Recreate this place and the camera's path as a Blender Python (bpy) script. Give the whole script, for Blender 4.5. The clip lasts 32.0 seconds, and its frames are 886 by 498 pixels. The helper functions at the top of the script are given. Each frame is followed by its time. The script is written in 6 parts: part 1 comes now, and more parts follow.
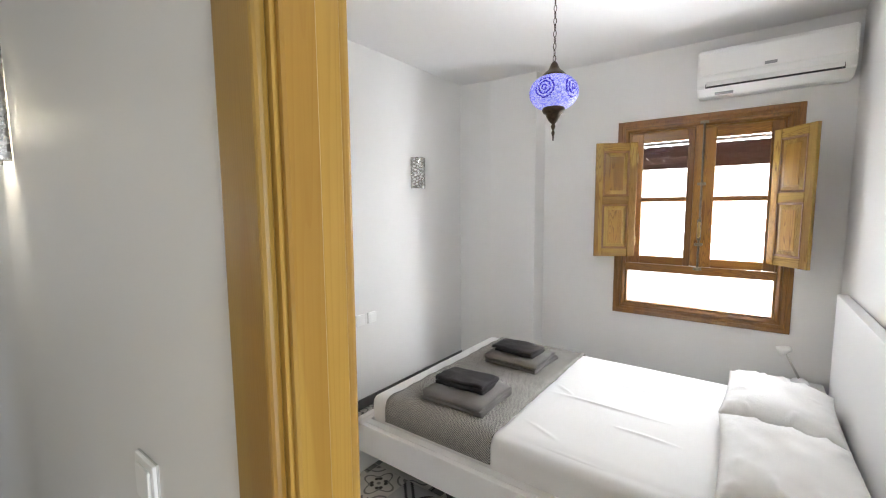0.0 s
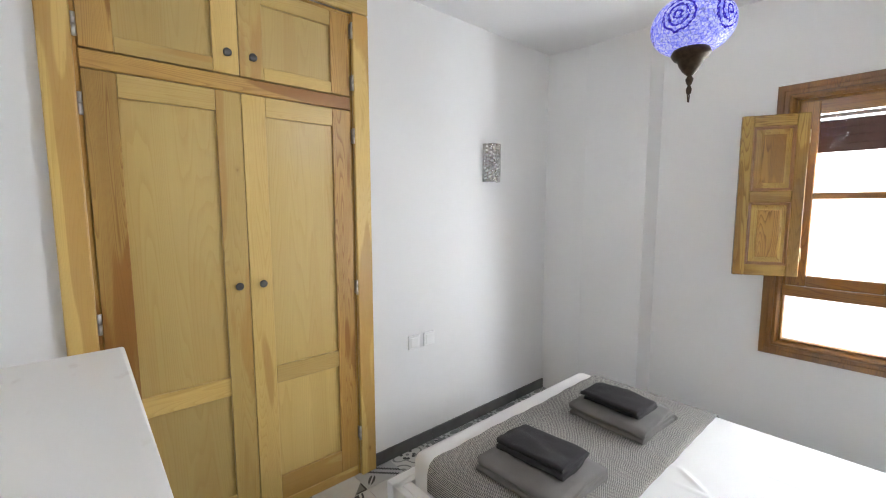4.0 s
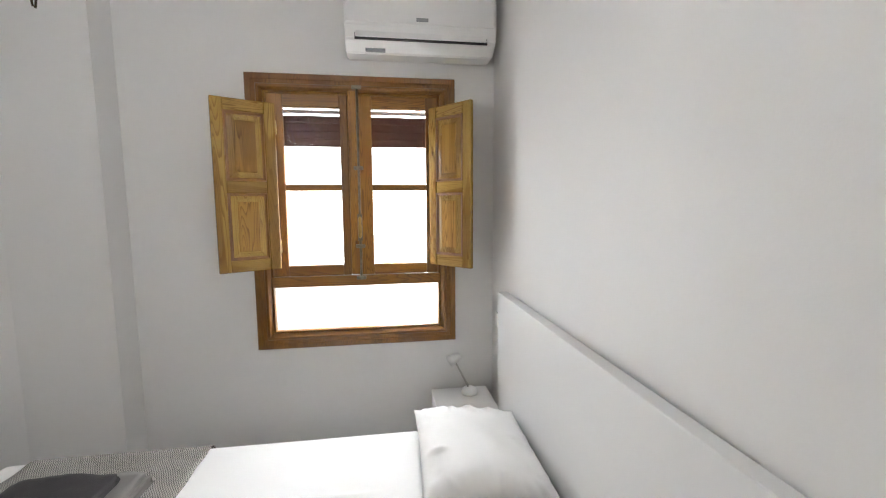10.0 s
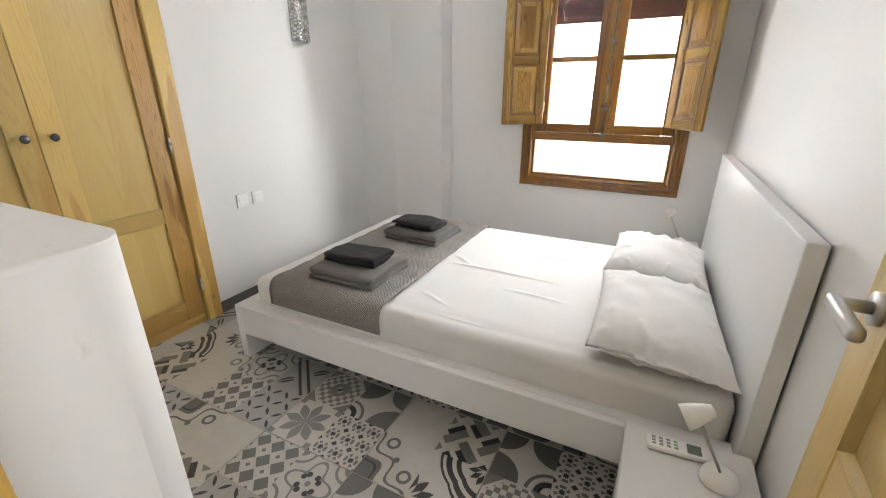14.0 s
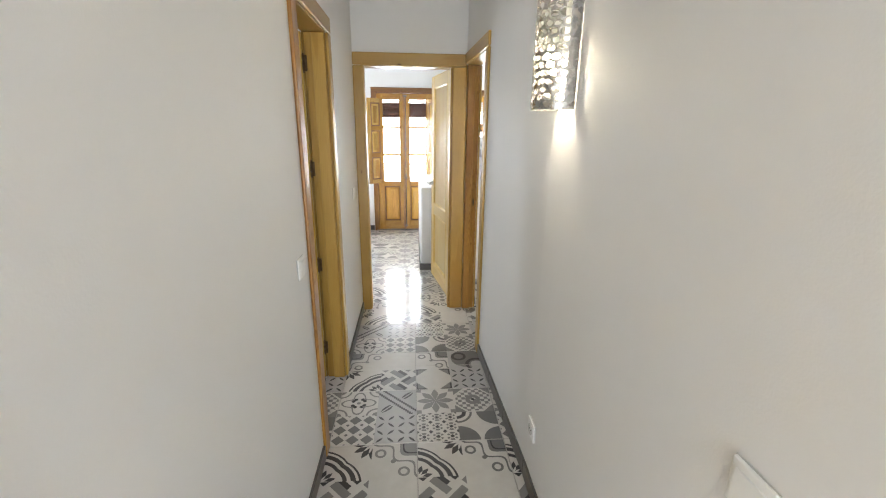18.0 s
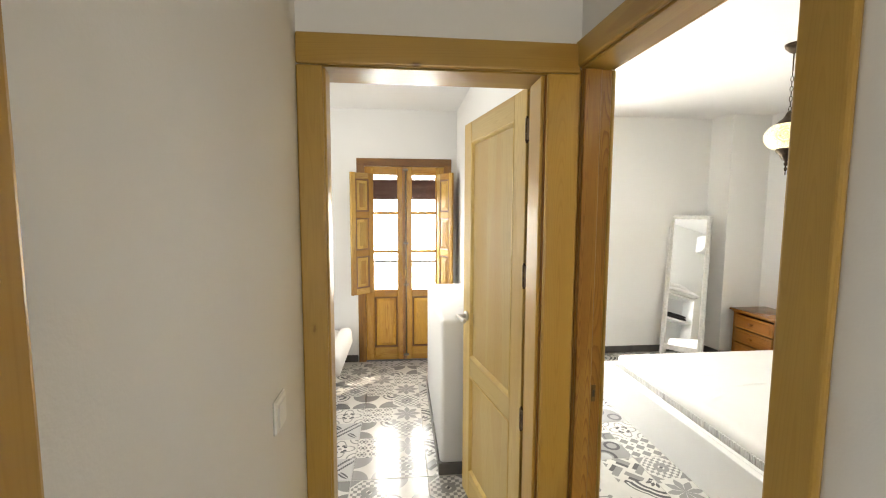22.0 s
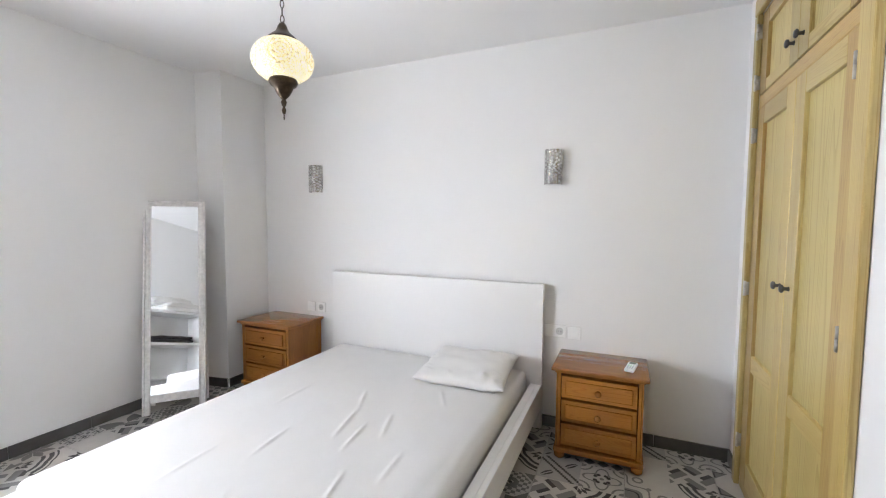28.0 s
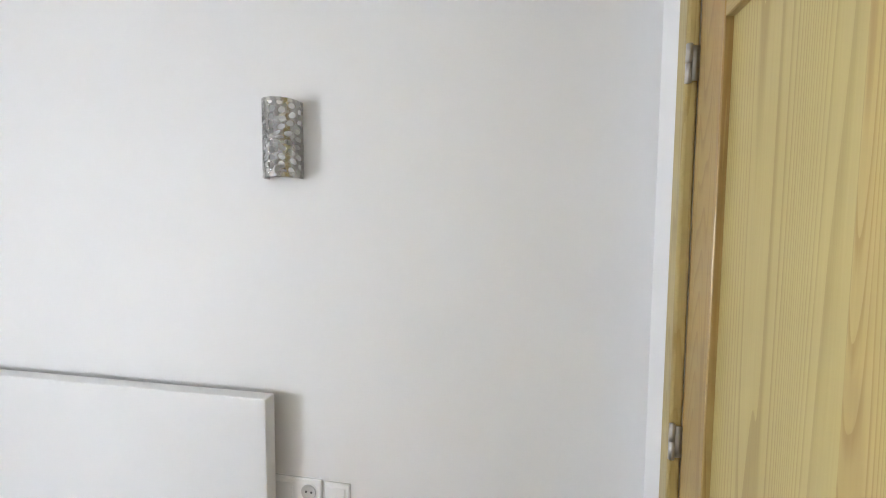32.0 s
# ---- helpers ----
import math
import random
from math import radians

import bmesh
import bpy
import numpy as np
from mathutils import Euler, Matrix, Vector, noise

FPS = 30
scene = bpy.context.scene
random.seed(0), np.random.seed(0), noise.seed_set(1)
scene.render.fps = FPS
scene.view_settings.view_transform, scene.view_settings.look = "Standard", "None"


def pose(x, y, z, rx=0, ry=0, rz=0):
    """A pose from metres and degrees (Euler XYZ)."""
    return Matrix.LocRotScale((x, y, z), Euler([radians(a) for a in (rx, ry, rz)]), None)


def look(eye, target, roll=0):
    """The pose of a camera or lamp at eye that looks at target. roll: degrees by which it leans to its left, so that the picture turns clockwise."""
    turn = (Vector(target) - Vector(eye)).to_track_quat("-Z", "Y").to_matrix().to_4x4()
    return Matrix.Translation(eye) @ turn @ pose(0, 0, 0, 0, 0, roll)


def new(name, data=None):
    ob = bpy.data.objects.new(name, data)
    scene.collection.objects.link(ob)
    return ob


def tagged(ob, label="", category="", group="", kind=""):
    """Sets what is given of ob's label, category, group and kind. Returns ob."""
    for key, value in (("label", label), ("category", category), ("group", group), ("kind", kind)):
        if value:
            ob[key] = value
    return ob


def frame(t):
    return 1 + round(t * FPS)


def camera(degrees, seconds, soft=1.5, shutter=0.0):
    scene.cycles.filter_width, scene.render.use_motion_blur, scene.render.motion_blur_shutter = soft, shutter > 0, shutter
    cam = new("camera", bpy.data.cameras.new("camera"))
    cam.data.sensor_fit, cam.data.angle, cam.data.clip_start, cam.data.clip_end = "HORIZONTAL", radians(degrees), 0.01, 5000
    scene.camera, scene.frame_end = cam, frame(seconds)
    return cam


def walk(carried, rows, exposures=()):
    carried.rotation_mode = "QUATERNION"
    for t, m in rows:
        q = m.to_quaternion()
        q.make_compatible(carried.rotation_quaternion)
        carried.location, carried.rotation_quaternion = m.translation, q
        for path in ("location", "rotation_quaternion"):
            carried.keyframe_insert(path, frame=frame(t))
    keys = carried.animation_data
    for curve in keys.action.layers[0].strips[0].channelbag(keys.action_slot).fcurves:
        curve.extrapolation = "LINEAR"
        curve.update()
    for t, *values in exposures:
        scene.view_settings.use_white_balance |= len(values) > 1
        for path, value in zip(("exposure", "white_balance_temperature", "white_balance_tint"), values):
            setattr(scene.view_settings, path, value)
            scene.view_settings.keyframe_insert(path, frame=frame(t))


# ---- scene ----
cam = camera(93.7, 32.0, 1.1)
PATH = [
    (0, (-0.135, -3.783, 1.487), (1.462, -2.596, 1.288), -0.4),
    (0.5, (-0.026, -3.807, 1.488), (1.679, -2.783, 1.282), -0.4),
    (1, (0.049, -3.809, 1.474), (1.791, -2.846, 1.272), -0.4),
    (1.5, (0.105, -3.777, 1.47), (1.849, -2.82, 1.263), -0.3),
    (2, (0.183, -3.731, 1.446), (1.913, -2.749, 1.24), -0.3),
    (2.5, (0.225, -3.646, 1.404), (1.922, -2.611, 1.191), -0.2),
    (3, (0.291, -3.574, 1.408), (1.913, -2.422, 1.199), -0.2),
    (3.5, (0.388, -3.53, 1.434), (1.864, -2.197, 1.229), -0.2),
    (4, (0.416, -3.471, 1.489), (1.725, -1.973, 1.28), -0.1),
    (4.5, (0.422, -3.41, 1.59), (1.576, -1.788, 1.401), 0.0),
    (6.5, (0.837, -3.157, 1.75), (2.285, -1.78, 1.667), -0.2),
    (7, (1.001, -3.232, 1.732), (2.692, -2.168, 1.651), -0.2),
    (7.5, (1.096, -3.354, 1.692), (2.986, -2.703, 1.638), -0.2),
    (8, (1.151, -3.46, 1.716), (3.131, -3.186, 1.655), -0.5),
    (8.5, (1.189, -3.534, 1.717), (3.188, -3.563, 1.653), -0.5),
    (9, (1.198, -3.564, 1.656), (3.184, -3.787, 1.579), -0.6),
    (9.5, (1.122, -3.577, 1.542), (3.096, -3.875, 1.417), -0.6),
    (10, (0.985, -3.601, 1.436), (2.952, -3.891, 1.225), -0.4),
    (10.5, (0.865, -3.607, 1.373), (2.83, -3.825, 1.073), -0.4),
    (11, (0.751, -3.624, 1.332), (2.705, -3.719, 0.919), -0.1),
    (11.5, (0.648, -3.658, 1.287), (2.581, -3.572, 0.781), 0.1),
    (12, (0.55, -3.631, 1.279), (2.444, -3.361, 0.696), 0.0),
    (12.5, (0.456, -3.671, 1.271), (2.301, -3.231, 0.636), -0.2),
    (13, (0.33, -3.723, 1.288), (2.129, -3.164, 0.616), -0.1),
    (13.5, (0.247, -3.784, 1.3), (1.997, -3.106, 0.609), -0.1),
    (14, (0.134, -3.839, 1.317), (1.808, -3.0, 0.613), -0.0),
    (14.5, (-0.003, -3.904, 1.334), (1.533, -2.837, 0.626), 0.1),
    (15, (-0.12, -3.975, 1.343), (1.183, -2.631, 0.639), 0.1),
    (15.5, (-0.231, -3.98, 1.371), (0.777, -2.413, 0.645), 0.4),
    (17.5, (-0.404, -3.697, 1.552), (-0.232, -1.81, 0.912), 0.6),
    (18, (-0.418, -3.454, 1.566), (-0.271, -1.54, 1.004), 0.7),
    (18.5, (-0.392, -3.22, 1.582), (-0.246, -1.284, 1.101), 0.7),
    (19, (-0.433, -2.967, 1.587), (-0.279, -1.014, 1.184), 0.7),
    (19.5, (-0.418, -2.71, 1.574), (-0.258, -0.745, 1.232), 0.9),
    (20, (-0.396, -2.424, 1.588), (-0.219, -0.453, 1.298), 0.6),
    (20.5, (-0.443, -2.136, 1.58), (-0.258, -0.161, 1.326), 0.5),
    (21, (-0.494, -1.871, 1.59), (-0.307, 0.107, 1.363), 0.5),
    (21.5, (-0.496, -1.576, 1.581), (-0.305, 0.405, 1.384), 0.5),
    (22, (-0.551, -1.317, 1.579), (-0.352, 0.665, 1.399), 0.2),
    (22.5, (-0.594, -1.086, 1.572), (-0.366, 0.894, 1.41), 0.3),
    (23, (-0.545, -0.91, 1.524), (-0.243, 1.061, 1.374), 0.2),
    (23.5, (-0.423, -0.807, 1.507), (0.017, 1.138, 1.36), 0.2),
    (24, (-0.348, -0.761, 1.499), (0.29, 1.13, 1.356), 0.2),
    (24.5, (-0.253, -0.699, 1.476), (0.617, 1.096, 1.335), 0.1),
    (25, (-0.156, -0.621, 1.448), (0.951, 1.039, 1.312), 0.2),
    (25.5, (-0.018, -0.504, 1.443), (1.298, 0.995, 1.306), 0.2),
    (26, (0.091, -0.444, 1.413), (1.58, 0.885, 1.281), 0.3),
    (26.5, (0.16, -0.392, 1.414), (1.776, 0.779, 1.278), 0.4),
    (28.5, (0.651, -0.205, 1.39), (2.528, 0.474, 1.263), 0.2),
    (29, (0.801, -0.226, 1.389), (2.725, 0.307, 1.263), 0.2),
    (29.5, (0.945, -0.245, 1.403), (2.905, 0.134, 1.283), 0.3),
    (30, (1.124, -0.305, 1.392), (3.106, -0.07, 1.271), 0.1),
    (30.5, (1.331, -0.372, 1.407), (3.324, -0.242, 1.295), 0.2),
    (31, (1.573, -0.374, 1.428), (3.569, -0.287, 1.337), 0.0),
    (31.5, (1.882, -0.436, 1.41), (3.871, -0.229, 1.374), 0.1),
    (32, (2.169, -0.468, 1.519), (4.133, -0.114, 1.391), 0.5),
]
EXPOSURES = [(0, 0.05, 6350, 10), (1.2, -0.02, 6250, 10), (2.2, -0.12, 6150, 10), (4.5, 0.0, 6200, 10), (8, -0.2, 6400, 10), (10, -0.25, 6400, 10), (11.5, -0.2, 6500, 10), (14, -0.02, 6650, 10), (15.2, -0.05, 7200, 10), (17.5, 0.62, 6550, 10), (19, 0.56, 6550, 10),
             (20, 0.3, 6300, 10), (20.5, 0.5, 6900, 10), (21, 0.62, 7900, 10), (21.5, 0.52, 7900, 10), (22, 0.35, 7700, 10), (23, 0.15, 6900, 10), (24, -0.1, 6700, 12), (25, -0.25, 6800, 12), (26, -0.05, 6450, 16), (30, -0.1, 6450, 15), (32, -0.08, 6450, 14)]
walk(cam, [(t, look(eye, target, roll)) for t, eye, target, roll in PATH], EXPOSURES)

# ---- world, sun and the sky's light in the openings, real and added ----
SUN_DIR = Vector((-0.468, -0.426, -0.775)).normalized()
world = bpy.data.worlds.new("world")
scene.world = world
world.use_nodes = True
wn = world.node_tree.nodes
sky = wn.new("ShaderNodeTexSky")
sky.sky_type = "NISHITA"
sky.sun_disc = False
sky.sun_elevation = math.asin(-SUN_DIR.z)
sky.sun_rotation = math.atan2(-SUN_DIR.x, -SUN_DIR.y)
wn["Background"].inputs["Strength"].default_value = 0.12
world.node_tree.links.new(sky.outputs[0], wn["Background"].inputs["Color"])
sun_data = bpy.data.lights.new("sun", "SUN")
sun_data.energy, sun_data.angle, sun_data.color = 5.0, radians(0.5), (1.0, 0.95, 0.87)
sun = new("sun", sun_data)
sun.rotation_euler = SUN_DIR.to_track_quat("-Z", "Y").to_euler()


def sky_lamp(name, x, y, z, width, height, toward, watts, color=(0.88, 0.94, 1.0), spread=180):
    """An area lamp for the sky's light in an opening, real or added."""
    data = bpy.data.lights.new(name, "AREA")
    data.shape, data.size, data.size_y, data.energy, data.color = "RECTANGLE", width, height, watts, color
    data.spread = radians(spread)
    ob = new(name, data)
    ob.matrix_world = look((x, y, z), (x + toward[0], y + toward[1], z + toward[2]))
    return ob


sky_lamp("window_light", 3.75, -4.48, 1.35, 1.50, 2.2, (-1, 0, 0), 950, (0.95, 0.965, 0.985))
sky_lamp("window_light", 3.735, -3.04, 1.40, 1.46, 2.4, (-1, 0, 0), 48, (0.95, 0.965, 0.985))
sky_lamp("balcony_light", -0.90, 4.05, 1.70, 2.20, 2.80, (0, -1, -0.5), 400)
sky_lamp("balcony_light", 0.72, 3.22, 1.10, 0.75, 1.40, (0.4, -1, -0.02), 228, (0.85, 0.925, 1.0))
# two added fills in unseen openings, for the living room and the bathroom
sky_lamp("added_side_fill", -3.30, 1.50, 1.40, 1.0, 1.3, (1, 0, -0.02), 42)
sky_lamp("added_side_fill", -2.72, -1.70, 1.70, 0.6, 0.8, (1, 0, -0.02), 9)
# added fill that brightens the corridor from an invented opening behind the camera
sky_lamp("added_hall_fill", -0.38, -5.30, 1.10, 0.75, 1.9, (-0.25, 1, 0.02), 30, (0.92, 0.96, 1.0))


# ---- materials ----
def nodes_of(name):
    m = bpy.data.materials.new(name)
    m.use_nodes = True
    return m, m.node_tree.nodes, m.node_tree.links, m.node_tree.nodes["Principled BSDF"]


def ramp(n, stops):
    r = n.new("ShaderNodeValToRGB")
    while len(r.color_ramp.elements) < len(stops):
        r.color_ramp.elements.new(0.5)
    for e, (p, c) in zip(r.color_ramp.elements, stops):
        e.position, e.color = p, (*c, 1)
    return r


def bump(n, l, bsdf, height, strength, distance=0.01):
    b = n.new("ShaderNodeBump")
    b.inputs["Strength"].default_value, b.inputs["Distance"].default_value = strength, distance
    l.new(height, b.inputs["Height"])
    l.new(b.outputs[0], bsdf.inputs["Normal"])


def noise_tex(n, l, coord, scale, detail=3.0, stretch=(1, 1, 1)):
    mp = n.new("ShaderNodeMapping")
    mp.inputs["Scale"].default_value = stretch
    l.new(coord, mp.inputs["Vector"])
    t = n.new("ShaderNodeTexNoise")
    t.inputs["Scale"].default_value, t.inputs["Detail"].default_value = scale, detail
    l.new(mp.outputs[0], t.inputs["Vector"])
    return t


def plain(name, color, rough=0.5, metal=0.0, vary=0.06, scale=8.0, bumpy=0.02, fine=120.0, spread=0.06):
    """A painted, moulded or metal surface with slow stains and a fine relief."""
    m, n, l, b = nodes_of(name)
    tc = n.new("ShaderNodeTexCoord")
    slow = noise_tex(n, l, tc.outputs["Object"], scale, 4)
    r = ramp(n, [(0.3, [c * (1 - vary) for c in color]), (0.7, [min(1, c * (1 + vary * 0.5)) for c in color])])
    l.new(slow.outputs["Fac"], r.inputs[0])
    l.new(r.outputs[0], b.inputs["Base Color"])
    rr = n.new("ShaderNodeMapRange")
    rr.inputs["To Min"].default_value, rr.inputs["To Max"].default_value = max(0.02, rough - spread), min(1, rough + spread)
    l.new(slow.outputs["Fac"], rr.inputs["Value"])
    l.new(rr.outputs[0], b.inputs["Roughness"])
    b.inputs["Metallic"].default_value = metal
    if bumpy:
        f = noise_tex(n, l, tc.outputs["Object"], fine, 2)
        bump(n, l, b, f.outputs["Fac"], bumpy * 4, 0.002)
    return m


def plaster(name, color, scuffs=0.0):
    """Smooth painted plaster: faint roller stipple, slow unevenness, light scuffs."""
    m, n, l, b = nodes_of(name)
    tc = n.new("ShaderNodeTexCoord")
    slow = noise_tex(n, l, tc.outputs["Object"], 0.9, 4)
    r = ramp(n, [(0.25, [c * 0.955 for c in color]), (0.75, color)])
    l.new(slow.outputs["Fac"], r.inputs[0])
    col = r.outputs[0]
    if scuffs:
        # brownish rub marks
        rub = noise_tex(n, l, tc.outputs["Object"], 9.0, 5, (2.2, 1.0, 1.0))
        rr = ramp(n, [(0.66, (0, 0, 0)), (0.78, (scuffs, scuffs, scuffs))])
        l.new(rub.outputs["Fac"], rr.inputs[0])
        mx = n.new("ShaderNodeMix")
        mx.data_type = "RGBA"
        mx.inputs["B"].default_value = (0.42, 0.35, 0.29, 1)
        l.new(rr.outputs[0], mx.inputs["Factor"])
        l.new(col, mx.inputs["A"])
        col = mx.outputs["Result"]
    l.new(col, b.inputs["Base Color"])
    b.inputs["Roughness"].default_value = 0.62
    big = noise_tex(n, l, tc.outputs["Object"], 5.0, 3)
    fine = noise_tex(n, l, tc.outputs["Object"], 190.0, 2)
    mix = n.new("ShaderNodeMath")
    mix.operation = "MULTIPLY_ADD"
    mix.inputs[1].default_value = 6.0
    l.new(big.outputs["Fac"], mix.inputs[0])
    l.new(fine.outputs["Fac"], mix.inputs[2])
    bump(n, l, b, mix.outputs[0], 0.10, 0.003)
    return m


def wood(name, light, dark, axis, rough=0.34, knots=True, ring=16.0, lines=0.42, heart=0.35, run=0.05):
    """Varnished pine with its grain along axis; every board shifts in tone."""
    m, n, l, b = nodes_of(name)
    tc = n.new("ShaderNodeTexCoord")
    info = n.new("ShaderNodeObjectInfo")
    shift = n.new("ShaderNodeVectorMath")
    shift.operation = "MULTIPLY_ADD"
    shift.inputs[1].default_value = (7.0, 11.0, 5.0)
    comb = n.new("ShaderNodeCombineXYZ")
    for i in range(3):
        l.new(info.outputs["Random"], comb.inputs[i])
    l.new(comb.outputs[0], shift.inputs[0])
    l.new(tc.outputs["Object"], shift.inputs[2])
    st = [1.0, 1.0, 1.0]
    st["xyz".index(axis)] = run
    wave = noise_tex(n, l, shift.outputs[0], ring * 0.6, 1.5, st)
    st2 = [1.0, 1.0, 1.0]
    st2["xyz".index(axis)] = 0.025
    fine = noise_tex(n, l, shift.outputs[0], 260.0, 3, st2)
    # growth rings: contour lines of the slow field, each fading in and ending sharply
    mul = n.new("ShaderNodeMath")
    mul.operation = "MULTIPLY"
    mul.inputs[1].default_value = 58.0
    l.new(wave.outputs["Fac"], mul.inputs[0])
    fr = n.new("ShaderNodeMath")
    fr.operation = "FRACT"
    l.new(mul.outputs[0], fr.inputs[0])
    line = ramp(n, [(0.0, (0.25, 0.25, 0.25)), (0.10, (0.0, 0.0, 0.0)), (0.62, (0.22, 0.22, 0.22)), (0.90, (1, 1, 1))])
    l.new(fr.outputs[0], line.inputs[0])
    add = n.new("ShaderNodeMath")
    add.operation = "MULTIPLY_ADD"
    add.inputs[1].default_value = lines
    l.new(line.outputs[0], add.inputs[0])
    mf = n.new("ShaderNodeMath")
    mf.operation = "MULTIPLY_ADD"
    mf.inputs[1].default_value = 0.40
    l.new(fine.outputs["Fac"], mf.inputs[0])
    slow = n.new("ShaderNodeMapRange")
    slow.inputs["From Min"].default_value, slow.inputs["From Max"].default_value = 0.3, 0.7
    slow.inputs["To Min"].default_value, slow.inputs["To Max"].default_value = 0.0, 0.30
    l.new(wave.outputs["Fac"], slow.inputs["Value"])
    l.new(slow.outputs[0], mf.inputs[2])
    l.new(mf.outputs[0], add.inputs[2])
    mid = [(a * 0.62 + c * 0.38) for a, c in zip(light, dark)]
    r = ramp(n, [(0.20, light), (0.55, mid), (0.92, dark)])
    l.new(add.outputs[0], r.inputs[0])
    col = r.outputs[0]
    # board to board tone
    hsv = n.new("ShaderNodeHueSaturation")
    mr = n.new("ShaderNodeMapRange")
    mr.inputs["To Min"].default_value, mr.inputs["To Max"].default_value = 0.80, 1.16
    l.new(info.outputs["Random"], mr.inputs["Value"])
    l.new(mr.outputs[0], hsv.inputs["Value"])
    l.new(col, hsv.inputs["Color"])
    col = hsv.outputs[0]
    if knots:
        st3 = [1.0, 1.0, 1.0]
        st3["xyz".index(axis)] = 0.5
        wob = noise_tex(n, l, shift.outputs[0], 26.0, 2)
        wadd = n.new("ShaderNodeVectorMath")
        wadd.operation = "MULTIPLY_ADD"
        wadd.inputs[1].default_value = (0.022, 0.022, 0.022)
        l.new(wob.outputs["Color"], wadd.inputs[0])
        l.new(shift.outputs[0], wadd.inputs[2])
        mp = n.new("ShaderNodeMapping")
        mp.inputs["Scale"].default_value = st3
        l.new(wadd.outputs[0], mp.inputs["Vector"])
        v = n.new("ShaderNodeTexVoronoi")
        v.inputs["Scale"].default_value = 5.2
        l.new(mp.outputs[0], v.inputs["Vector"])
        kr = ramp(n, [(0.020, (1, 1, 1)), (0.042, (0.55, 0.55, 0.55)), (0.052, (0.15, 0.15, 0.15)), (0.085, (0, 0, 0))])
        l.new(v.outputs["Distance"], kr.inputs[0])
        mx = n.new("ShaderNodeMix")
        mx.data_type = "RGBA"
        mx.inputs["B"].default_value = (dark[0] * 0.42, dark[1] * 0.34, dark[2] * 0.3, 1)
        l.new(kr.outputs[0], mx.inputs["Factor"])
        l.new(col, mx.inputs["A"])
        col = mx.outputs["Result"]
    if heart:
        # broad streaks of heartwood with a wavering edge
        st4 = [1.0, 1.0, 1.0]
        st4["xyz".index(axis)] = 0.10
        hw_ = noise_tex(n, l, shift.outputs[0], 6.5, 2.0, st4)
        hr = ramp(n, [(0.535, (0, 0, 0)), (0.552, (heart, heart, heart)), (0.70, (heart * 1.3, heart * 1.3, heart * 1.3))])
        l.new(hw_.outputs["Fac"], hr.inputs[0])
        mh_ = n.new("ShaderNodeMix")
        mh_.data_type = "RGBA"
        mh_.inputs["B"].default_value = (dark[0] * 0.85, dark[1] * 0.72, dark[2] * 0.6, 1)
        l.new(hr.outputs[0], mh_.inputs["Factor"])
        l.new(col, mh_.inputs["A"])
        col = mh_.outputs["Result"]
    l.new(col, b.inputs["Base Color"])
    b.inputs["Roughness"].default_value = rough
    b.inputs["Coat Weight"].default_value = 0.25
    b.inputs["Coat Roughness"].default_value = 0.25
    bump(n, l, b, add.outputs[0], 0.12, 0.002)
    return m


def cloth(name, color, scale=900.0, rough=0.9, weave=0.25, vary=0.08):
    """Woven cloth: thread relief and slow tone shifts."""
    m, n, l, b = nodes_of(name)
    tc = n.new("ShaderNodeTexCoord")
    slow = noise_tex(n, l, tc.outputs["Object"], 6.0, 4)
    r = ramp(n, [(0.3, [c * (1 - vary) for c in color]), (0.7, color)])
    l.new(slow.outputs["Fac"], r.inputs[0])
    l.new(r.outputs[0], b.inputs["Base Color"])
    b.inputs["Roughness"].default_value = rough
    f = noise_tex(n, l, tc.outputs["Object"], scale, 2)
    bump(n, l, b, f.outputs["Fac"], weave, 0.002)
    return m


def zigzag_cloth(name, light, dark, wide=0.006, lines=150.0):
    """Herringbone throw."""
    m, n, l, b = nodes_of(name)
    tc = n.new("ShaderNodeTexCoord")
    sep = n.new("ShaderNodeSeparateXYZ")
    l.new(tc.outputs["Object"], sep.inputs[0])

    def mth(op, a, c=None):
        k = n.new("ShaderNodeMath")
        k.operation = op
        for i, v in enumerate((a, c)):
            if v is None:
                continue
            if isinstance(v, (int, float)):
                k.inputs[i].default_value = v
            else:
                l.new(v, k.inputs[i])
        return k.outputs[0]

    tri = mth("PINGPONG", sep.outputs["X"], wide)
    ph = mth("MULTIPLY", mth("ADD", mth("ADD", sep.outputs["Y"], sep.outputs["Z"]), tri), lines)
    fr = mth("FRACT", ph)
    r = ramp(n, [(0.42, light), (0.58, dark)])
    l.new(fr, r.inputs[0])
    l.new(r.outputs[0], b.inputs["Base Color"])
    b.inputs["Roughness"].default_value = 0.95
    f = noise_tex(n, l, tc.outputs["Object"], 700.0, 2)
    bump(n, l, b, f.outputs["Fac"], 0.35, 0.002)
    return m


def glass(name):
    m, n, l, b = nodes_of(name)
    b.inputs["Base Color"].default_value = (0.97, 0.99, 0.98, 1)
    b.inputs["Roughness"].default_value = 0.02
    b.inputs["Transmission Weight"].default_value = 1.0
    b.inputs["IOR"].default_value = 1.15
    return m


def frosted(name):
    m, n, l, b = nodes_of(name)
    b.inputs["Base Color"].default_value = (0.93, 0.95, 0.95, 1)
    b.inputs["Roughness"].default_value = 0.55
    b.inputs["Transmission Weight"].default_value = 0.9
    tc = n.new("ShaderNodeTexCoord")
    f = noise_tex(n, l, tc.outputs["Object"], 160.0, 2)
    bump(n, l, b, f.outputs["Fac"], 0.2, 0.002)
    return m


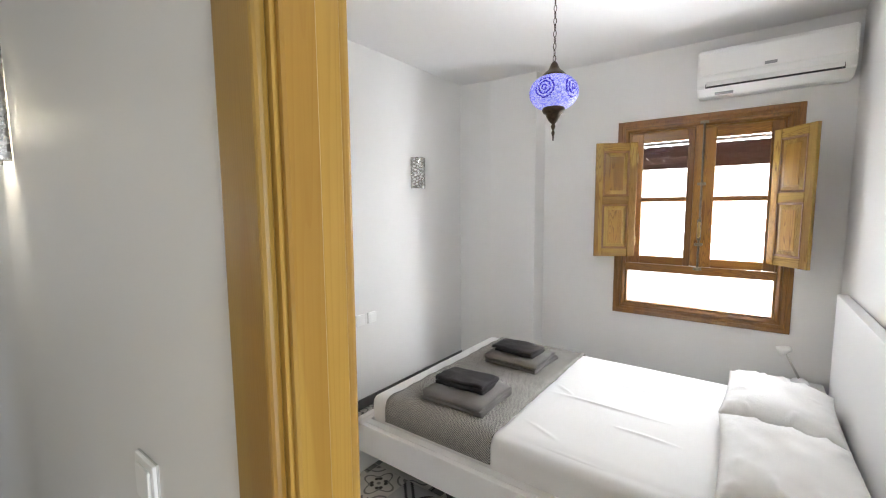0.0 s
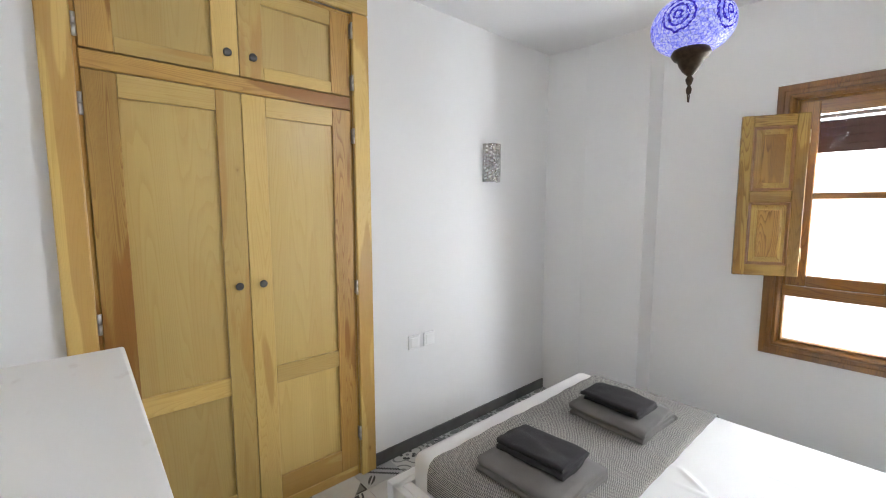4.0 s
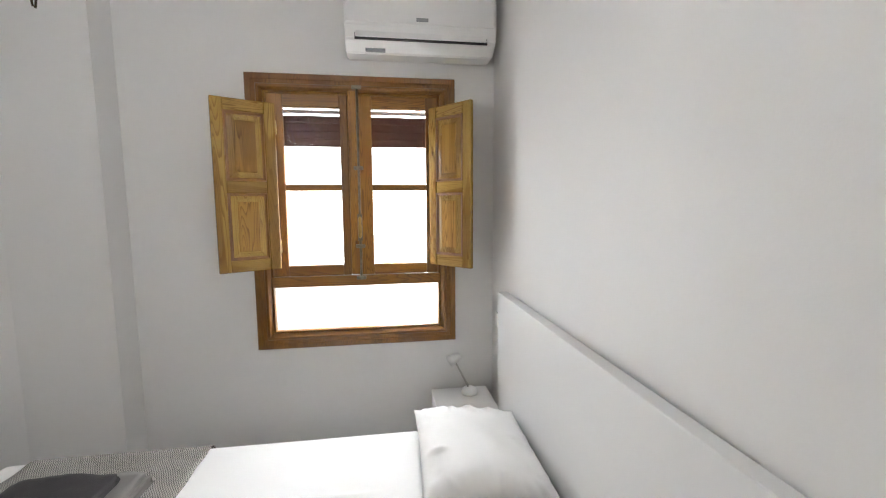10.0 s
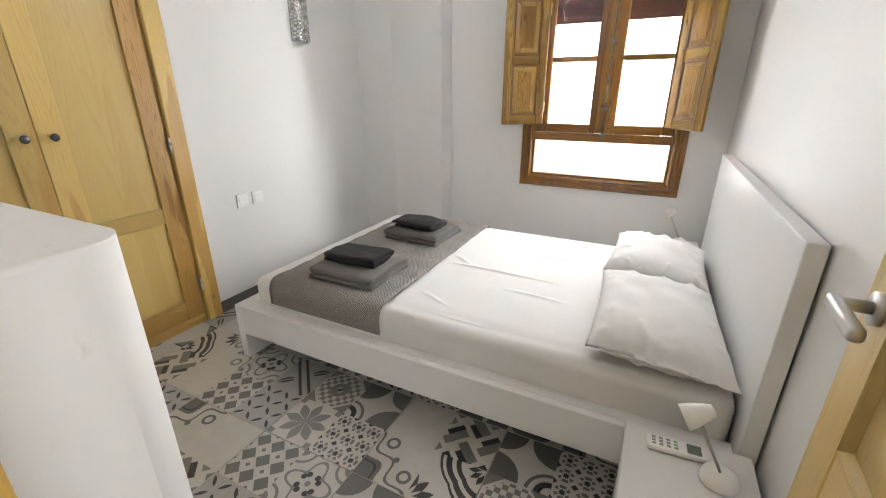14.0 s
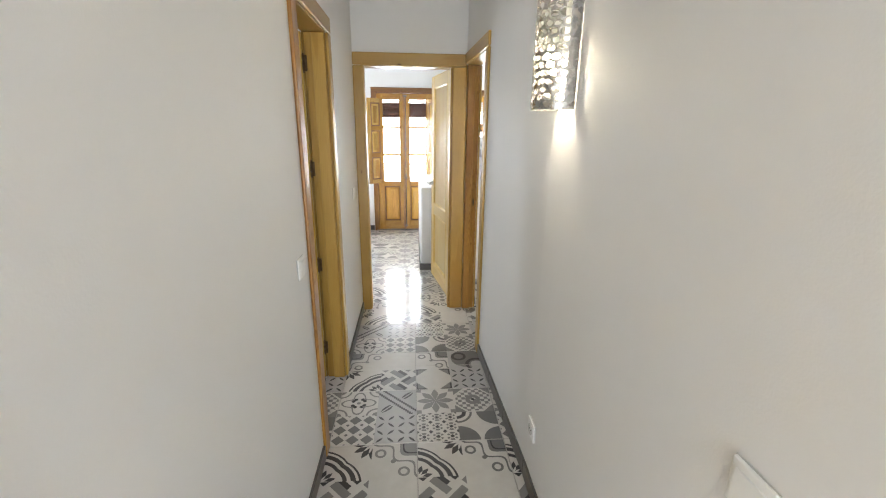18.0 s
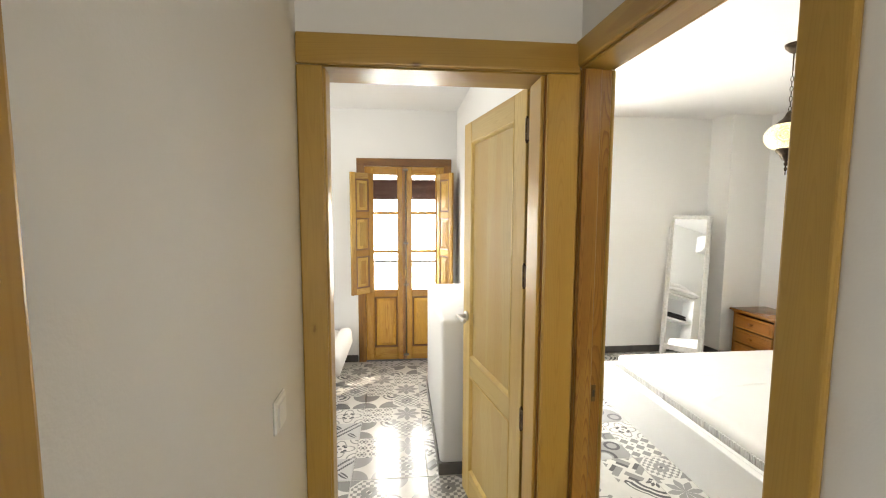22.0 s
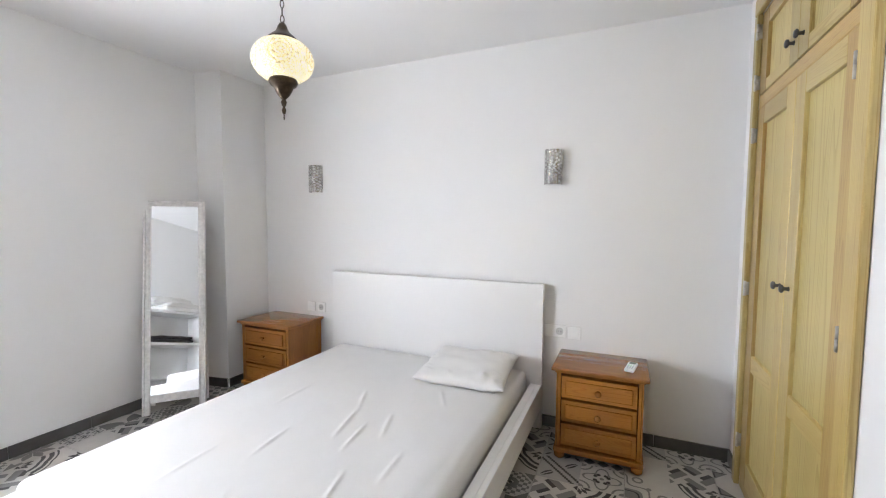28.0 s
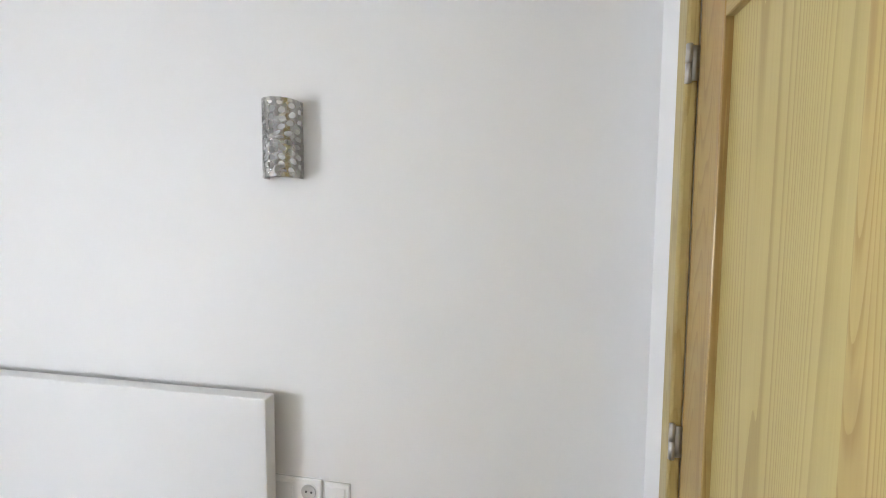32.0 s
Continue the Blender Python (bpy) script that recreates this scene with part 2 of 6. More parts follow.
def glow(name, color, strength):
    m, n, l, b = nodes_of(name)
    b.inputs["Base Color"].default_value = (*color, 1)
    b.inputs["Emission Color"].default_value = (*color, 1)
    b.inputs["Emission Strength"].default_value = strength
    return m


def mosaic(name, base, accent, mid, strength):
    """Lit mosaic glass: small chips with rings of darker pieces, glowing from the bulb inside."""
    m, n, l, b = nodes_of(name)
    tc = n.new("ShaderNodeTexCoord")
    uv = n.new("ShaderNodeUVMap")
    v = n.new("ShaderNodeTexVoronoi")
    v.inputs["Scale"].default_value = 140.0
    l.new(tc.outputs["Object"], v.inputs["Vector"])
    chip = n.new("ShaderNodeSeparateColor")
    l.new(v.outputs["Color"], chip.inputs[0])
    base_r = ramp(n, [(0.2, base), (0.9, mid)])
    l.new(chip.outputs[0], base_r.inputs[0])

    def mth(op, a, c=None):
        k = n.new("ShaderNodeMath")
        k.operation = op
        for i, x in enumerate((a, c)):
            if x is None:
                continue
            if isinstance(x, (int, float)):
                k.inputs[i].default_value = x
            else:
                l.new(x, k.inputs[i])
        return k.outputs[0]

    sep = n.new("ShaderNodeSeparateXYZ")
    l.new(uv.outputs[0], sep.inputs[0])
    u = mth("SUBTRACT", mth("FRACT", mth("MULTIPLY", sep.outputs["X"], 5.0)), 0.5)
    w = mth("MULTIPLY", mth("SUBTRACT", sep.outputs["Y"], 0.52), 1.15)
    rad = mth("SQRT", mth("ADD", mth("MULTIPLY", u, u), mth("MULTIPLY", w, w)))
    rj = mth("ADD", rad, mth("MULTIPLY", chip.outputs[1], 0.045))
    rings = mth("FRACT", mth("MULTIPLY", rj, 8.5))
    ring_on = mth("MULTIPLY", mth("GREATER_THAN", rings, 0.62), mth("LESS_THAN", rad, 0.36))
    mx = n.new("ShaderNodeMix")
    mx.data_type = "RGBA"
    mx.inputs["B"].default_value = (*accent, 1)
    l.new(ring_on, mx.inputs["Factor"])
    l.new(base_r.outputs[0], mx.inputs["A"])
    v2 = n.new("ShaderNodeTexVoronoi")
    v2.feature = "DISTANCE_TO_EDGE"
    v2.inputs["Scale"].default_value = 95.0
    l.new(tc.outputs["Object"], v2.inputs["Vector"])
    er = ramp(n, [(0.02, (0.45, 0.45, 0.45)), (0.10, (1, 1, 1))])
    l.new(v2.outputs["Distance"], er.inputs[0])
    mul = n.new("ShaderNodeMix")
    mul.data_type, mul.blend_type = "RGBA", "MULTIPLY"
    mul.inputs["Factor"].default_value = 1.0
    l.new(mx.outputs["Result"], mul.inputs["A"])
    l.new(er.outputs[0], mul.inputs["B"])
    l.new(mul.outputs["Result"], b.inputs["Base Color"])
    l.new(mul.outputs["Result"], b.inputs["Emission Color"])
    b.inputs["Emission Strength"].default_value = strength
    b.inputs["Roughness"].default_value = 0.15
    bump(n, l, b, v2.outputs["Distance"], 0.3, 0.004)
    return m


def petal_glass(name, base, accent, strength):
    """Lit pale glass with a belt of coloured lozenges."""
    m, n, l, b = nodes_of(name)
    uv = n.new("ShaderNodeUVMap")
    sep = n.new("ShaderNodeSeparateXYZ")
    l.new(uv.outputs[0], sep.inputs[0])

    def mth(op, a, c=0.0):
        k = n.new("ShaderNodeMath")
        k.operation = op
        for i, x in enumerate((a, c)):
            if isinstance(x, (int, float)):
                k.inputs[i].default_value = x
            else:
                l.new(x, k.inputs[i])
        return k.outputs[0]

    u = mth("ABSOLUTE", mth("SUBTRACT", mth("FRACT", mth("MULTIPLY", sep.outputs["X"], 6.0)), 0.5))
    v = mth("ABSOLUTE", mth("SUBTRACT", sep.outputs["Y"], 0.58))
    loz = mth("LESS_THAN", mth("ADD", mth("MULTIPLY", u, 1.0), mth("MULTIPLY", v, 1.5)), 0.33)
    low = mth("LESS_THAN", sep.outputs["Y"], 0.16)
    k = n.new("ShaderNodeMix")
    k.data_type = "RGBA"
    k.inputs["A"].default_value, k.inputs["B"].default_value = (*base, 1), (*accent, 1)
    l.new(mth("MAXIMUM", loz, mth("MULTIPLY", low, 0.35)), k.inputs["Factor"])
    l.new(k.outputs["Result"], b.inputs["Base Color"])
    l.new(k.outputs["Result"], b.inputs["Emission Color"])
    b.inputs["Emission Strength"].default_value = strength
    b.inputs["Roughness"].default_value = 0.18
    return m


def tile_material(name):
    """Encaustic-pattern floor tile: one of the designs in three greys on each square."""
    m, n, l, b = nodes_of(name)

    def mth(op, a, c=None, d=None):
        k = n.new("ShaderNodeMath")
        k.operation = op
        for i, v in enumerate((a, c, d)):
            if v is None:
                continue
            if isinstance(v, (int, float)):
                k.inputs[i].default_value = v
            else:
                l.new(v, k.inputs[i])
        return k.outputs[0]

    def lt(a, c):
        return mth("LESS_THAN", a, c)

    def gt(a, c):
        return mth("GREATER_THAN", a, c)

    def both(a, c):
        return mth("MULTIPLY", a, c)

    def either(a, c):
        return mth("MAXIMUM", a, c)

    uv = n.new("ShaderNodeUVMap")
    sep = n.new("ShaderNodeSeparateXYZ")
    l.new(uv.outputs[0], sep.inputs[0])
    rnd = n.new("ShaderNodeObjectInfo").outputs["Random"]
    # the design's number lies in the whole part of u, the place on the square in the rest
    idx = mth("FLOOR", mth("MULTIPLY", sep.outputs["X"], 0.5))
    u = mth("MULTIPLY_ADD", mth("SUBTRACT", sep.outputs["X"], mth("MULTIPLY_ADD", idx, 2.0, 0.5)), 2.0, -1.0)
    v = mth("MULTIPLY_ADD", sep.outputs["Y"], 2.0, -1.0)
    r2 = mth("FRACT", mth("MULTIPLY_ADD", idx, 0.37, mth("MULTIPLY", rnd, 0.25)))
    r3 = mth("FRACT", mth("MULTIPLY_ADD", idx, 0.61, mth("MULTIPLY", rnd, 0.25)))
    au, av = mth("ABSOLUTE", u), mth("ABSOLUTE", v)
    rad = mth("SQRT", mth("ADD", mth("MULTIPLY", u, u), mth("MULTIPLY", v, v)))
    ang = mth("ARCTAN2", v, u)

    def dist(cu, cv, fu=None, fv=None):
        du, dv = mth("SUBTRACT", fu or u, cu), mth("SUBTRACT", fv or v, cv)
        return mth("SQRT", mth("ADD", mth("MULTIPLY", du, du), mth("MULTIPLY", dv, dv)))

    def cell(scale):
        return [mth("ABSOLUTE", mth("SUBTRACT", mth("FRACT", mth("MULTIPLY", mth("ADD", w, 1.0), scale)), 0.5)) for w in (u, v)]

    # in each design, by the numbers in DESIGN: dark mask, grey mask, pale grey ground or cream
    none = lt(rad, 0.0)
    designs = [(none, none, 0)]
    # crossed leaves in each quarter
    k1, k2 = (mth("MULTIPLY", w, 2.0) for w in cell(1.0))
    designs.append((both(lt(dist(1, 0, k1, k2), 0.83), lt(dist(0, 1, k1, k2), 0.83)), none, 1))
    # eight-point star of broad kites
    off = mth("PINGPONG", ang, 0.3927)
    star = both(lt(rad, mth("MULTIPLY_ADD", off, -1.15, 0.97)), lt(off, 0.352))
    designs.append((none, either(star, gt(mth("MINIMUM", au, av), 0.74)), 0))
    # little dark stars in rings of grey squares
    c1, c2 = cell(1.5)
    sr = mth("SQRT", mth("ADD", mth("MULTIPLY", c1, c1), mth("MULTIPLY", c2, c2)))
    sa = mth("ARCTAN2", c2, c1)
    sst = lt(sr, mth("MULTIPLY_ADD", mth("PINGPONG", sa, 0.3927), -0.22, 0.19))
    spet = both(both(gt(sr, 0.23), lt(sr, 0.40)), gt(mth("FRACT", mth("MULTIPLY", sa, 1.2732)), 0.38))
    corner_d = gt(mth("ADD", c1, c2), 0.82)
    designs.append((either(sst, corner_d), spet, 0))
    # chequered ring round a grey disc
    ck = mth("MODULO", mth("ADD", mth("FLOOR", mth("MULTIPLY", mth("ADD", u, 1.0), 5.0)), mth("FLOOR", mth("MULTIPLY", mth("ADD", v, 1.0), 5.0))), 2.0)
    octa = mth("MAXIMUM", mth("MAXIMUM", au, av), mth("MULTIPLY", mth("ADD", au, av), 0.72))
    hub = both(lt(rad, 0.40), gt(mth("ABSOLUTE", mth("SUBTRACT", rad, 0.13)), 0.035))
    designs.append((lt(rad, 0.09), either(hub, either(both(gt(ck, 0.5), lt(octa, 0.92)), gt(octa, 1.02))), 0))
    # scalloped scroll border across one side of a cream square
    edge = mth("MULTIPLY_ADD", mth("COSINE", mth("MULTIPLY", mth("SUBTRACT", u, v), 3.4)), 0.30, mth("ADD", u, v))
    curl = both(lt(mth("ABSOLUTE", mth("SUBTRACT", dist(0.42, -0.62), 0.20)), 0.055), lt(edge, 0.30))
    curl2 = both(lt(mth("ABSOLUTE", mth("SUBTRACT", dist(-0.62, 0.42), 0.20)), 0.055), lt(edge, 0.30))
    bud = lt(dist(-0.05, -0.05), 0.11)
    line = lt(mth("ABSOLUTE", mth("SUBTRACT", edge, 0.36)), 0.075)
    designs.append((both(gt(edge, 1.18), lt(edge, 1.30)), either(either(either(curl, curl2), bud), either(line, gt(edge, 0.92))), 0))
    # cusped arcs with leaves in two corners
    rc = dist(-1, -1)
    cusp = mth("SUBTRACT", rc, mth("MULTIPLY", mth("ABSOLUTE", mth("SUBTRACT", u, v)), 0.16))
    arcs = either(both(gt(cusp, 0.78), lt(cusp, 0.93)), both(gt(cusp, 1.06), lt(cusp, 1.24)))
    thin = both(gt(cusp, 1.34), lt(cusp, 1.42))
    ca = mth("ARCTAN2", mth("ADD", v, 1.0), mth("ADD", u, 1.0))
    pet = both(lt(rc, 0.66), lt(mth("ABSOLUTE", mth("SUBTRACT", rc, 0.40)), mth("MULTIPLY", mth("PINGPONG", mth("MULTIPLY", ca, 3.82), 1.0), 0.24)))
    ro = dist(1, 1)
    oa = mth("ARCTAN2", mth("SUBTRACT", 1.0, v), mth("SUBTRACT", 1.0, u))
    pet2 = both(lt(ro, 0.98), lt(mth("ABSOLUTE", mth("SUBTRACT", ro, 0.56)), mth("MULTIPLY", mth("PINGPONG", mth("MULTIPLY_ADD", oa, 3.82, 1.0), 1.0), 0.36)))
    designs.append((either(either(arcs, thin), either(pet, pet2)), none, 0))
    # weave of grey bars with dark ends
    wu, wv = mth("FRACT", mth("ADD", mth("MULTIPLY", mth("ADD", u, v), 0.75), 2.0)), mth("FRACT", mth("ADD", mth("MULTIPLY", mth("SUBTRACT", u, v), 0.75), 2.0))
    wp = gt(mth("FRACT", mth("MULTIPLY", mth("ADD", mth("FLOOR", mth("MULTIPLY_ADD", mth("ADD", u, v), 0.75, 2.0)), mth("FLOOR", mth("MULTIPLY_ADD", mth("SUBTRACT", u, v), 0.75, 2.0))), 0.5)), 0.25)
    wbar = mth("ADD", both(wp, both(gt(wu, 0.18), lt(wu, 0.56))), both(mth("SUBTRACT", 1.0, wp), both(gt(wv, 0.18), lt(wv, 0.56))))
    wshade = mth("ADD", both(wp, both(both(gt(wu, 0.56), lt(wu, 0.80)), lt(wv, 0.7))), both(mth("SUBTRACT", 1.0, wp), both(both(gt(wv, 0.56), lt(wv, 0.80)), lt(wu, 0.7))))
    designs.append((wshade, wbar, 0))
    # large grey rounds that leave a cream star between them, a scroll in one corner
    r1, r2_, r4 = dist(1, 1), dist(-1, -1), dist(1, -1)
    rounds = either(either(lt(r1, 0.98), lt(r2_, 0.98)), lt(r4, 0.86))
    rb = dist(-1, 1)
    scroll = either(lt(mth("ABSOLUTE", mth("SUBTRACT", rb, 0.74)), 0.06), lt(mth("ABSOLUTE", mth("SUBTRACT", rb, 0.40)), 0.10))
    designs.append((both(scroll, lt(rb, 0.55)), either(rounds, scroll), 0))
    # saw-toothed diagonal bands, a leaf on either side
    saw = mth("PINGPONG", mth("SUBTRACT", u, v), 0.10)
    band = mth("ADD", mth("ABSOLUTE", mth("ADD", u, v)), saw)
    q1 = both(lt(dist(1, 0, au, av), 0.86), lt(dist(0, 1, au, av), 0.86))
    side = both(both(q1, gt(both(u, v), 0.0)), gt(rad, 0.42))
    rib = gt(mth("ABSOLUTE", mth("SUBTRACT", u, v)), 0.05)
    designs.append((either(both(gt(band, 0.20), lt(band, 0.38)), both(side, rib)), none, 1))
    # lobed rosette of thin tendrils with small dark buds
    lobe = mth("MULTIPLY_ADD", mth("COSINE", mth("MULTIPLY", ang, 4.0)), 0.2, 0.66)
    d1 = mth("ABSOLUTE", mth("SUBTRACT", rad, lobe))
    d2 = mth("ABSOLUTE", mth("SUBTRACT", dist(1, 1, au, av), 0.5))
    buds = either(lt(dist(0.30, 0.17, au, av), 0.10), lt(dist(0.17, 0.30, au, av), 0.10))
    designs.append((either(buds, both(lt(dist(1, 1, au, av), 0.22), none)), either(either(lt(d1, 0.055), lt(d2, 0.05)), either(lt(rad, 0.10), lt(dist(1, 1, au, av), 0.24))), 0))
    # harlequin of grey lozenges
    h1, h2 = cell(1.5)
    hs = mth("ADD", h1, h2)
    designs.append((none, either(lt(hs, 0.455), gt(hs, 0.86)), 0))
    # cream octagon with dark corners
    cut = mth("ADD", au, av)
    designs.append((both(gt(cut, 1.38), gt(mth("MAXIMUM", au, av), 0.90)), gt(cut, 1.30), 0))
    # swirl on a grey ground
    s1 = lt(mth("ABSOLUTE", mth("SUBTRACT", dist(-0.3, 0.35), 0.38)), 0.09)
    s2 = lt(mth("ABSOLUTE", mth("SUBTRACT", dist(0.75, -0.6), 0.62)), 0.10)
    designs.append((either(s1, s2), both(lt(dist(0.2, 0.1), 1.0), mth("SUBTRACT", 1.0, lt(dist(0.75, -0.6), 0.4))), 1))
    dark = grey = cool = None
    for i, (d, g, pale) in enumerate(designs):
        on = mth("COMPARE", idx, float(i), 0.1)
        d, g, p = both(d, on), both(g, on), mth("MULTIPLY", on, float(pale))
        dark = d if dark is None else mth("ADD", dark, d)
        grey = g if grey is None else mth("ADD", grey, g)
        cool = p if cool is None else mth("ADD", cool, p)
    tc = n.new("ShaderNodeTexCoord")
    wear = noise_tex(n, l, tc.outputs["Object"], 14.0, 5)

    def mix(fac, a, c):
        k = n.new("ShaderNodeMix")
        k.data_type = "RGBA"
        l.new(fac, k.inputs["Factor"])
        for i, x in (("A", a), ("B", c)):
            if isinstance(x, tuple):
                k.inputs[i].default_value = (*x, 1)
            else:
                l.new(x, k.inputs[i])
        return k.outputs["Result"]

    ground = mix(cool, mix(wear.outputs["Fac"], (0.46, 0.445, 0.415), (0.60, 0.585, 0.55)), mix(wear.outputs["Fac"], (0.33, 0.325, 0.32), (0.44, 0.435, 0.43)))
    deep = mix(r3, (0.020, 0.019, 0.021), (0.045, 0.043, 0.046))
    mid = mix(r2, (0.125, 0.122, 0.120), (0.21, 0.205, 0.20))
    col = mix(dark, mix(grey, ground, mid), deep)
    l.new(col, b.inputs["Base Color"])
    rr = n.new("ShaderNodeMapRange")
    rr.inputs["To Min"].default_value, rr.inputs["To Max"].default_value = 0.26, 0.40
    l.new(wear.outputs["Fac"], rr.inputs["Value"])
    l.new(rr.outputs[0], b.inputs["Roughness"])
    b.inputs["Specular IOR Level"].default_value = 0.35
    b.inputs["Coat Weight"].default_value = 0.7
    b.inputs["Coat Roughness"].default_value = 0.11
    return m


PINE_L, PINE_D = (0.44, 0.27, 0.058), (0.34, 0.185, 0.033)
PINE = {a: wood("pine_" + a, PINE_L, PINE_D, a, lines=0.24, run=0.03) for a in "xyz"}
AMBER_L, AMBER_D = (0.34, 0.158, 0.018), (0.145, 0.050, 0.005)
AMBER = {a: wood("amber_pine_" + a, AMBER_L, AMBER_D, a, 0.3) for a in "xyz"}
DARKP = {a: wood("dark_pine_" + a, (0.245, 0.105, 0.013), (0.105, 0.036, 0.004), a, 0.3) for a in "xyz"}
HONEY = {a: wood("honey_" + a, (0.31, 0.128, 0.021), (0.23, 0.082, 0.012), a, 0.26, False) for a in "xyz"}
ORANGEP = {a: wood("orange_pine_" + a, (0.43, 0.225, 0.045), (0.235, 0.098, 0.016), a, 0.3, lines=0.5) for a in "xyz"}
OLIVEP = {a: wood("olive_pine_" + a, (0.60, 0.41, 0.085), (0.49, 0.30, 0.048), a, 0.3, False) for a in "xyz"}
LEAFP = {a: wood("pale_pine_" + a, (0.57, 0.41, 0.145), (0.48, 0.325, 0.095), a, 0.28, False) for a in "xyz"}
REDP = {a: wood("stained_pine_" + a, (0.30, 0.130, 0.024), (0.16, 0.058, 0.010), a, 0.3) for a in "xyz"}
PALE = {a: wood("whitish_pine_" + a, (0.49, 0.38, 0.145), (0.35, 0.24, 0.072), a, 0.32, lines=0.40, heart=0.22, run=0.03) for a in "xyz"}
SHUT = {a: wood("shutter_pine_" + a, (0.38, 0.24, 0.055), (0.175, 0.085, 0.016), a, 0.24, heart=0.5) for a in "xyz"}
GOLD = {a: wood("gold_pine_" + a, (0.50, 0.27, 0.042), (0.29, 0.125, 0.016), a, 0.22) for a in "xyz"}
SHUTL = {a: wood("pale_shutter_pine_" + a, (0.52, 0.325, 0.08), (0.30, 0.15, 0.027), a, 0.26, heart=0.5) for a in "xyz"}
HEART = wood("heartwood_panel", (0.34, 0.185, 0.036), (0.11, 0.045, 0.008), "z", 0.24, True, 16.0)
WALL = plaster("white_plaster", (0.80, 0.795, 0.785))
CEIL = plaster("ceiling_plaster", (0.82, 0.815, 0.81))
SCUFFED = plaster("scuffed_plaster", (0.80, 0.795, 0.785), 0.3)
OUTWALL = plaster("render_white", (0.74, 0.73, 0.71))
WHITE = plain("white_lacquer", (0.78, 0.778, 0.772), 0.32, vary=0.008, scale=2.5, bumpy=0.0, spread=0.03)
PLASTIC = plain("white_plastic", (0.87, 0.87, 0.86), 0.32, vary=0.02, bumpy=0.0)
GREYP = plain("grey_plastic", (0.30, 0.31, 0.32), 0.4, vary=0.03, bumpy=0.0)
# near-black that paints the shade inside slots and holes
SLOT = plain("slot_shade", (0.03, 0.03, 0.032), 0.6, bumpy=0.0)
BASE = plain("grey_baseboard_tile", (0.095, 0.09, 0.086), 0.32, vary=0.2, scale=12)
GROUT = plain("grout", (0.30, 0.29, 0.275), 0.9, vary=0.2, scale=20, bumpy=0.1)
STEEL = plain("satin_steel", (0.55, 0.54, 0.52), 0.32, 1.0, vary=0.1, bumpy=0.0)
PEWTER = plain("pewter", (0.10, 0.10, 0.105), 0.42, 0.85, vary=0.3, scale=60)
BRASS = plain("old_brass", (0.42, 0.30, 0.12), 0.32, 1.0, vary=0.35, scale=40)
HINGE = plain("brown_steel", (0.15, 0.10, 0.055), 0.4, 0.8, vary=0.3, scale=60)
AGED = plain("aged_steel", (0.24, 0.205, 0.15), 0.36, 1.0, vary=0.3, scale=50)
BRONZE = plain("dark_bronze", (0.062, 0.043, 0.028), 0.36, 0.9, vary=0.4, scale=60)
SILVER = plain("hammered_silver", (0.46, 0.45, 0.43), 0.27, 1.0, vary=0.2, scale=50, bumpy=0.12, fine=70)
SHEET = cloth("white_sheet", (0.72, 0.712, 0.70), 700, vary=0.03)
PILLOW = cloth("white_pillowcase", (0.75, 0.74, 0.725), 800, vary=0.03)
CUSHION = cloth("grey_white_cushion", (0.66, 0.65, 0.63), 500, vary=0.05)
TOWEL_G = cloth("grey_terry", (0.165, 0.154, 0.145), 420, weave=0.5, vary=0.25)
TOWEL_D = cloth("charcoal_terry", (0.022, 0.0185, 0.020), 420, weave=0.5, vary=0.3)
THROW = zigzag_cloth("herringbone_throw", (0.40, 0.38, 0.35), (0.065, 0.061, 0.056), 0.0068, 128.0)
BORDER = zigzag_cloth("throw_border", (0.42, 0.40, 0.37), (0.06, 0.056, 0.052), 0.012, 70.0)
GREYCLOTH = cloth("grey_cover", (0.52, 0.52, 0.51), 500, vary=0.1)
TOWEL_M = cloth("mid_grey_terry", (0.30, 0.295, 0.29), 420, weave=0.5, vary=0.15)
GLASS = glass("pane_glass")
FROST = frosted("frosted_glass")
MIRROR = plain("mirror_silver", (0.78, 0.79, 0.79), 0.015, 1.0, vary=0.0, bumpy=0.0, spread=0.0)
SHABBY = plain("whitewashed_wood", (0.74, 0.73, 0.715), 0.6, vary=0.14, scale=38, bumpy=0.2, fine=60)
BLIND = plain("brown_blind", (0.085, 0.028, 0.018), 0.45, vary=0.15, bumpy=0.0)
BLINDW = plain("pale_blind", (0.42, 0.40, 0.42), 0.5, vary=0.1, bumpy=0.0)
BLINDL = plain("lilac_blind", (0.20, 0.17, 0.22), 0.5, vary=0.1, bumpy=0.0)
BULB = glow("warm_bulb", (1.0, 0.86, 0.55), 26.0)
BLUEGLASS = mosaic("blue_mosaic", (0.20, 0.22, 0.78), (0.03, 0.02, 0.40), (0.46, 0.48, 0.92), 0.72)
AMBERGLASS = mosaic("pale_yellow_mosaic", (0.80, 0.74, 0.46), (0.66, 0.58, 0.32), (0.90, 0.86, 0.62), 0.85)
GREENGLASS = petal_glass("green_glass", (0.72, 0.84, 0.76), (0.30, 0.62, 0.01), 0.75)
ORANGEGLASS = petal_glass("orange_glass", (0.86, 0.84, 0.80), (0.72, 0.33, 0.03), 0.75)
IRON = plain("black_iron", (0.05, 0.05, 0.055), 0.5, 0.7, vary=0.2)
LCD = plain("lcd_grey", (0.16, 0.19, 0.16), 0.25, vary=0.0, bumpy=0.0)
GREENKEY = plain("green_key", (0.25, 0.55, 0.2), 0.5, vary=0.0, bumpy=0.0)
TILE = tile_material("floor_tile_pattern")


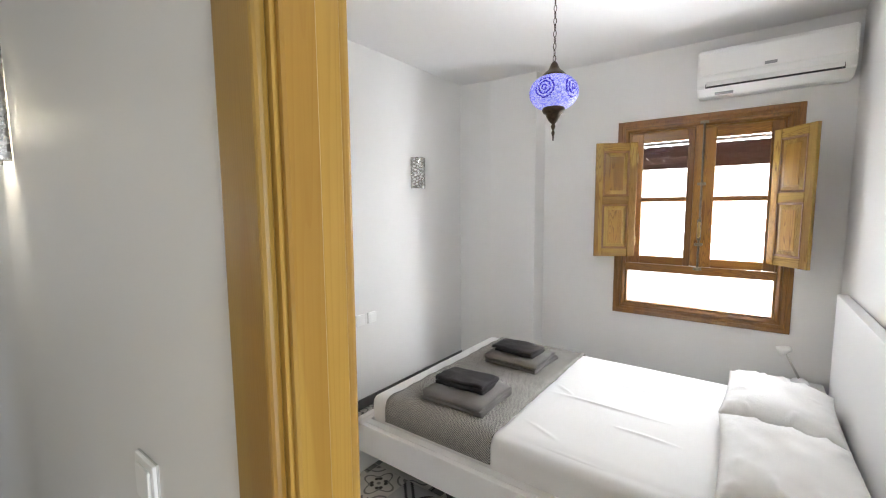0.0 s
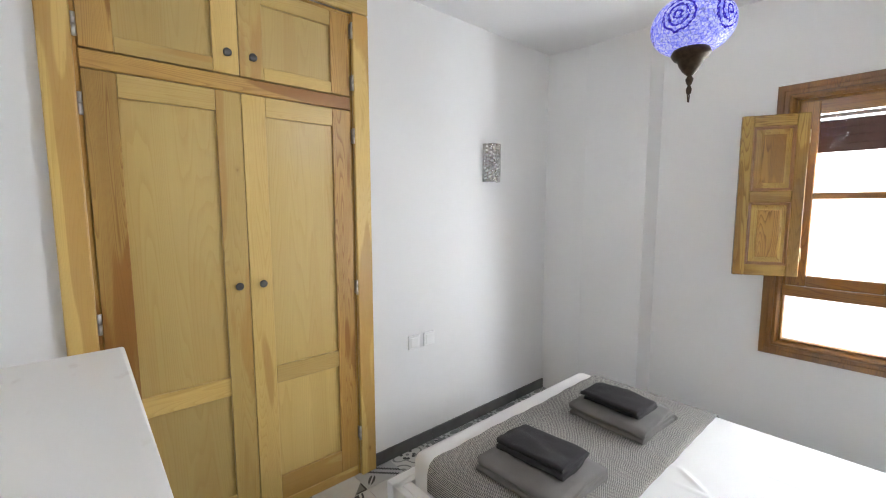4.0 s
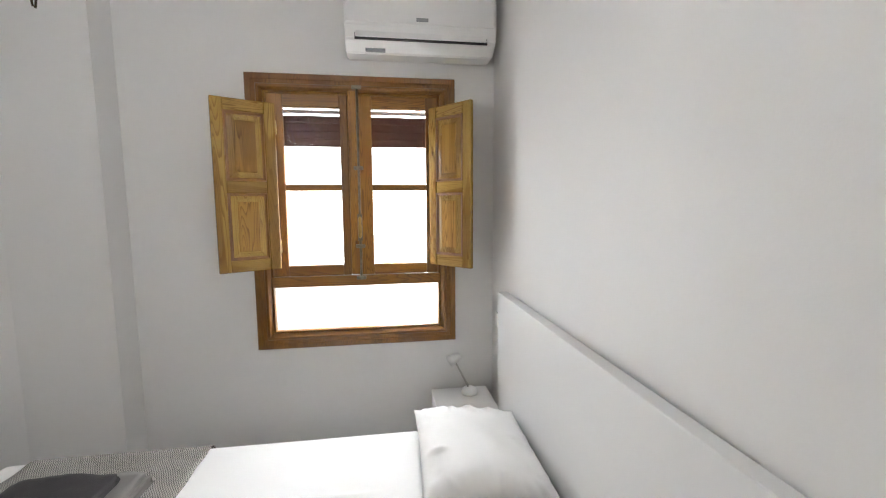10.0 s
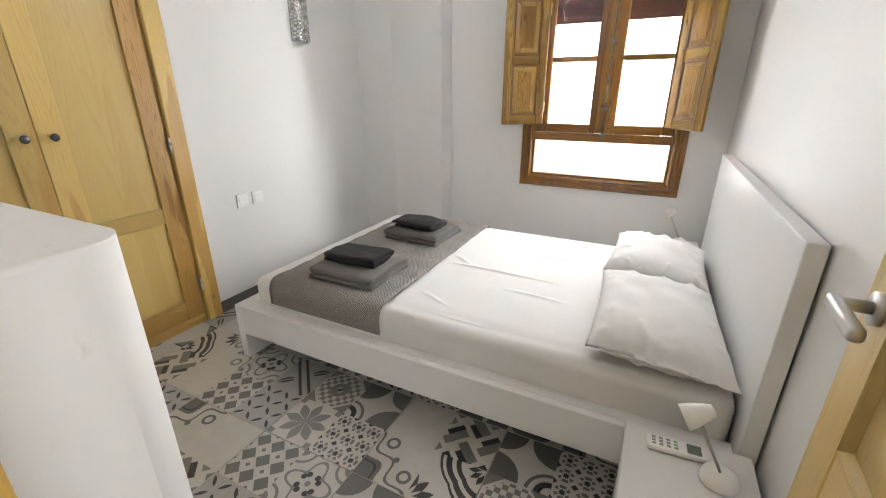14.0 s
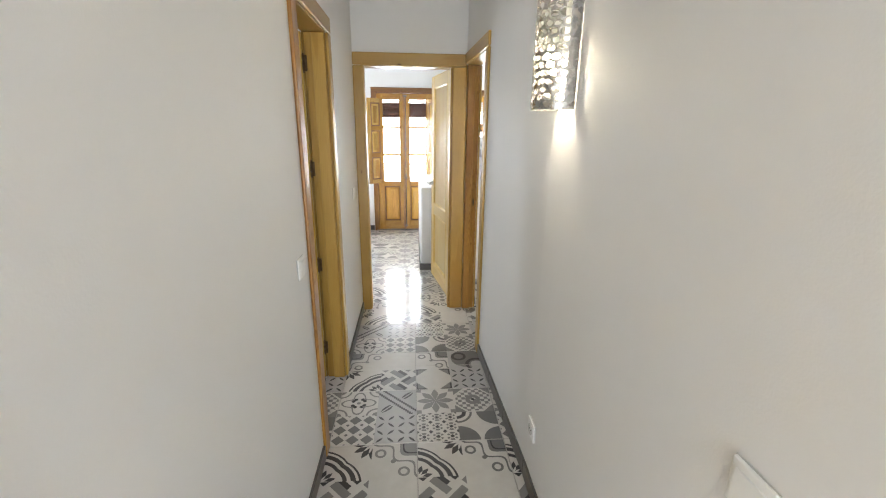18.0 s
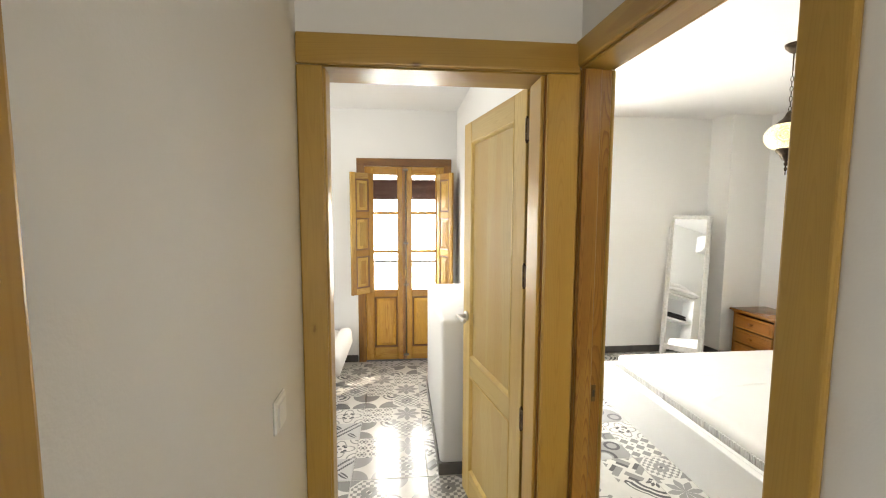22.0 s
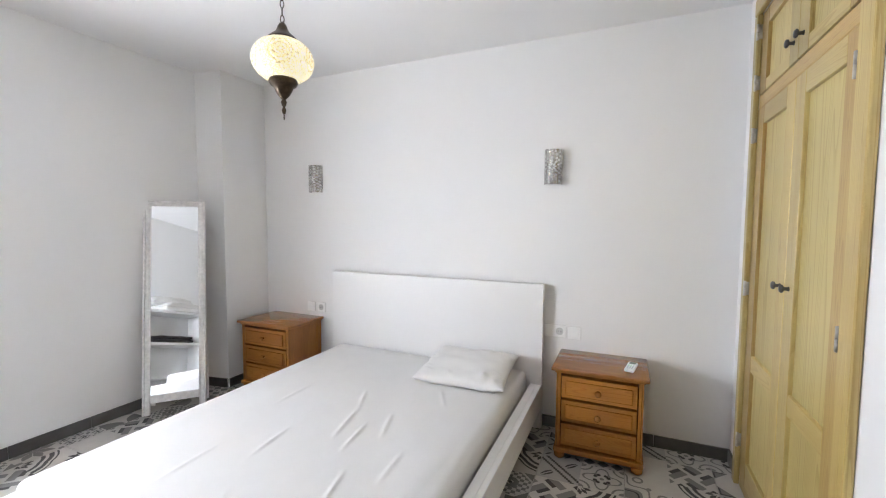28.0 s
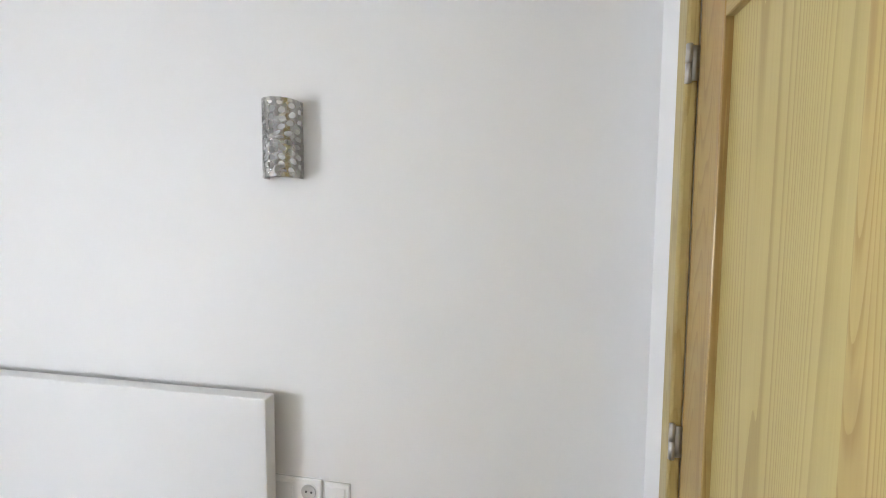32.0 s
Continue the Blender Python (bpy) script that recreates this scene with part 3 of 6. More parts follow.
# ---- mesh helpers ----
def add_box(bm, x0, x1, y0, y1, z0, z1, bev=0.0, seg=1):
    made = bmesh.ops.create_cube(bm, size=1.0)["verts"]
    for v in made:
        v.co = Vector((x0 + (v.co.x + 0.5) * (x1 - x0), y0 + (v.co.y + 0.5) * (y1 - y0), z0 + (v.co.z + 0.5) * (z1 - z0)))
    if bev > 0:
        edges = list({e for v in made for e in v.link_edges})
        bmesh.ops.bevel(bm, geom=edges, offset=bev, segments=seg, affect="EDGES", profile=0.5)
    return bm


def box(x0, x1, y0, y1, z0, z1, bev=0.0, seg=1):
    return add_box(bmesh.new(), min(x0, x1), max(x0, x1), min(y0, y1), max(y0, y1), min(z0, z1), max(z0, z1), bev, seg)


def mesh_of(name, bm, material, smooth=False):
    me = bpy.data.meshes.new(name)
    bmesh.ops.recalc_face_normals(bm, faces=bm.faces[:])
    bm.to_mesh(me)
    bm.free()
    me.materials.append(material)
    if smooth:
        for p in me.polygons:
            p.use_smooth = True
    return me


def part(name, bm, material, parent, label="", smooth=False):
    ob = new(name, mesh_of(name, bm, material, smooth))
    ob.parent = parent
    if label:
        ob["label"] = label
    return ob


def thing(name, label, category, m, group=""):
    ob = new(name)
    ob.matrix_world = m
    return tagged(ob, label, category, group)


def solo(name, bm, material, label, category, m=Matrix(), group="", smooth=False, kind=""):
    ob = new(name, mesh_of(name, bm, material, smooth))
    ob.matrix_world = m
    return tagged(ob, label, category, group, kind)


def lathe(bm, profile, seg=24, cx=0.0, cy=0.0, uvs=False):
    """A turned body from (radius, z) pairs."""
    rings = []
    for r, z in profile:
        rings.append([bm.verts.new((cx + r * math.cos(2 * math.pi * i / seg), cy + r * math.sin(2 * math.pi * i / seg), z)) for i in range(seg)])
    lay = bm.loops.layers.uv.new("UVMap") if uvs else None
    for k in range(len(rings) - 1):
        for i in range(seg):
            j = (i + 1) % seg
            f = bm.faces.new((rings[k][i], rings[k][j], rings[k + 1][j], rings[k + 1][i]))
            f.smooth = True
            if lay:
                w = len(rings) - 1
                for lp, (a, c) in zip(f.loops, ((i, k), (i + 1, k), (i + 1, k + 1), (i, k + 1))):
                    lp[lay].uv = (a / seg, c / w)
    if profile[0][0] > 1e-4:
        bm.faces.new(rings[0][::-1])
    if profile[-1][0] > 1e-4:
        bm.faces.new(rings[-1])
    return bm


def rod(bm, a, b, r, seg=10):
    a, b = Vector(a), Vector(b)
    q = (b - a).to_track_quat("Z", "Y").to_matrix()
    ra, rb = [], []
    for i in range(seg):
        o = q @ Vector((r * math.cos(2 * math.pi * i / seg), r * math.sin(2 * math.pi * i / seg), 0))
        ra.append(bm.verts.new(a + o))
        rb.append(bm.verts.new(b + o))
    for i in range(seg):
        f = bm.faces.new((ra[i], ra[(i + 1) % seg], rb[(i + 1) % seg], rb[i]))
        f.smooth = True
    bm.faces.new(ra[::-1])
    bm.faces.new(rb)
    return bm


def ringtube(bm, centre, rx, rz, r, axis="y", seg=20, sides=6):
    """An oval wire link."""
    loops = []
    for i in range(seg):
        a = 2 * math.pi * i / seg
        ca, sa = math.cos(a), math.sin(a)
        loop = []
        for k in range(sides):
            b = 2 * math.pi * k / sides
            rr = r * math.cos(b)
            p = (rx * ca + rr * ca, r * math.sin(b), rz * sa + rr * sa)
            if axis == "x":
                p = (p[1], p[0], p[2])
            loop.append(bm.verts.new(Vector(centre) + Vector(p)))
        loops.append(loop)
    for i in range(seg):
        for k in range(sides):
            bm.faces.new((loops[i][k], loops[(i + 1) % seg][k], loops[(i + 1) % seg][(k + 1) % sides], loops[i][(k + 1) % sides])).smooth = True
    return bm


def add_ring(bm, x0, x1, z0, z1, profile, fill=False):
    """A mitred frame: each (inset, y) of the profile is a rectangle in the upright plane; fill closes the last one."""
    loops = []
    for d, y in profile:
        loops.append([bm.verts.new(p) for p in ((x0 + d, y, z0 + d), (x1 - d, y, z0 + d), (x1 - d, y, z1 - d), (x0 + d, y, z1 - d))])
    for a, b in zip(loops, loops[1:]):
        for i in range(4):
            j = (i + 1) % 4
            bm.faces.new((a[i], a[j], b[j], b[i]))
    if fill:
        bm.faces.new(loops[-1])
    return bm


def raised_panel(x0, x1, z0, z1, mid, thick, slope=0.024, flat=0.012):
    """A fielded panel: a thin tongue all round, a sloped border and a raised field on both faces."""
    bm = bmesh.new()
    x0, x1 = min(x0, x1), max(x0, x1)
    t = 0.004
    add_ring(bm, x0, x1, z0, z1, [(0, mid), (0, mid - t), (flat, mid - t), (flat + slope, mid - thick), (flat + slope + 0.002, mid - thick - 0.001)], True)
    add_ring(bm, x0, x1, z0, z1, [(0, mid), (0, mid + t), (flat, mid + t), (flat + slope, mid + thick), (flat + slope + 0.002, mid + thick + 0.001)], True)
    bmesh.ops.remove_doubles(bm, verts=bm.verts[:], dist=1e-5)
    return bm


def bead_ring(x0, x1, z0, z1, y_out, y_in, w=0.016):
    """A mitred moulding from the frame's face down to the panel."""
    bm = bmesh.new()
    x0, x1 = min(x0, x1), max(x0, x1)
    s = 1 if y_in > y_out else -1
    add_ring(bm, x0, x1, z0, z1, [(0, y_in), (0, y_out), (w * 0.25, y_out - s * 0.0015), (w * 0.5, y_out + s * 0.001), (w * 0.62, y_out + s * 0.004), (w, y_in - s * 0.001), (w, y_in), (0, y_in)])
    bmesh.ops.remove_doubles(bm, verts=bm.verts[:], dist=1e-5)
    return bm


def prism(points, z0, z1):
    bm = bmesh.new()
    lo = [bm.verts.new((x, y, z0)) for x, y in points]
    hi = [bm.verts.new((x, y, z1)) for x, y in points]
    bm.faces.new(lo[::-1])
    bm.faces.new(hi)
    for i in range(len(points)):
        j = (i + 1) % len(points)
        bm.faces.new((lo[i], lo[j], hi[j], hi[i]))
    return bm


def holed_wall(u0, u1, v0, v1, z0, z1, holes, along):
    """A solid wall from u0 to u1 along x or y, v0 to v1 thick, with real openings (u0, u1, z0, z1)."""
    us = sorted({u0, u1, *[h[0] for h in holes], *[h[1] for h in holes]})
    zs = sorted({z0, z1, *[h[2] for h in holes], *[h[3] for h in holes]})
    us, zs = [u for u in us if u0 <= u <= u1], [z for z in zs if z0 <= z <= z1]

    def solid(i, k):
        if not (0 <= i < len(us) - 1 and 0 <= k < len(zs) - 1):
            return False
        cu, cz = (us[i] + us[i + 1]) / 2, (zs[k] + zs[k + 1]) / 2
        return not any(h[0] < cu < h[1] and h[2] < cz < h[3] for h in holes)

    bm = bmesh.new()

    def quad(*pts):
        bm.faces.new([bm.verts.new((p[0], p[1], p[2]) if along == "x" else (p[1], p[0], p[2])) for p in pts])

    for i in range(len(us) - 1):
        for k in range(len(zs) - 1):
            if not solid(i, k):
                continue
            a, b, c, d = us[i], us[i + 1], zs[k], zs[k + 1]
            quad((a, v0, c), (b, v0, c), (b, v0, d), (a, v0, d))
            quad((a, v1, c), (a, v1, d), (b, v1, d), (b, v1, c))
            if not solid(i - 1, k):
                quad((a, v0, c), (a, v0, d), (a, v1, d), (a, v1, c))
            if not solid(i + 1, k):
                quad((b, v0, c), (b, v1, c), (b, v1, d), (b, v0, d))
            if not solid(i, k - 1):
                quad((a, v0, c), (a, v1, c), (b, v1, c), (b, v0, c))
            if not solid(i, k + 1):
                quad((a, v0, d), (b, v0, d), (b, v1, d), (a, v1, d))
    bmesh.ops.remove_doubles(bm, verts=bm.verts[:], dist=1e-5)
    return bm


def structure(name, bm, material, label, m=Matrix(), category="wall"):
    ob = new(name, mesh_of(name, bm, material))
    ob.matrix_world = m
    return tagged(ob, label, category, kind="structure")


# ---- the plan ----
CW, CE = -0.86, 0.10                 # corridor walls
B1 = dict(w=0.186, e=3.365, s=-4.25, n=-1.525, h=2.62)
B2 = dict(w=0.14, e=3.34, s=-0.82, n=3.04, h=2.60)
LIV = dict(w=-3.2, e=0.02, s=0.16, n=3.00, h=2.60)
CH = 2.575
BEND = -1.90                          # where the corridor's side wall starts to lean in
LEAN = math.degrees(math.atan2(CE - LIV["e"], 0.0 - BEND))
LEANM = pose(CE, BEND, 0, 0, 0, LEAN)  # local y runs along the leaning wall

structure("wall_corridor_west", holed_wall(-5.1, 0.0, CW - 0.11, CW, 0, CH, [(-1.68, -1.025, 0, 2.05), (-4.04, -3.19, 0, 2.05)], "y"), WALL,
          "smooth white plaster corridor wall with two door openings")
# the opening is invented, cut only to let the corridor fill in
structure("wall_corridor_south", holed_wall(CW - 0.11, B1["w"], -5.22, -5.1, 0, CH, [(-0.78, 0.02, 0, 2.05)], "x"), WALL, "plain white plaster wall with an added unseen opening at the corridor end")
structure("wall_corridor_east", holed_wall(-5.1, BEND, CE, B1["w"], 0, 2.62, [(-4.22, -3.385, 0, 2.05)], "y"), WALL,
          "smooth white plaster wall beside the bedroom door")
RD0, RD1 = 1.178, 1.89               # second bedroom's door opening along the leaning wall
structure("wall_corridor_lean", holed_wall(0.0, 1.915, 0.0, 0.102, 0, 2.62, [(RD0 - 0.02, RD1 + 0.02, 0, 2.05)], "y"), WALL,
          "white plaster wall with the second bedroom door opening", LEANM)
structure("wall_living_east", holed_wall(0.0, LIV["n"], LIV["e"], B2["w"] - 0.005, 0, 2.62, [], "y"), WALL, "white plaster wall between living room and bedroom")
structure("wall_corridor_end", holed_wall(CW - 0.11, LIV["e"], 0.0, LIV["s"], 0, 2.60, [(-0.82, -0.063, 0, 2.04)], "x"), WALL,
          "white plaster corridor end wall with a door opening")
structure("wall_living_south", holed_wall(LIV["w"], CW - 0.11, 0.02, LIV["s"], 0, 2.60, [], "x"), WALL, "plain white plaster living room wall")
# unseen opening, added to hold the living room's side fill
structure("wall_living_west", holed_wall(-0.1, LIV["n"] + 0.3, LIV["w"] - 0.2, LIV["w"], 0, 2.60, [(1.0, 2.0, 0.8, 2.1)], "y"), WALL, "white plaster wall with an added unseen side opening")
BDX0, BDX1, BD2X0, BD2X1 = -0.95, -0.06, 0.305, 1.135
structure("wall_north_living", holed_wall(LIV["w"] - 0.2, 0.08, LIV["n"], 3.10, 0, 2.75, [(BDX0, BDX1, 0, 2.04)], "x"), WALL,
          "thick white plaster outer wall with a balcony door opening")
structure("wall_north_bedroom", holed_wall(0.20, B2["e"], B2["n"], 3.32, 0, 2.75, [(BD2X0, BD2X1, 0, 2.01)], "x"), WALL,
          "thick white plaster outer wall of the large bedroom with a balcony door opening")
structure("wall_north_joint", box(0.08, 0.20, B2["n"], 3.12, 0, 2.75), WALL, "narrow white plaster pier in the outer wall")
structure("wall_east_bedroom", holed_wall(-4.40, -1.2, B1["e"], 3.66, 0, 2.75, [(-3.95, -2.98, 0.70, 2.06)], "y"), WALL,
          "thick white plaster outer wall with the bedroom window opening")
structure("wall_east_large_bedroom", holed_wall(-1.2, 3.3, B2["e"], 3.66, 0, 2.75, [], "y"), WALL, "smooth white plaster wall behind the large bed")
structure("wall_south", holed_wall(B1["w"], B1["e"], B1["s"] - 0.15, B1["s"], 0, 2.75, [], "x"), WALL, "smooth white plaster wall behind the headboard")
structure("wall_wardrobe_north", holed_wall(B1["w"], B1["e"], B1["n"], B1["n"] + 0.06, 0, B1["h"], [(0.435, 1.505, 0.0, 2.45)], "x"), WALL,
          "white plaster wall with the built-in wardrobe opening")
structure("wall_wardrobe_south", holed_wall(0.19, B2["e"], B2["s"] - 0.06, B2["s"], 0, B2["h"], [(2.045, 3.105, 0.0, 2.45)], "x"), WALL,
          "white plaster wall with the large built-in wardrobe opening")
structure("column_1", prism([(3.192, -1.525), (3.242, -1.82), (3.25, -2.262), (3.366, -2.30), (3.366, -1.525)], 0, B1["h"]), WALL, "white plaster column in the bedroom corner", category="column")
structure("column_2", prism([(2.86, 3.04), (2.90, 2.79), (3.341, 2.79), (3.341, 3.04)], 0, B2["h"]), WALL, "white plaster column in the large bedroom corner", category="column")
# unseen opening, added to hold the bathroom's fill
structure("wall_bath_west", holed_wall(-2.6, -0.4, -2.80, -2.68, 0, 2.6, [(-2.0, -1.4, 1.3, 2.1)], "y"), WALL, "white wall with a small added unseen opening")
structure("wall_bath_south", holed_wall(-2.68, CW - 0.11, -2.62, -2.5, 0, 2.6, [], "x"), WALL, "plain white wall")
structure("wall_bath_north", holed_wall(-2.68, CW - 0.11, -0.52, -0.4, 0, 2.6, [], "x"), WALL, "plain white wall")
for nm, a in (("ceiling_corridor", (CW - 0.11, CE + 0.1, -5.2, 0.02, CH)), ("ceiling_bedroom", (B1["w"] - 0.05, 3.6, -4.4, -1.2, B1["h"])),
              ("ceiling_large_bedroom", (0.1, 3.6, -1.2, 3.1, B2["h"])), ("ceiling_living", (-3.3, LIV["e"] + 0.08, 0.02, 3.1, LIV["h"])),
              ("ceiling_bath", (-2.75, CW - 0.11, -2.6, -0.4, 2.5))):
    structure(nm, box(a[0], a[1], a[2], a[3], a[4], a[4] + 0.12), CEIL, "smooth white plaster ceiling", category="ceiling")
floor = structure("floor", box(-3.4, 3.66, -5.3, 3.3, -0.12, -0.008), GROUT, "patchwork of grey and white patterned cement tiles", category="floor")


# baseboards: low grey tiles set on the walls
def baseboard(x0, y0, x1, y1, out, h=0.075, t=0.012):
    """From one end to the other, standing out to the side given."""
    d = Vector((x1 - x0, y1 - y0))
    ang = math.degrees(math.atan2(d.y, d.x))
    bm = bmesh.new()
    n = max(1, round(d.length / 0.42))
    for i in range(n):
        add_box(bm, d.length * i / n + 0.0015, d.length * (i + 1) / n - 0.0015, 0, t, 0, h, 0.002)
    m = pose(x0, y0, 0, 0, 0, ang) if out > 0 else pose(x0, y0, 0, 0, 0, ang) @ Matrix.Diagonal((1, -1, 1, 1))
    ob = new("baseboard", mesh_of("baseboard", bm, BASE))
    if out < 0:
        ob.data.flip_normals()
    ob.matrix_world = m
    tagged(ob, "low dark grey tile baseboard along the wall", "baseboard", "baseboards", "structure")


baseboard(CE, -5.1, CE, -4.29, 1)
baseboard(CE, -3.325, CE, BEND, 1)
lp = LEANM @ Vector((0, RD0 - 0.08, 0))
baseboard(CE, BEND, lp.x, lp.y, 1)
baseboard(CW, -5.1, CW, -4.11, -1)
baseboard(CW, -3.13, CW, -1.745, -1)
baseboard(CW, -0.955, CW, -0.001, -1)
baseboard(1.595, B1["n"], 3.284, B1["n"], -1)
baseboard(0.21, B1["n"], 0.35, B1["n"], -1)
baseboard(3.284, -1.53, 3.24, -1.82, -1)
baseboard(3.24, -1.82, 3.25, -2.275, -1)
baseboard(B1["e"], -2.30, B1["e"], B1["s"], -1)
baseboard(B1["w"], B1["s"], B1["e"], B1["s"], 1)
baseboard(B1["w"], -3.30, B1["w"], -3.03, -1)
baseboard(1.21, B2["n"], 2.86, B2["n"], -1)
baseboard(2.862, 3.025, 2.90, 2.79, -1)
baseboard(2.90, 2.79, 3.34, 2.79, -1)
baseboard(B2["e"], 2.78, B2["e"], B2["s"], -1)
baseboard(B2["e"], B2["s"], 3.155, B2["s"], -1)
baseboard(1.945, B2["s"], 0.2, B2["s"], -1)
baseboard(B2["w"], 0.06, B2["w"], 3.0, -1)
baseboard(0.145, B2["n"], 0.23, B2["n"], -1)
baseboard(LIV["w"], LIV["n"], -1.005, LIV["n"], -1)
baseboard(LIV["e"], 1.0, LIV["e"], 0.17, -1)
baseboard(LIV["w"], LIV["s"], -0.86, LIV["s"], 1)


# ---- doors ----
def casing(parent, w0, w1, top, y, depth, wood_set, width=0.085, side=-1, right=None, left=None, head=None):
    """Architrave round an opening from w0 to w1, on the face at y, standing out to side."""
    y0, y1 = (y - depth, y) if side < 0 else (y, y + depth)
    rw = width if right is None else right
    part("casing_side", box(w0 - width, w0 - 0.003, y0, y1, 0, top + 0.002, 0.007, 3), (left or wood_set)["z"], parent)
    part("casing_side", box(w1 + 0.003, w1 + rw, y0, y1, 0, top + 0.002, 0.007, 3), wood_set["z"], parent)
    part("casing_head", box(w0 - width, w1 + rw, y0 - 0.001, y1, top + 0.004, top + (head or width), 0.007, 3), wood_set["x"], parent)


def door_frame(name, label, m, w0, w1, top, thick, right=None, inset=0.0, linings=(PINE, PINE), left=None, width=0.085, bead=None, head=None):
    """Casings on both faces and the lining of an opening; local x along the wall, y into the wall."""
    ob = thing(name, label, "door frame", m)
    ob["kind"] = "structure"
    casing(ob, w0, w1, top, 0.0, 0.016, PINE, width, right=right, left=left, head=head)
    casing(ob, w0 - inset, w1, top, thick, 0.016, PINE, side=1)
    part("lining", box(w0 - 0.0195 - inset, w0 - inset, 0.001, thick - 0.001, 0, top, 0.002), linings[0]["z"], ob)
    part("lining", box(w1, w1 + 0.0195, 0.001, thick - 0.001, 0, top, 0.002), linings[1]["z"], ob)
    part("lining_head", box(w0 - 0.0195, w1 + 0.0195, 0.001, thick - 0.001, top + 0.0005, top + 0.0195, 0.002), PINE["x"], ob)
    # stop bead in the rebate
    part("stop_bead", box(w0 - inset + 0.0005, w0 + (0.002 if inset else 0.010), 0.004, thick * 0.5 if inset else thick - 0.040, 0, top - 0.001, 0.003), PINE["z"], ob)
    part("stop_bead", box(w1 - 0.012, w1 - 0.0005, 0.004, thick - 0.040, 0, top - 0.001, 0.003), (bead or PINE)["z"], ob)
    return ob


def lever(parent, x, y, z, out, toward):
    """A satin lever handle on its rose; out: the side it stands out to, toward: where the lever points."""
    rose = bmesh.new()
    rod(rose, (x, y, z), (x, y + out * 0.009, z), 0.026, 20)
    h = part("handle", rose, STEEL, parent, "satin steel lever handle", True)
    bm = bmesh.new()
    rod(bm, (x, y + out * 0.008, z), (x, y + out * 0.052, z), 0.010, 14)
    part("spindle", bm, STEEL, h, "", True)
    bm = add_box(bmesh.new(), min(x - toward * 0.012, x + toward * 0.115), max(x - toward * 0.012, x + toward * 0.115), min(y + out * 0.042, y + out * 0.062), max(y + out * 0.042, y + out * 0.062), z - 0.011, z + 0.011, 0.007, 3)
    part("grip", bm, STEEL, h, "", True)


def panel_door(name, label, m, width, height, hinge_x, wood_set=LEAFP, mid=0.74, thick=0.038, handle=True, group=""):
    """A two-panel leaf, local x from the hinge at 0 to width, y its thickness."""
    d = thing(name, label, "door", m, group)
    st = 0.105
    part("stile", box(0, st, 0, thick, 0.008, height, 0.003), wood_set["z"], d)
    part("stile", box(width - st, width, 0, thick, 0.008, height, 0.003), wood_set["z"], d)
    for z0, z1 in ((0.008, 0.16), (mid - 0.05, mid + 0.05), (height - 0.10, height)):
        part("rail", box(st + 0.0005, width - st - 0.0005, 0.001, thick - 0.001, z0, z1, 0.003), wood_set["x"], d)
    for z0, z1 in ((0.16, mid - 0.05), (mid + 0.05, height - 0.10)):
        part("panel", box(st - 0.004, width - st + 0.004, thick * 0.34, thick * 0.66, z0 - 0.004, z1 + 0.004), wood_set["z"], d)
        part("moulding", bead_ring(st, width - st, z0, z1, -0.001, thick * 0.34, 0.018), wood_set["z"], d)
        part("moulding", bead_ring(st, width - st, z0, z1, thick + 0.001, thick * 0.66, 0.018), wood_set["z"], d)
    if handle:
        lever(d, width - 0.06, 0.0, 1.02, -1, -1)
        lever(d, width - 0.06, thick, 1.02, 1, -1)
    for z in (0.22, 0.77, 1.335, 1.88):
        bm = bmesh.new()
        for k in range(3):
            rod(bm, (-0.005, hinge_x, z - 0.042 + k * 0.0285), (-0.005, hinge_x, z - 0.015 + k * 0.0285), 0.0065, 12)
        for k in (-1, 1):
            rod(bm, (-0.005, hinge_x, z + k * 0.042), (-0.005, hinge_x, z + k * 0.049), 0.0042, 10)
        inner = hinge_x + (thick / 2 - hinge_x) * 1.3
        add_box(bm, -0.0018, 0.0008, min(hinge_x, inner), max(hinge_x, inner), z - 0.040, z + 0.040, 0.001)
        h = part("hinge", bm, HINGE, d, "brown steel butt hinge")
        bm = box(-0.024, -0.0075, hinge_x - 0.0025, hinge_x + 0.0025, z - 0.040, z + 0.040, 0.001)
        part("plate", bm, HINGE, h)
    return d


# bedroom door: frame in the corridor's side wall, leaf open against the headboard wall
f1 = door_frame("door_1", "varnished pine door frame of the bedroom", pose(CE, 0, 0, 0, 0, -90) @ Matrix.Diagonal((-1, 1, 1, 1)), -4.20, -3.405, 2.03, B1["w"] - CE)
bm = box(-3.4065, -3.4045, 0.057, 0.072, 0.972, 1.03, 0.0005)
strike = part("strike_plate", bm, HINGE, f1, "dark metal strike plate")
part("latch_hole", box(-3.4075, -3.4065, 0.061, 0.068, 0.988, 1.012), SLOT, strike)
panel_door("bedroom_door", "open varnished pine door with a steel lever handle", pose(0.205, -4.165, 0, 0, 0, -3.6), 0.755, 2.0, 0.0)
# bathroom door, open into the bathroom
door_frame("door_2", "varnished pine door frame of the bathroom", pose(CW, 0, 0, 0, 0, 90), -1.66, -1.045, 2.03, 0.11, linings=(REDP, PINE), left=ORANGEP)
panel_door("bathroom_door", "open varnished pine bathroom door with two panels", pose(-0.982, -1.021, 0, 0, 0, 180 + 1.0), 0.605, 2.03, 0.033, wood_set=OLIVEP, mid=0.727)
# closed door opposite the bedroom
door_frame("door_3", "varnished pine door frame opposite the bedroom", pose(CW, 0, 0, 0, 0, 90), -4.02, -3.21, 2.03, 0.11)
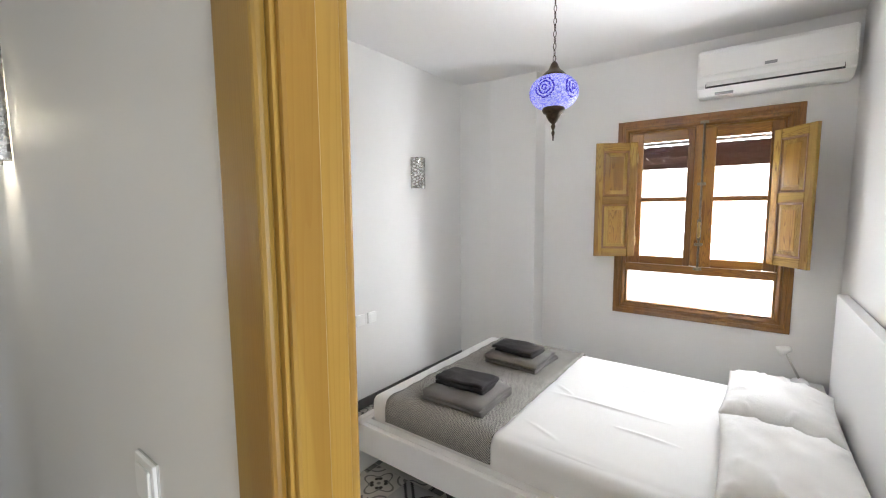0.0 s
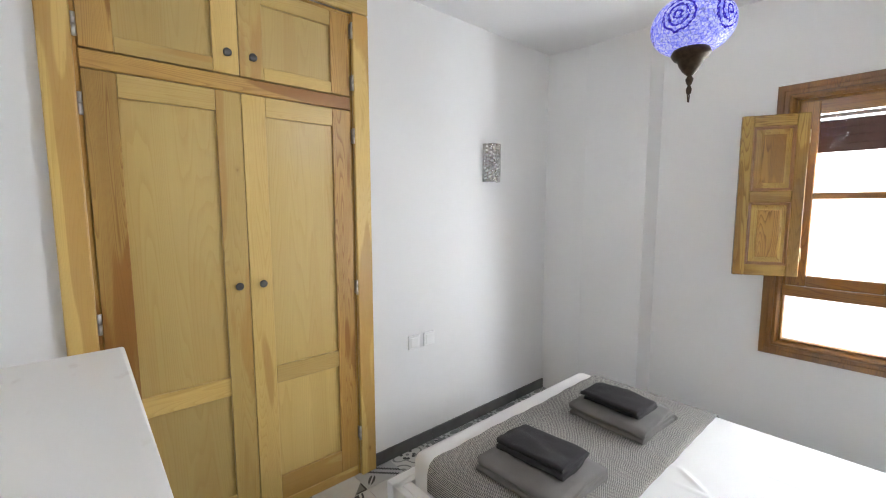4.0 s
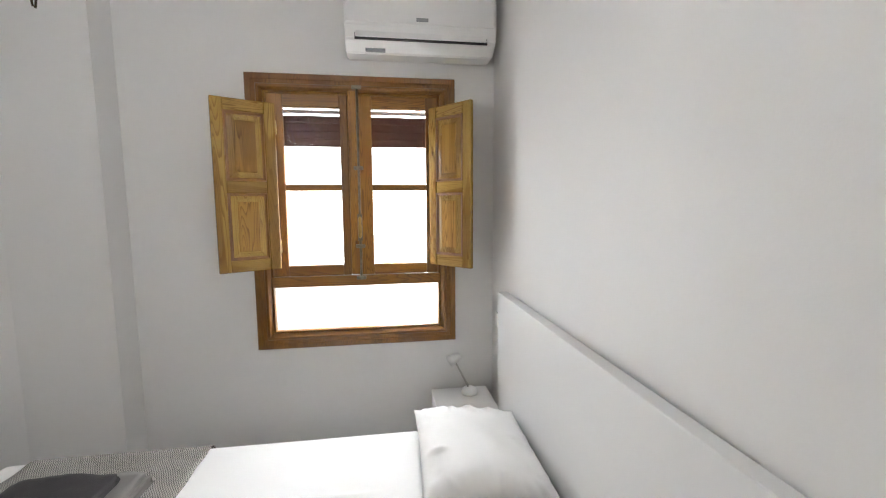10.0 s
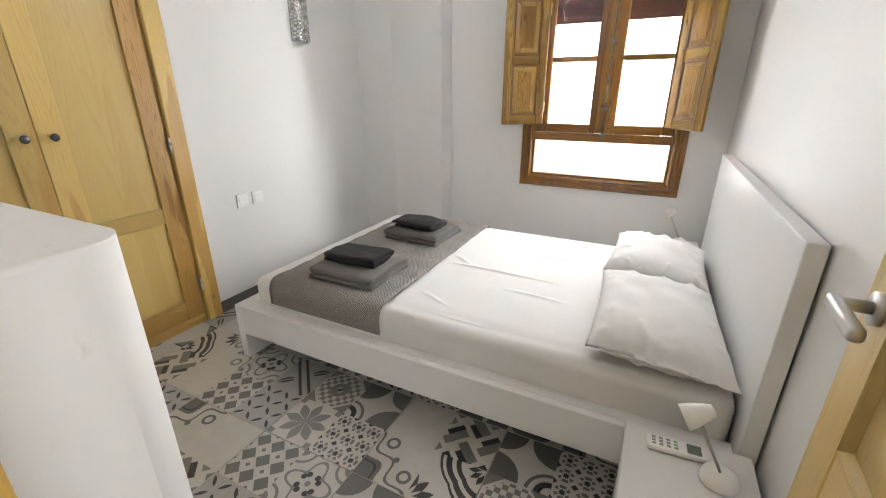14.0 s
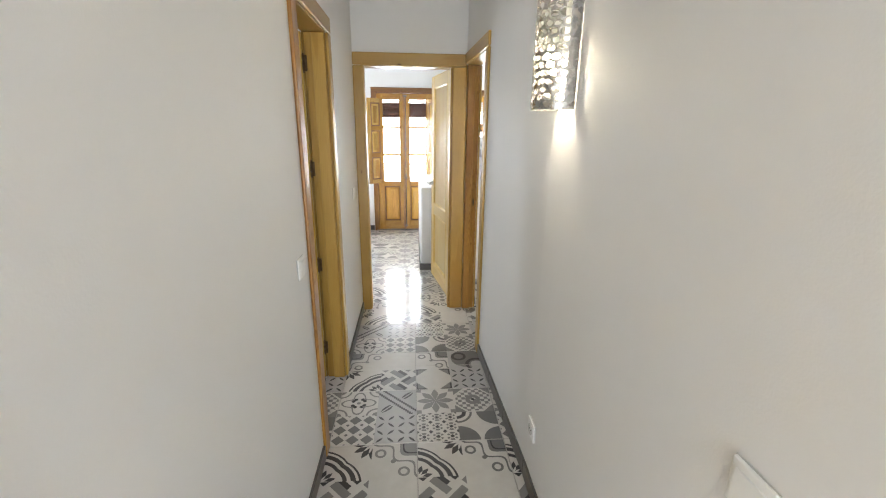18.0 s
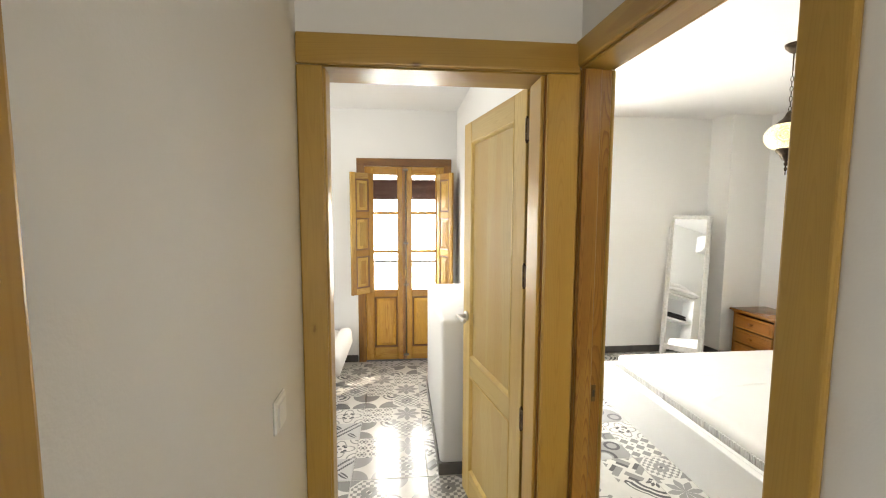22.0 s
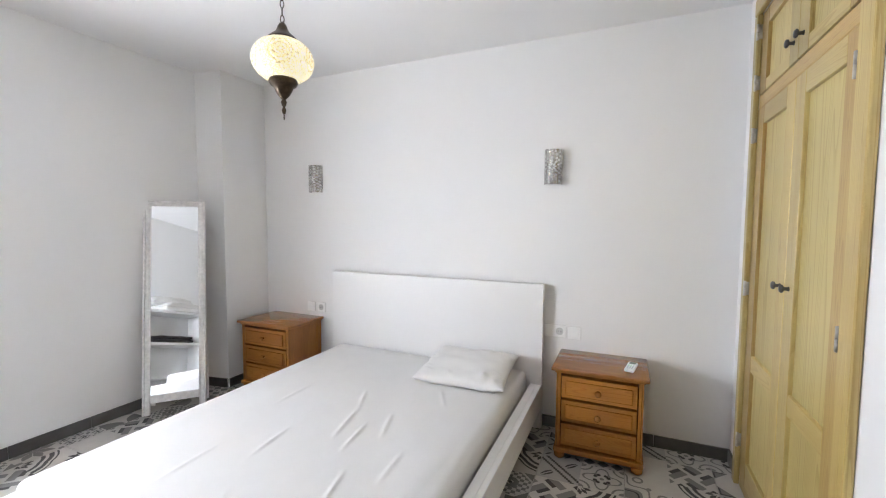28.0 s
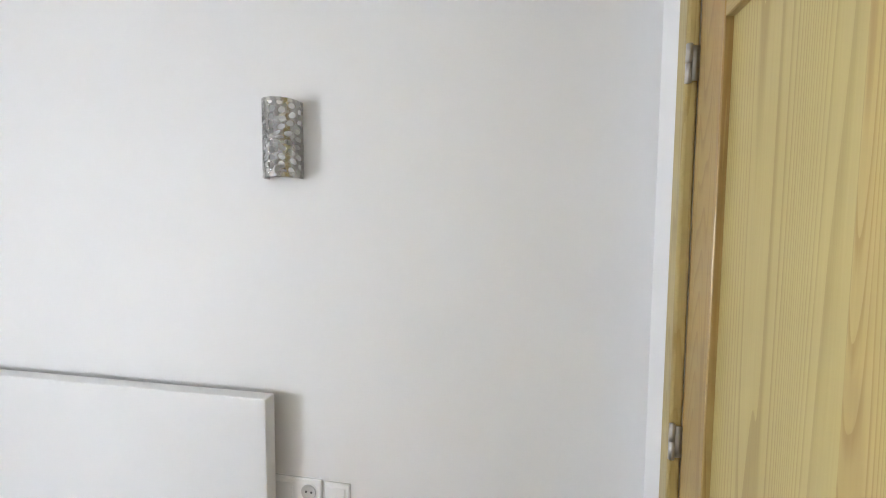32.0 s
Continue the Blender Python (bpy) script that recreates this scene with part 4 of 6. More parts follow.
panel_door("hall_door", "closed varnished pine door opposite the bedroom", pose(-0.93, -3.235, 0, 0, 0, -90), 0.76, 2.0, 0.038)
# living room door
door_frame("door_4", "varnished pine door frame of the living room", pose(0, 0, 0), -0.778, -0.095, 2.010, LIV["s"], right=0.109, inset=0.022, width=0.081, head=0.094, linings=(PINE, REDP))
panel_door("living_room_door", "open varnished pine living room door with lever handle", pose(-0.052, 0.219, 0, 0, 0, 99.9), 0.715, 2.035, 0.038, mid=0.752)
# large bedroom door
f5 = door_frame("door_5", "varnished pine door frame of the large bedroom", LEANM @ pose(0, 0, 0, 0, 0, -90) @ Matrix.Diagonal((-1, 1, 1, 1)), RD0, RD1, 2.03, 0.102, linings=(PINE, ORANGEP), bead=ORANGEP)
strike = part("strike_plate", box(RD1 - 0.0015, RD1 + 0.0005, 0.069, 0.084, 0.935, 0.993, 0.0005), HINGE, f5, "dark metal strike plate")
part("latch_hole", box(RD1 - 0.0025, RD1 - 0.0015, 0.073, 0.080, 0.952, 0.976), SLOT, strike)
panel_door("large_bedroom_door", "open varnished pine door folded back to the wall", pose(0.19, -0.748, 0, 0, 0, 0.6), 0.72, 2.0, 0.0)


# ---- windows ----
def shutter(parent, name, m, width, height, panels, SHUT, HEART):
    """An inside shutter leaf with raised panels, local x from its hinge."""
    s = new(name)
    s.parent = parent
    s.matrix_basis = m
    t, st = 0.024, 0.055
    part("stile", box(0, st, 0, t, 0, height, 0.003), SHUT["z"], s)
    part("stile", box(width - st, width, 0, t, 0, height, 0.003), SHUT["z"], s)
    pitch = (height - 0.06) / panels
    for k in range(panels + 1):
        z = k * pitch
        part("rail", box(st + 0.0005, width - st - 0.0005, 0.001, t - 0.001, z, z + 0.06, 0.003), SHUT["x"], s)
    for k in range(panels):
        z0, z1 = k * pitch + 0.06, (k + 1) * pitch
        pn = part("panel", raised_panel(st - 0.002, width - st + 0.002, z0 - 0.002, z1 + 0.002, t / 2, 0.010), SHUT["z"], s)
        part("field", box(st + 0.044, width - st - 0.044, t / 2 - 0.0135, t / 2 + 0.0135, z0 + 0.044, z1 - 0.044, 0.002), HEART, pn)
        # darker mouldings: stain in the grooves, and their deeper shading put into the colour
        part("moulding", bead_ring(st, width - st, z0, z1, 0.001, t / 2 - 0.005), DARKP["z"], s)
        part("moulding", bead_ring(st, width - st, z0, z1, t - 0.001, t / 2 + 0.005), DARKP["z"], s)
    for z in (0.12, height - 0.12):
        bm = bmesh.new()
        rod(bm, (-0.004, t / 2, z - 0.035), (-0.004, t / 2, z + 0.035), 0.005, 8)
        part("hinge", bm, BRASS, s, "brass hinge")
    return s


def pane(name, parent, x0, x1, z0, z1, y, material=GLASS):
    p = part(name, box(x0, x1, y - 0.002, y + 0.002, z0, z1), material, parent)
    p.visible_shadow = False
    return p


def espagnolette(parent, x, z0, z1, handle_z):
    """The brass bolt rod on the meeting stile with its keepers and grip."""
    bm = bmesh.new()
    rod(bm, (x, -0.024, z0), (x, -0.024, z1), 0.0058, 12)
    b = part("bolt_rod", bm, AGED, parent, "aged steel bolt rod", True)
    for z in (z0 + 0.012, handle_z - 0.13, handle_z + 0.30, z1 - 0.012):
        part("keeper", box(x - 0.026, x + 0.026, -0.033, -0.017, z - 0.010, z + 0.010, 0.004, 2), AGED, b)
    part("handle_plate", box(x - 0.013, x + 0.013, -0.031, -0.017, handle_z - 0.10, handle_z + 0.05, 0.004, 2), AGED, b)
    bm = bmesh.new()
    lathe(bm, [(0.004, handle_z - 0.085), (0.010, handle_z - 0.07), (0.012, handle_z - 0.02), (0.007, handle_z), (0.011, handle_z + 0.02), (0.004, handle_z + 0.035)], 12, x, -0.042)
    part("grip", bm, BRASS, b, "", True)


def blind_slats(parent, x0, x1, z0, z1, y, pitch, material, fill=0.96):
    n = max(1, round((z1 - z0) / pitch))
    for k in range(n):
        z = z0 + k * pitch
        part("slat", box(x0, x1, y - 0.006, y + 0.006, z, z + pitch * fill, min(0.002, pitch * 0.05)), material, parent)


# bedroom window in the outer wall; local x runs south along the wall, y goes outward
WM = Matrix.Translation((B1["e"], -3.465, 0)) @ pose(0, 0, 0, 0, 0, -90)
win = thing("window_1", "amber pine casement window with open inside shutters", "window", WM)
win["kind"] = "structure"
HW = 0.556
fr = bmesh.new()
add_ring(fr, -HW, HW, 0.64, 2.13, [(0, 0.0), (0, -0.016), (0.004, -0.021), (0.030, -0.023), (0.034, -0.018), (0.052, -0.018), (0.058, -0.026), (0.070, -0.028), (0.078, -0.020), (0.085, -0.010), (0.085, 0.03), (0.0, 0.03)])
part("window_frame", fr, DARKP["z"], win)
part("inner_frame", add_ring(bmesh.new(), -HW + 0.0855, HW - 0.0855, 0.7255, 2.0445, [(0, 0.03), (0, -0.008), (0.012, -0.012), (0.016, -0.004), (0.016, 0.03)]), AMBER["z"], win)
part("transom", box(-HW + 0.085, HW - 0.085, -0.016, 0.03, 0.985, 1.045, 0.006, 2), DARKP["x"], win)
part("sill", box(-HW + 0.05, HW - 0.05, 0.03, 0.30, 0.66, 0.70), OUTWALL, win)
pane("pane", win, -HW + 0.08, HW - 0.08, 0.72, 0.99, 0.012, FROST)
for s0, s1, p0, p1 in ((-0.471, -0.035, -0.375, -0.078), (0.0, 0.471, 0.092, 0.392)):
    sash = new("sash")
    sash.parent = win
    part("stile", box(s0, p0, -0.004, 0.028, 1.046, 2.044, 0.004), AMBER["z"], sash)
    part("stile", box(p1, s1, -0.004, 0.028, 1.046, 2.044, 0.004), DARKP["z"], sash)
    for z0, z1 in ((1.046, 1.105), (1.518, 1.552), (1.962, 2.044)):
        part("rail", box(p0, p1, -0.003, 0.027, z0, z1, 0.004), AMBER["x"], sash)
    pane("pane", sash, p0 - 0.004, p1 + 0.004, 1.10, 1.52, 0.012)
    pane("pane", sash, p0 - 0.004, p1 + 0.004, 1.55, 1.966, 0.012)
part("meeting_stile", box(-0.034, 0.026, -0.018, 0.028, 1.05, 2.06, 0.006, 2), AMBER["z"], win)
espagnolette(win, 0.018, 1.02, 2.08, 1.34)
bl = new("roller_blind")
bl.parent = win
blind_slats(bl, -0.48, 0.48, 1.765, 1.933, 0.075, 0.042, BLIND, 0.997)
blind_slats(bl, -0.48, 0.48, 1.945, 2.06, 0.075, 0.030, BLINDW, 0.62)
shutter(win, "shutter", pose(-0.412, -0.034, 1.10, 0, 0, 180 + 28.0), 0.30, 0.866, 2, SHUT, HEART)
shutter(win, "shutter", pose(0.405, -0.030, 1.10, 0, 0, -51.0) , 0.30, 0.866, 2, SHUT, HEART)


def balcony_door(name, label, m, half, top, blind_from, glass_low, leaves):
    """A pair of glazed leaves with a solid lower panel, inside shutters and a roller blind; local x along the wall, y outward."""
    d = thing(name, label, "balcony door", m)
    d["kind"] = "structure"
    c = 0.078
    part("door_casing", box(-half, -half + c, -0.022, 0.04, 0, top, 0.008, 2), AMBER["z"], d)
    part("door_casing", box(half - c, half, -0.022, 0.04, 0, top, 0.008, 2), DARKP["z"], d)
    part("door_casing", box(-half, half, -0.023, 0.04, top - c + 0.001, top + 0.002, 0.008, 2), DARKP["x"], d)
    inner = half - c
    for s in (-1, 1):
        leaf = new("leaf")
        leaf.parent = d
        o, p1, p0 = s * inner, s * (inner - 0.088), s * 0.075
        m0 = s * 0.002
        part("stile", box(o, p1, -0.006, 0.034, 0.015, top - c, 0.004), GOLD["z"], leaf)
        part("stile", box(p0, m0, -0.006, 0.034, 0.015, top - c, 0.004), GOLD["z"], leaf)
        bars = [glass_low, glass_low + (top - 0.16 - glass_low) * 0.335, glass_low + (top - 0.16 - glass_low) * 0.67, top - 0.16]
        for k, z in enumerate(bars):
            z0, z1 = (z - 0.075, z) if k == 0 else (z - 0.013, z + 0.017) if k < 3 else (z, top - c)
            part("rail", box(p1, p0, -0.005, 0.033, z0, z1, 0.004), GOLD["x"], leaf)
        part("rail", box(p1, p0, -0.005, 0.033, 0.015, 0.15, 0.004), GOLD["x"], leaf)
        for k in range(3):
            pane("pane", leaf, min(p1, p0) - 0.004, max(p1, p0) + 0.004, bars[k] + 0.005, bars[k + 1], 0.012)
        z0, z1 = 0.15, glass_low - 0.075
        part("panel", raised_panel(p1, p0, z0 - 0.002, z1 + 0.002, 0.014, 0.014, 0.034, 0.014), GOLD["z"], leaf)
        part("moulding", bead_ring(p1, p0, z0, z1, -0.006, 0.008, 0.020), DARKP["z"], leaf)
    part("meeting_stile", box(-0.022, 0.022, -0.018, -0.004, 0.03, top - c - 0.01, 0.005, 2), AMBER["z"], d)
    espagnolette(d, 0.012, 0.06, top - 0.10, 0.95)
    bl = new("roller_blind")
    bl.parent = d
    if blind_from > 1.62:
        blind_slats(bl, -inner, inner, blind_from, top - 0.20, 0.085, 0.042, BLIND, 0.997)
        blind_slats(bl, -inner, inner, top - 0.195, top - 0.03, 0.085, 0.030, BLINDW, 0.62)
    else:
        blind_slats(bl, -inner, inner, blind_from, blind_from + 0.126, 0.085, 0.042, BLIND, 0.997)
        blind_slats(bl, -inner, inner, blind_from + 0.132, top - 0.03, 0.085, 0.030, BLINDL, 0.52)
    part("threshold", box(-inner, inner, -0.005, 0.29, 0.0, 0.012), BASE, d)
    for s, ang, w in leaves:
        mm = pose(s * (inner - 0.075), -0.034, 0.75, 0, 0, ang)
        shutter(d, "shutter", mm, w, top - 0.905, 3, SHUTL, SHUTL["z"])
    return d


balcony_door("window_2", "amber pine balcony door with blind and open shutters", pose(-0.517, LIV["n"], 0), 0.482, 2.11, 1.70, 0.765, ((-1, 180 + 42, 0.27), (1, -62, 0.27)))
balcony_door("window_3", "amber pine balcony door with half-closed blind", pose(0.73, B2["n"], 0), 0.497, 2.096, 1.50, 0.77, ((1, -13, 0.27), (-1, 180 + 60, 0.26)))


# ---- built-in wardrobes ----
def wardrobe(label, m, w, casing_l, casing_r, depth, PINE, DARKPINE, PINEP):
    """Pine built-in: local x from the left edge of its opening to w, y going into the wall, doors near y = 0."""
    wd = thing("wardrobe", label, "wardrobe", m)
    part("casing_side", box(-casing_l, 0.004, -0.026, -0.001, 0, 2.44, 0.006, 2), PINE["z"], wd)
    part("casing_side", box(w - 0.004, w + casing_r, -0.026, -0.001, 0, 2.44, 0.006, 2), PINE["z"], wd)
    part("casing_head", box(-casing_l, w + casing_r, -0.027, -0.001, 2.442, 2.525, 0.006, 2), PINE["x"], wd)
    for a, b in ((0.0, 0.016), (w - 0.016, w)):
        part("side_frame", box(a, b, 0.0, 0.06, 0.0, 2.44, 0.002), DARKPINE["z"], wd)
    part("top_frame", box(0.016, w - 0.016, 0.0, 0.06, 2.425, 2.44, 0.002), DARKPINE["x"], wd)
    part("transom", box(0.016, w - 0.016, -0.004, 0.05, 1.968, 2.032, 0.004), DARKPINE["x"], wd)
    part("plinth", box(0.016, w - 0.016, -0.002, 0.05, 0.0, 0.055, 0.003), PINE["x"], wd)
    body = bmesh.new()
    add_box(body, 0.0, w, depth - 0.015, depth, 0, 2.44)
    add_box(body, 0.0, 0.015, 0.061, depth - 0.015, 0, 2.44)
    add_box(body, w - 0.015, w, 0.061, depth - 0.015, 0, 2.44)
    add_box(body, 0.015, w - 0.015, 0.061, depth - 0.015, 2.425, 2.44)
    part("carcass", body, PINE["z"], wd)
    mid = w / 2
    st = 0.098
    for x0, x1, hinge in ((0.018, mid - 0.0015, -1), (mid + 0.0015, w - 0.018, 1)):
        for z0, z1, tall in ((0.058, 1.964, True), (2.036, 2.422, False)):
            dr = new("door")
            dr.parent = wd
            rails = [(z0, z0 + (0.12 if tall else 0.055)), (z1 - (0.085 if tall else 0.07), z1)]
            if tall:
                rails.insert(1, (0.652, 0.735))
            part("stile", box(x0, x0 + st, -0.006, 0.016, z0, z1, 0.002), PINE["z"] if hinge > 0 else DARKPINE["z"], dr)
            part("stile", box(x1 - st, x1, -0.006, 0.016, z0, z1, 0.002), PINE["z"] if hinge < 0 else DARKPINE["z"], dr)
            for a, b in rails:
                part("rail", box(x0 + st + 0.0004, x1 - st - 0.0004, -0.0055, 0.0155, a, b, 0.002), PINE["x"], dr)
            for k in range(len(rails) - 1):
                part("panel", box(x0 + st - 0.006, x1 - st + 0.006, 0.009, 0.014, rails[k][1] - 0.006, rails[k + 1][0] + 0.006), PINEP, dr)
            kx = mid + (-0.05 if hinge < 0 else 0.05)
            kz = 1.14 if tall else 2.115
            kb = bmesh.new()
            lathe(kb, [(0.0095, 0.0), (0.0095, 0.002), (0.007, 0.005), (0.007, 0.016), (0.016, 0.021), (0.017, 0.026), (0.012, 0.031), (0.0001, 0.032)], 18)
            bmesh.ops.transform(kb, matrix=pose(kx, -0.006, kz, 90), verts=kb.verts[:])
            part("knob", kb, PEWTER, dr, "dark pewter knob", True)
            hx = x0 - 0.007 if hinge < 0 else x1 + 0.007
            for z in ((0.25, 1.06, 1.84) if tall else (2.10, 2.35)):
                hb = bmesh.new()
                rod(hb, (hx, -0.023, z - 0.038), (hx, -0.023, z - 0.001), 0.0065, 12)
                rod(hb, (hx, -0.023, z + 0.001), (hx, -0.023, z + 0.038), 0.0065, 12)
                add_box(hb, hx - 0.0015, hx + 0.0015, -0.022, 0.003, z - 0.034, z + 0.034)
                part("hinge", hb, STEEL, dr, "steel barrel hinge", True)
    return wd


YELLOW = {a: wood("yellow_pine_" + a, (0.575, 0.41, 0.135), (0.45, 0.275, 0.066), a, lines=0.30, heart=0.55) for a in "xyz"}
PALERED = {a: wood("tan_pine_" + a, (0.45, 0.31, 0.105), (0.31, 0.18, 0.047), a, lines=0.40, heart=0.25, run=0.03) for a in "xyz"}
PALEP = wood("pale_panel", (0.53, 0.43, 0.168), (0.37, 0.268, 0.083), "z", 0.34, False, 7.5, 0.46, 0.0, 0.028)
DARKPINE = {a: wood("reddish_pine_" + a, (0.47, 0.29, 0.075), (0.29, 0.14, 0.030), a, heart=0.8) for a in "xyz"}
PINEP = wood("pine_panel", (0.56, 0.41, 0.145), (0.46, 0.305, 0.085), "z", 0.34, False, 9.0, 0.26, 0.15)
wardrobe("tall built-in varnished pine wardrobe with dark round knobs", pose(0.435, B1["n"], 0), 1.07, 0.085, 0.085, 0.56, YELLOW, DARKPINE, PINEP)
wardrobe("tall built-in pale pine wardrobe with four doors", pose(3.105, B2["s"], 0, 0, 0, 180), 1.06, 0.048, 0.085, 0.56, PALE, PALERED, PALEP)


# ---- rounded masonry half walls ----
def half_wall(label, x0, x1, y0, y1, h, r, board):
    ob = thing("half_wall", label, "half wall", pose(0, 0, 0))
    ob["kind"] = "structure"
    bm = bmesh.new()
    add_box(bm, x0, x1, y0, y1, 0.0, h)
    top = [e for e in bm.edges if all(v.co.z > h - 1e-4 for v in e.verts)] + [e for e in bm.edges if abs(e.verts[0].co.z - e.verts[1].co.z) > 0.1]
    bmesh.ops.bevel(bm, geom=top, offset=r, segments=6, affect="EDGES", profile=0.5)
    for f in bm.faces:
        f.smooth = True
    part("body", bm, WALL, ob)
    if board:
        part("baseboard", box(x0 - 0.011, x1 - 0.02, y0 - 0.011, y0 + r, 0.0, 0.075, 0.002), BASE, ob)
        part("baseboard", box(x0 - 0.011, x0 + r, y0 + r + 0.002, y1, 0.0, 0.075, 0.002), BASE, ob)
    return ob


hw = thing("half_wall", "rounded white plaster half wall beside the bedroom door", "half wall", pose(0, 0, 0))
hw["kind"] = "structure"
hx0, hx1, hy0, hy1, hr = B1["w"] - 0.02, 0.487, -3.095, -2.03, 0.075
outline = [(hx0, hy1), (hx0, hy0)] + [(hx1 - hr + hr * math.sin(radians(a)), hy0 + hr - hr * math.cos(radians(a))) for a in range(0, 91, 9)] + [(hx1, hy1)]
bm = prism(outline, 0.0, 1.10)
bmesh.ops.bevel(bm, geom=[e for e in bm.edges if all(v.co.z > 1.095 for v in e.verts)], offset=0.012, segments=3, affect="EDGES", profile=0.5)
for f in bm.faces:
    f.smooth = abs(f.normal.z) < 0.9 and f.calc_area() < 0.05
part("body", bm, SCUFFED, hw)
half_wall("rounded white plaster half wall with grey baseboard", -0.325, LIV["e"] + 0.01, 1.045, 2.30, 0.945, 0.03, True)


# ---- soft goods ----
def soft_slab(x0, x1, y0, y1, z0, z1, r, nx, ny, amp=0.0, seed=0.0, freq=3.0):
    """A mattress-like slab with a rounded rim and slight creases on top."""
    bm = bmesh.new()
    add_box(bm, x0, x1, y0, y1, z0, z1)
    bmesh.ops.bevel(bm, geom=bm.edges[:], offset=r, segments=4, affect="EDGES", profile=0.6)
    if amp:
        bmesh.ops.subdivide_edges(bm, edges=[e for e in bm.edges if e.calc_length() > (x1 - x0) * 0.5 or e.calc_length() > (y1 - y0) * 0.5], cuts=max(nx, ny), use_grid_fill=True)
        for v in bm.verts:
            if v.co.z > z1 - r * 0.5:
                q = Vector((v.co.x * freq + seed, v.co.y * freq * 0.35, seed))
                v.co.z += amp * noise.noise(q) + amp * 0.6 * noise.noise(q * 2.7)
    for f in bm.faces:
        f.smooth = True
    return bm


def crease_sheet(x0, x1, y0, y1, z, creases, n=90):
    """The fitted sheet's top: a fine grid with soft undulation and sharp little pull folds (x, y, angle, length, height)."""
    bm = bmesh.new()
    grid = []
    for i in range(n + 1):
        row = []
        for k in range(n + 1):
            x, y = x0 + (x1 - x0) * i / n, y0 + (y1 - y0) * k / n
            dz = 0.004 * noise.noise(Vector((x * 2.2, y * 2.2, 3.1)))
            for cx, cy, ang, ln, h in creases:
                a = radians(ang)
                s = (x - cx) * math.cos(a) + (y - cy) * math.sin(a)
                d = -(x - cx) * math.sin(a) + (y - cy) * math.cos(a) + 0.02 * math.sin(s * 5)
                if abs(s) < ln / 2:
                    dz += 0.75 * h * math.exp(-(d / 0.011) ** 2) * math.cos(math.pi * s / ln) ** 2
            e = min(min(x - x0, x1 - x), min(y - y0, y1 - y)) / 0.09
            row.append(bm.verts.new((x, y, z + dz * min(1.0, e) - 0.008 * max(0.0, 1.0 - e) ** 2)))
        grid.append(row)
    for i in range(n):
        for k in range(n):
            bm.faces.new((grid[i][k], grid[i + 1][k], grid[i + 1][k + 1], grid[i][k + 1])).smooth = True
    return bm


def pillow(w, d, h, seed, n=54, flange=0.0):
    """A plump pillowcase with drawn-out corners, gathered edges and soft wrinkles; centred, lying flat. flange: the empty hem at one end."""
    bm = bmesh.new()
    rnd = random.Random(int(seed * 10))
    folds = []
    for _ in range(16):
        side = rnd.choice((-1, 1))
        along = rnd.random() < 0.6
        folds.append((side, rnd.uniform(-0.85, 0.85), along, rnd.uniform(0.2, 0.55), rnd.uniform(0.03, 0.085), rnd.uniform(-0.5, 0.5), rnd.uniform(0.5, 1.0)))
    for side in (1, -1):
        g = []
        for i in range(n + 1):
            row = []
            for k in range(n + 1):
                a, b = 2 * i / n - 1, 2 * k / n - 1
                ae = a if a < 1 - flange else 1.0
                fa = max(0.0, 1 - abs(min(1.0, ae / (1 - flange) if a > 0 else a)) ** 3.2)
                fb = max(0.0, 1 - abs(b) ** 3.0)
                t = (fa * fb) ** 0.5
                pull = (1 - abs(a) ** 2) * abs(b) ** 2
                x = a * w / 2 * (1 - 0.05 * (1 - b * b) * abs(a) ** 4)
                y = b * d / 2 * (1 - 0.055 * pull)
                z = side * h / 2 * t
                q = Vector((a * 2.1 + seed, b * 2.1, seed * 1.7))
                z += t * 0.012 * noise.noise(q * 1.1)
                crease = 0.0
                for s, at, along, ln, wd, tilt, amp in folds:
                    e = (s * a if along else s * b)
                    c = (b if along else a) - at - tilt * (1 - e)
                    if e > 1 - ln:
                        crease += amp * math.exp(-(c / wd) ** 2) * math.sin(math.pi * (e - 1 + ln) / ln)
                z += side * 0.017 * crease * (0.25 + 0.75 * t)
                z += 0.007 * noise.noise(q * 4.0) * (1 - t)
                row.append(bm.verts.new((x, y, max(z, -h * 0.32) if side < 0 else z)))
            g.append(row)
        for i in range(n):
            for k in range(n):
                q4 = (g[i][k], g[i + 1][k], g[i + 1][k + 1], g[i][k + 1])
                bm.faces.new(q4 if side > 0 else q4[::-1]).smooth = True
    bmesh.ops.remove_doubles(bm, verts=bm.verts[:], dist=0.0012)
    return bm


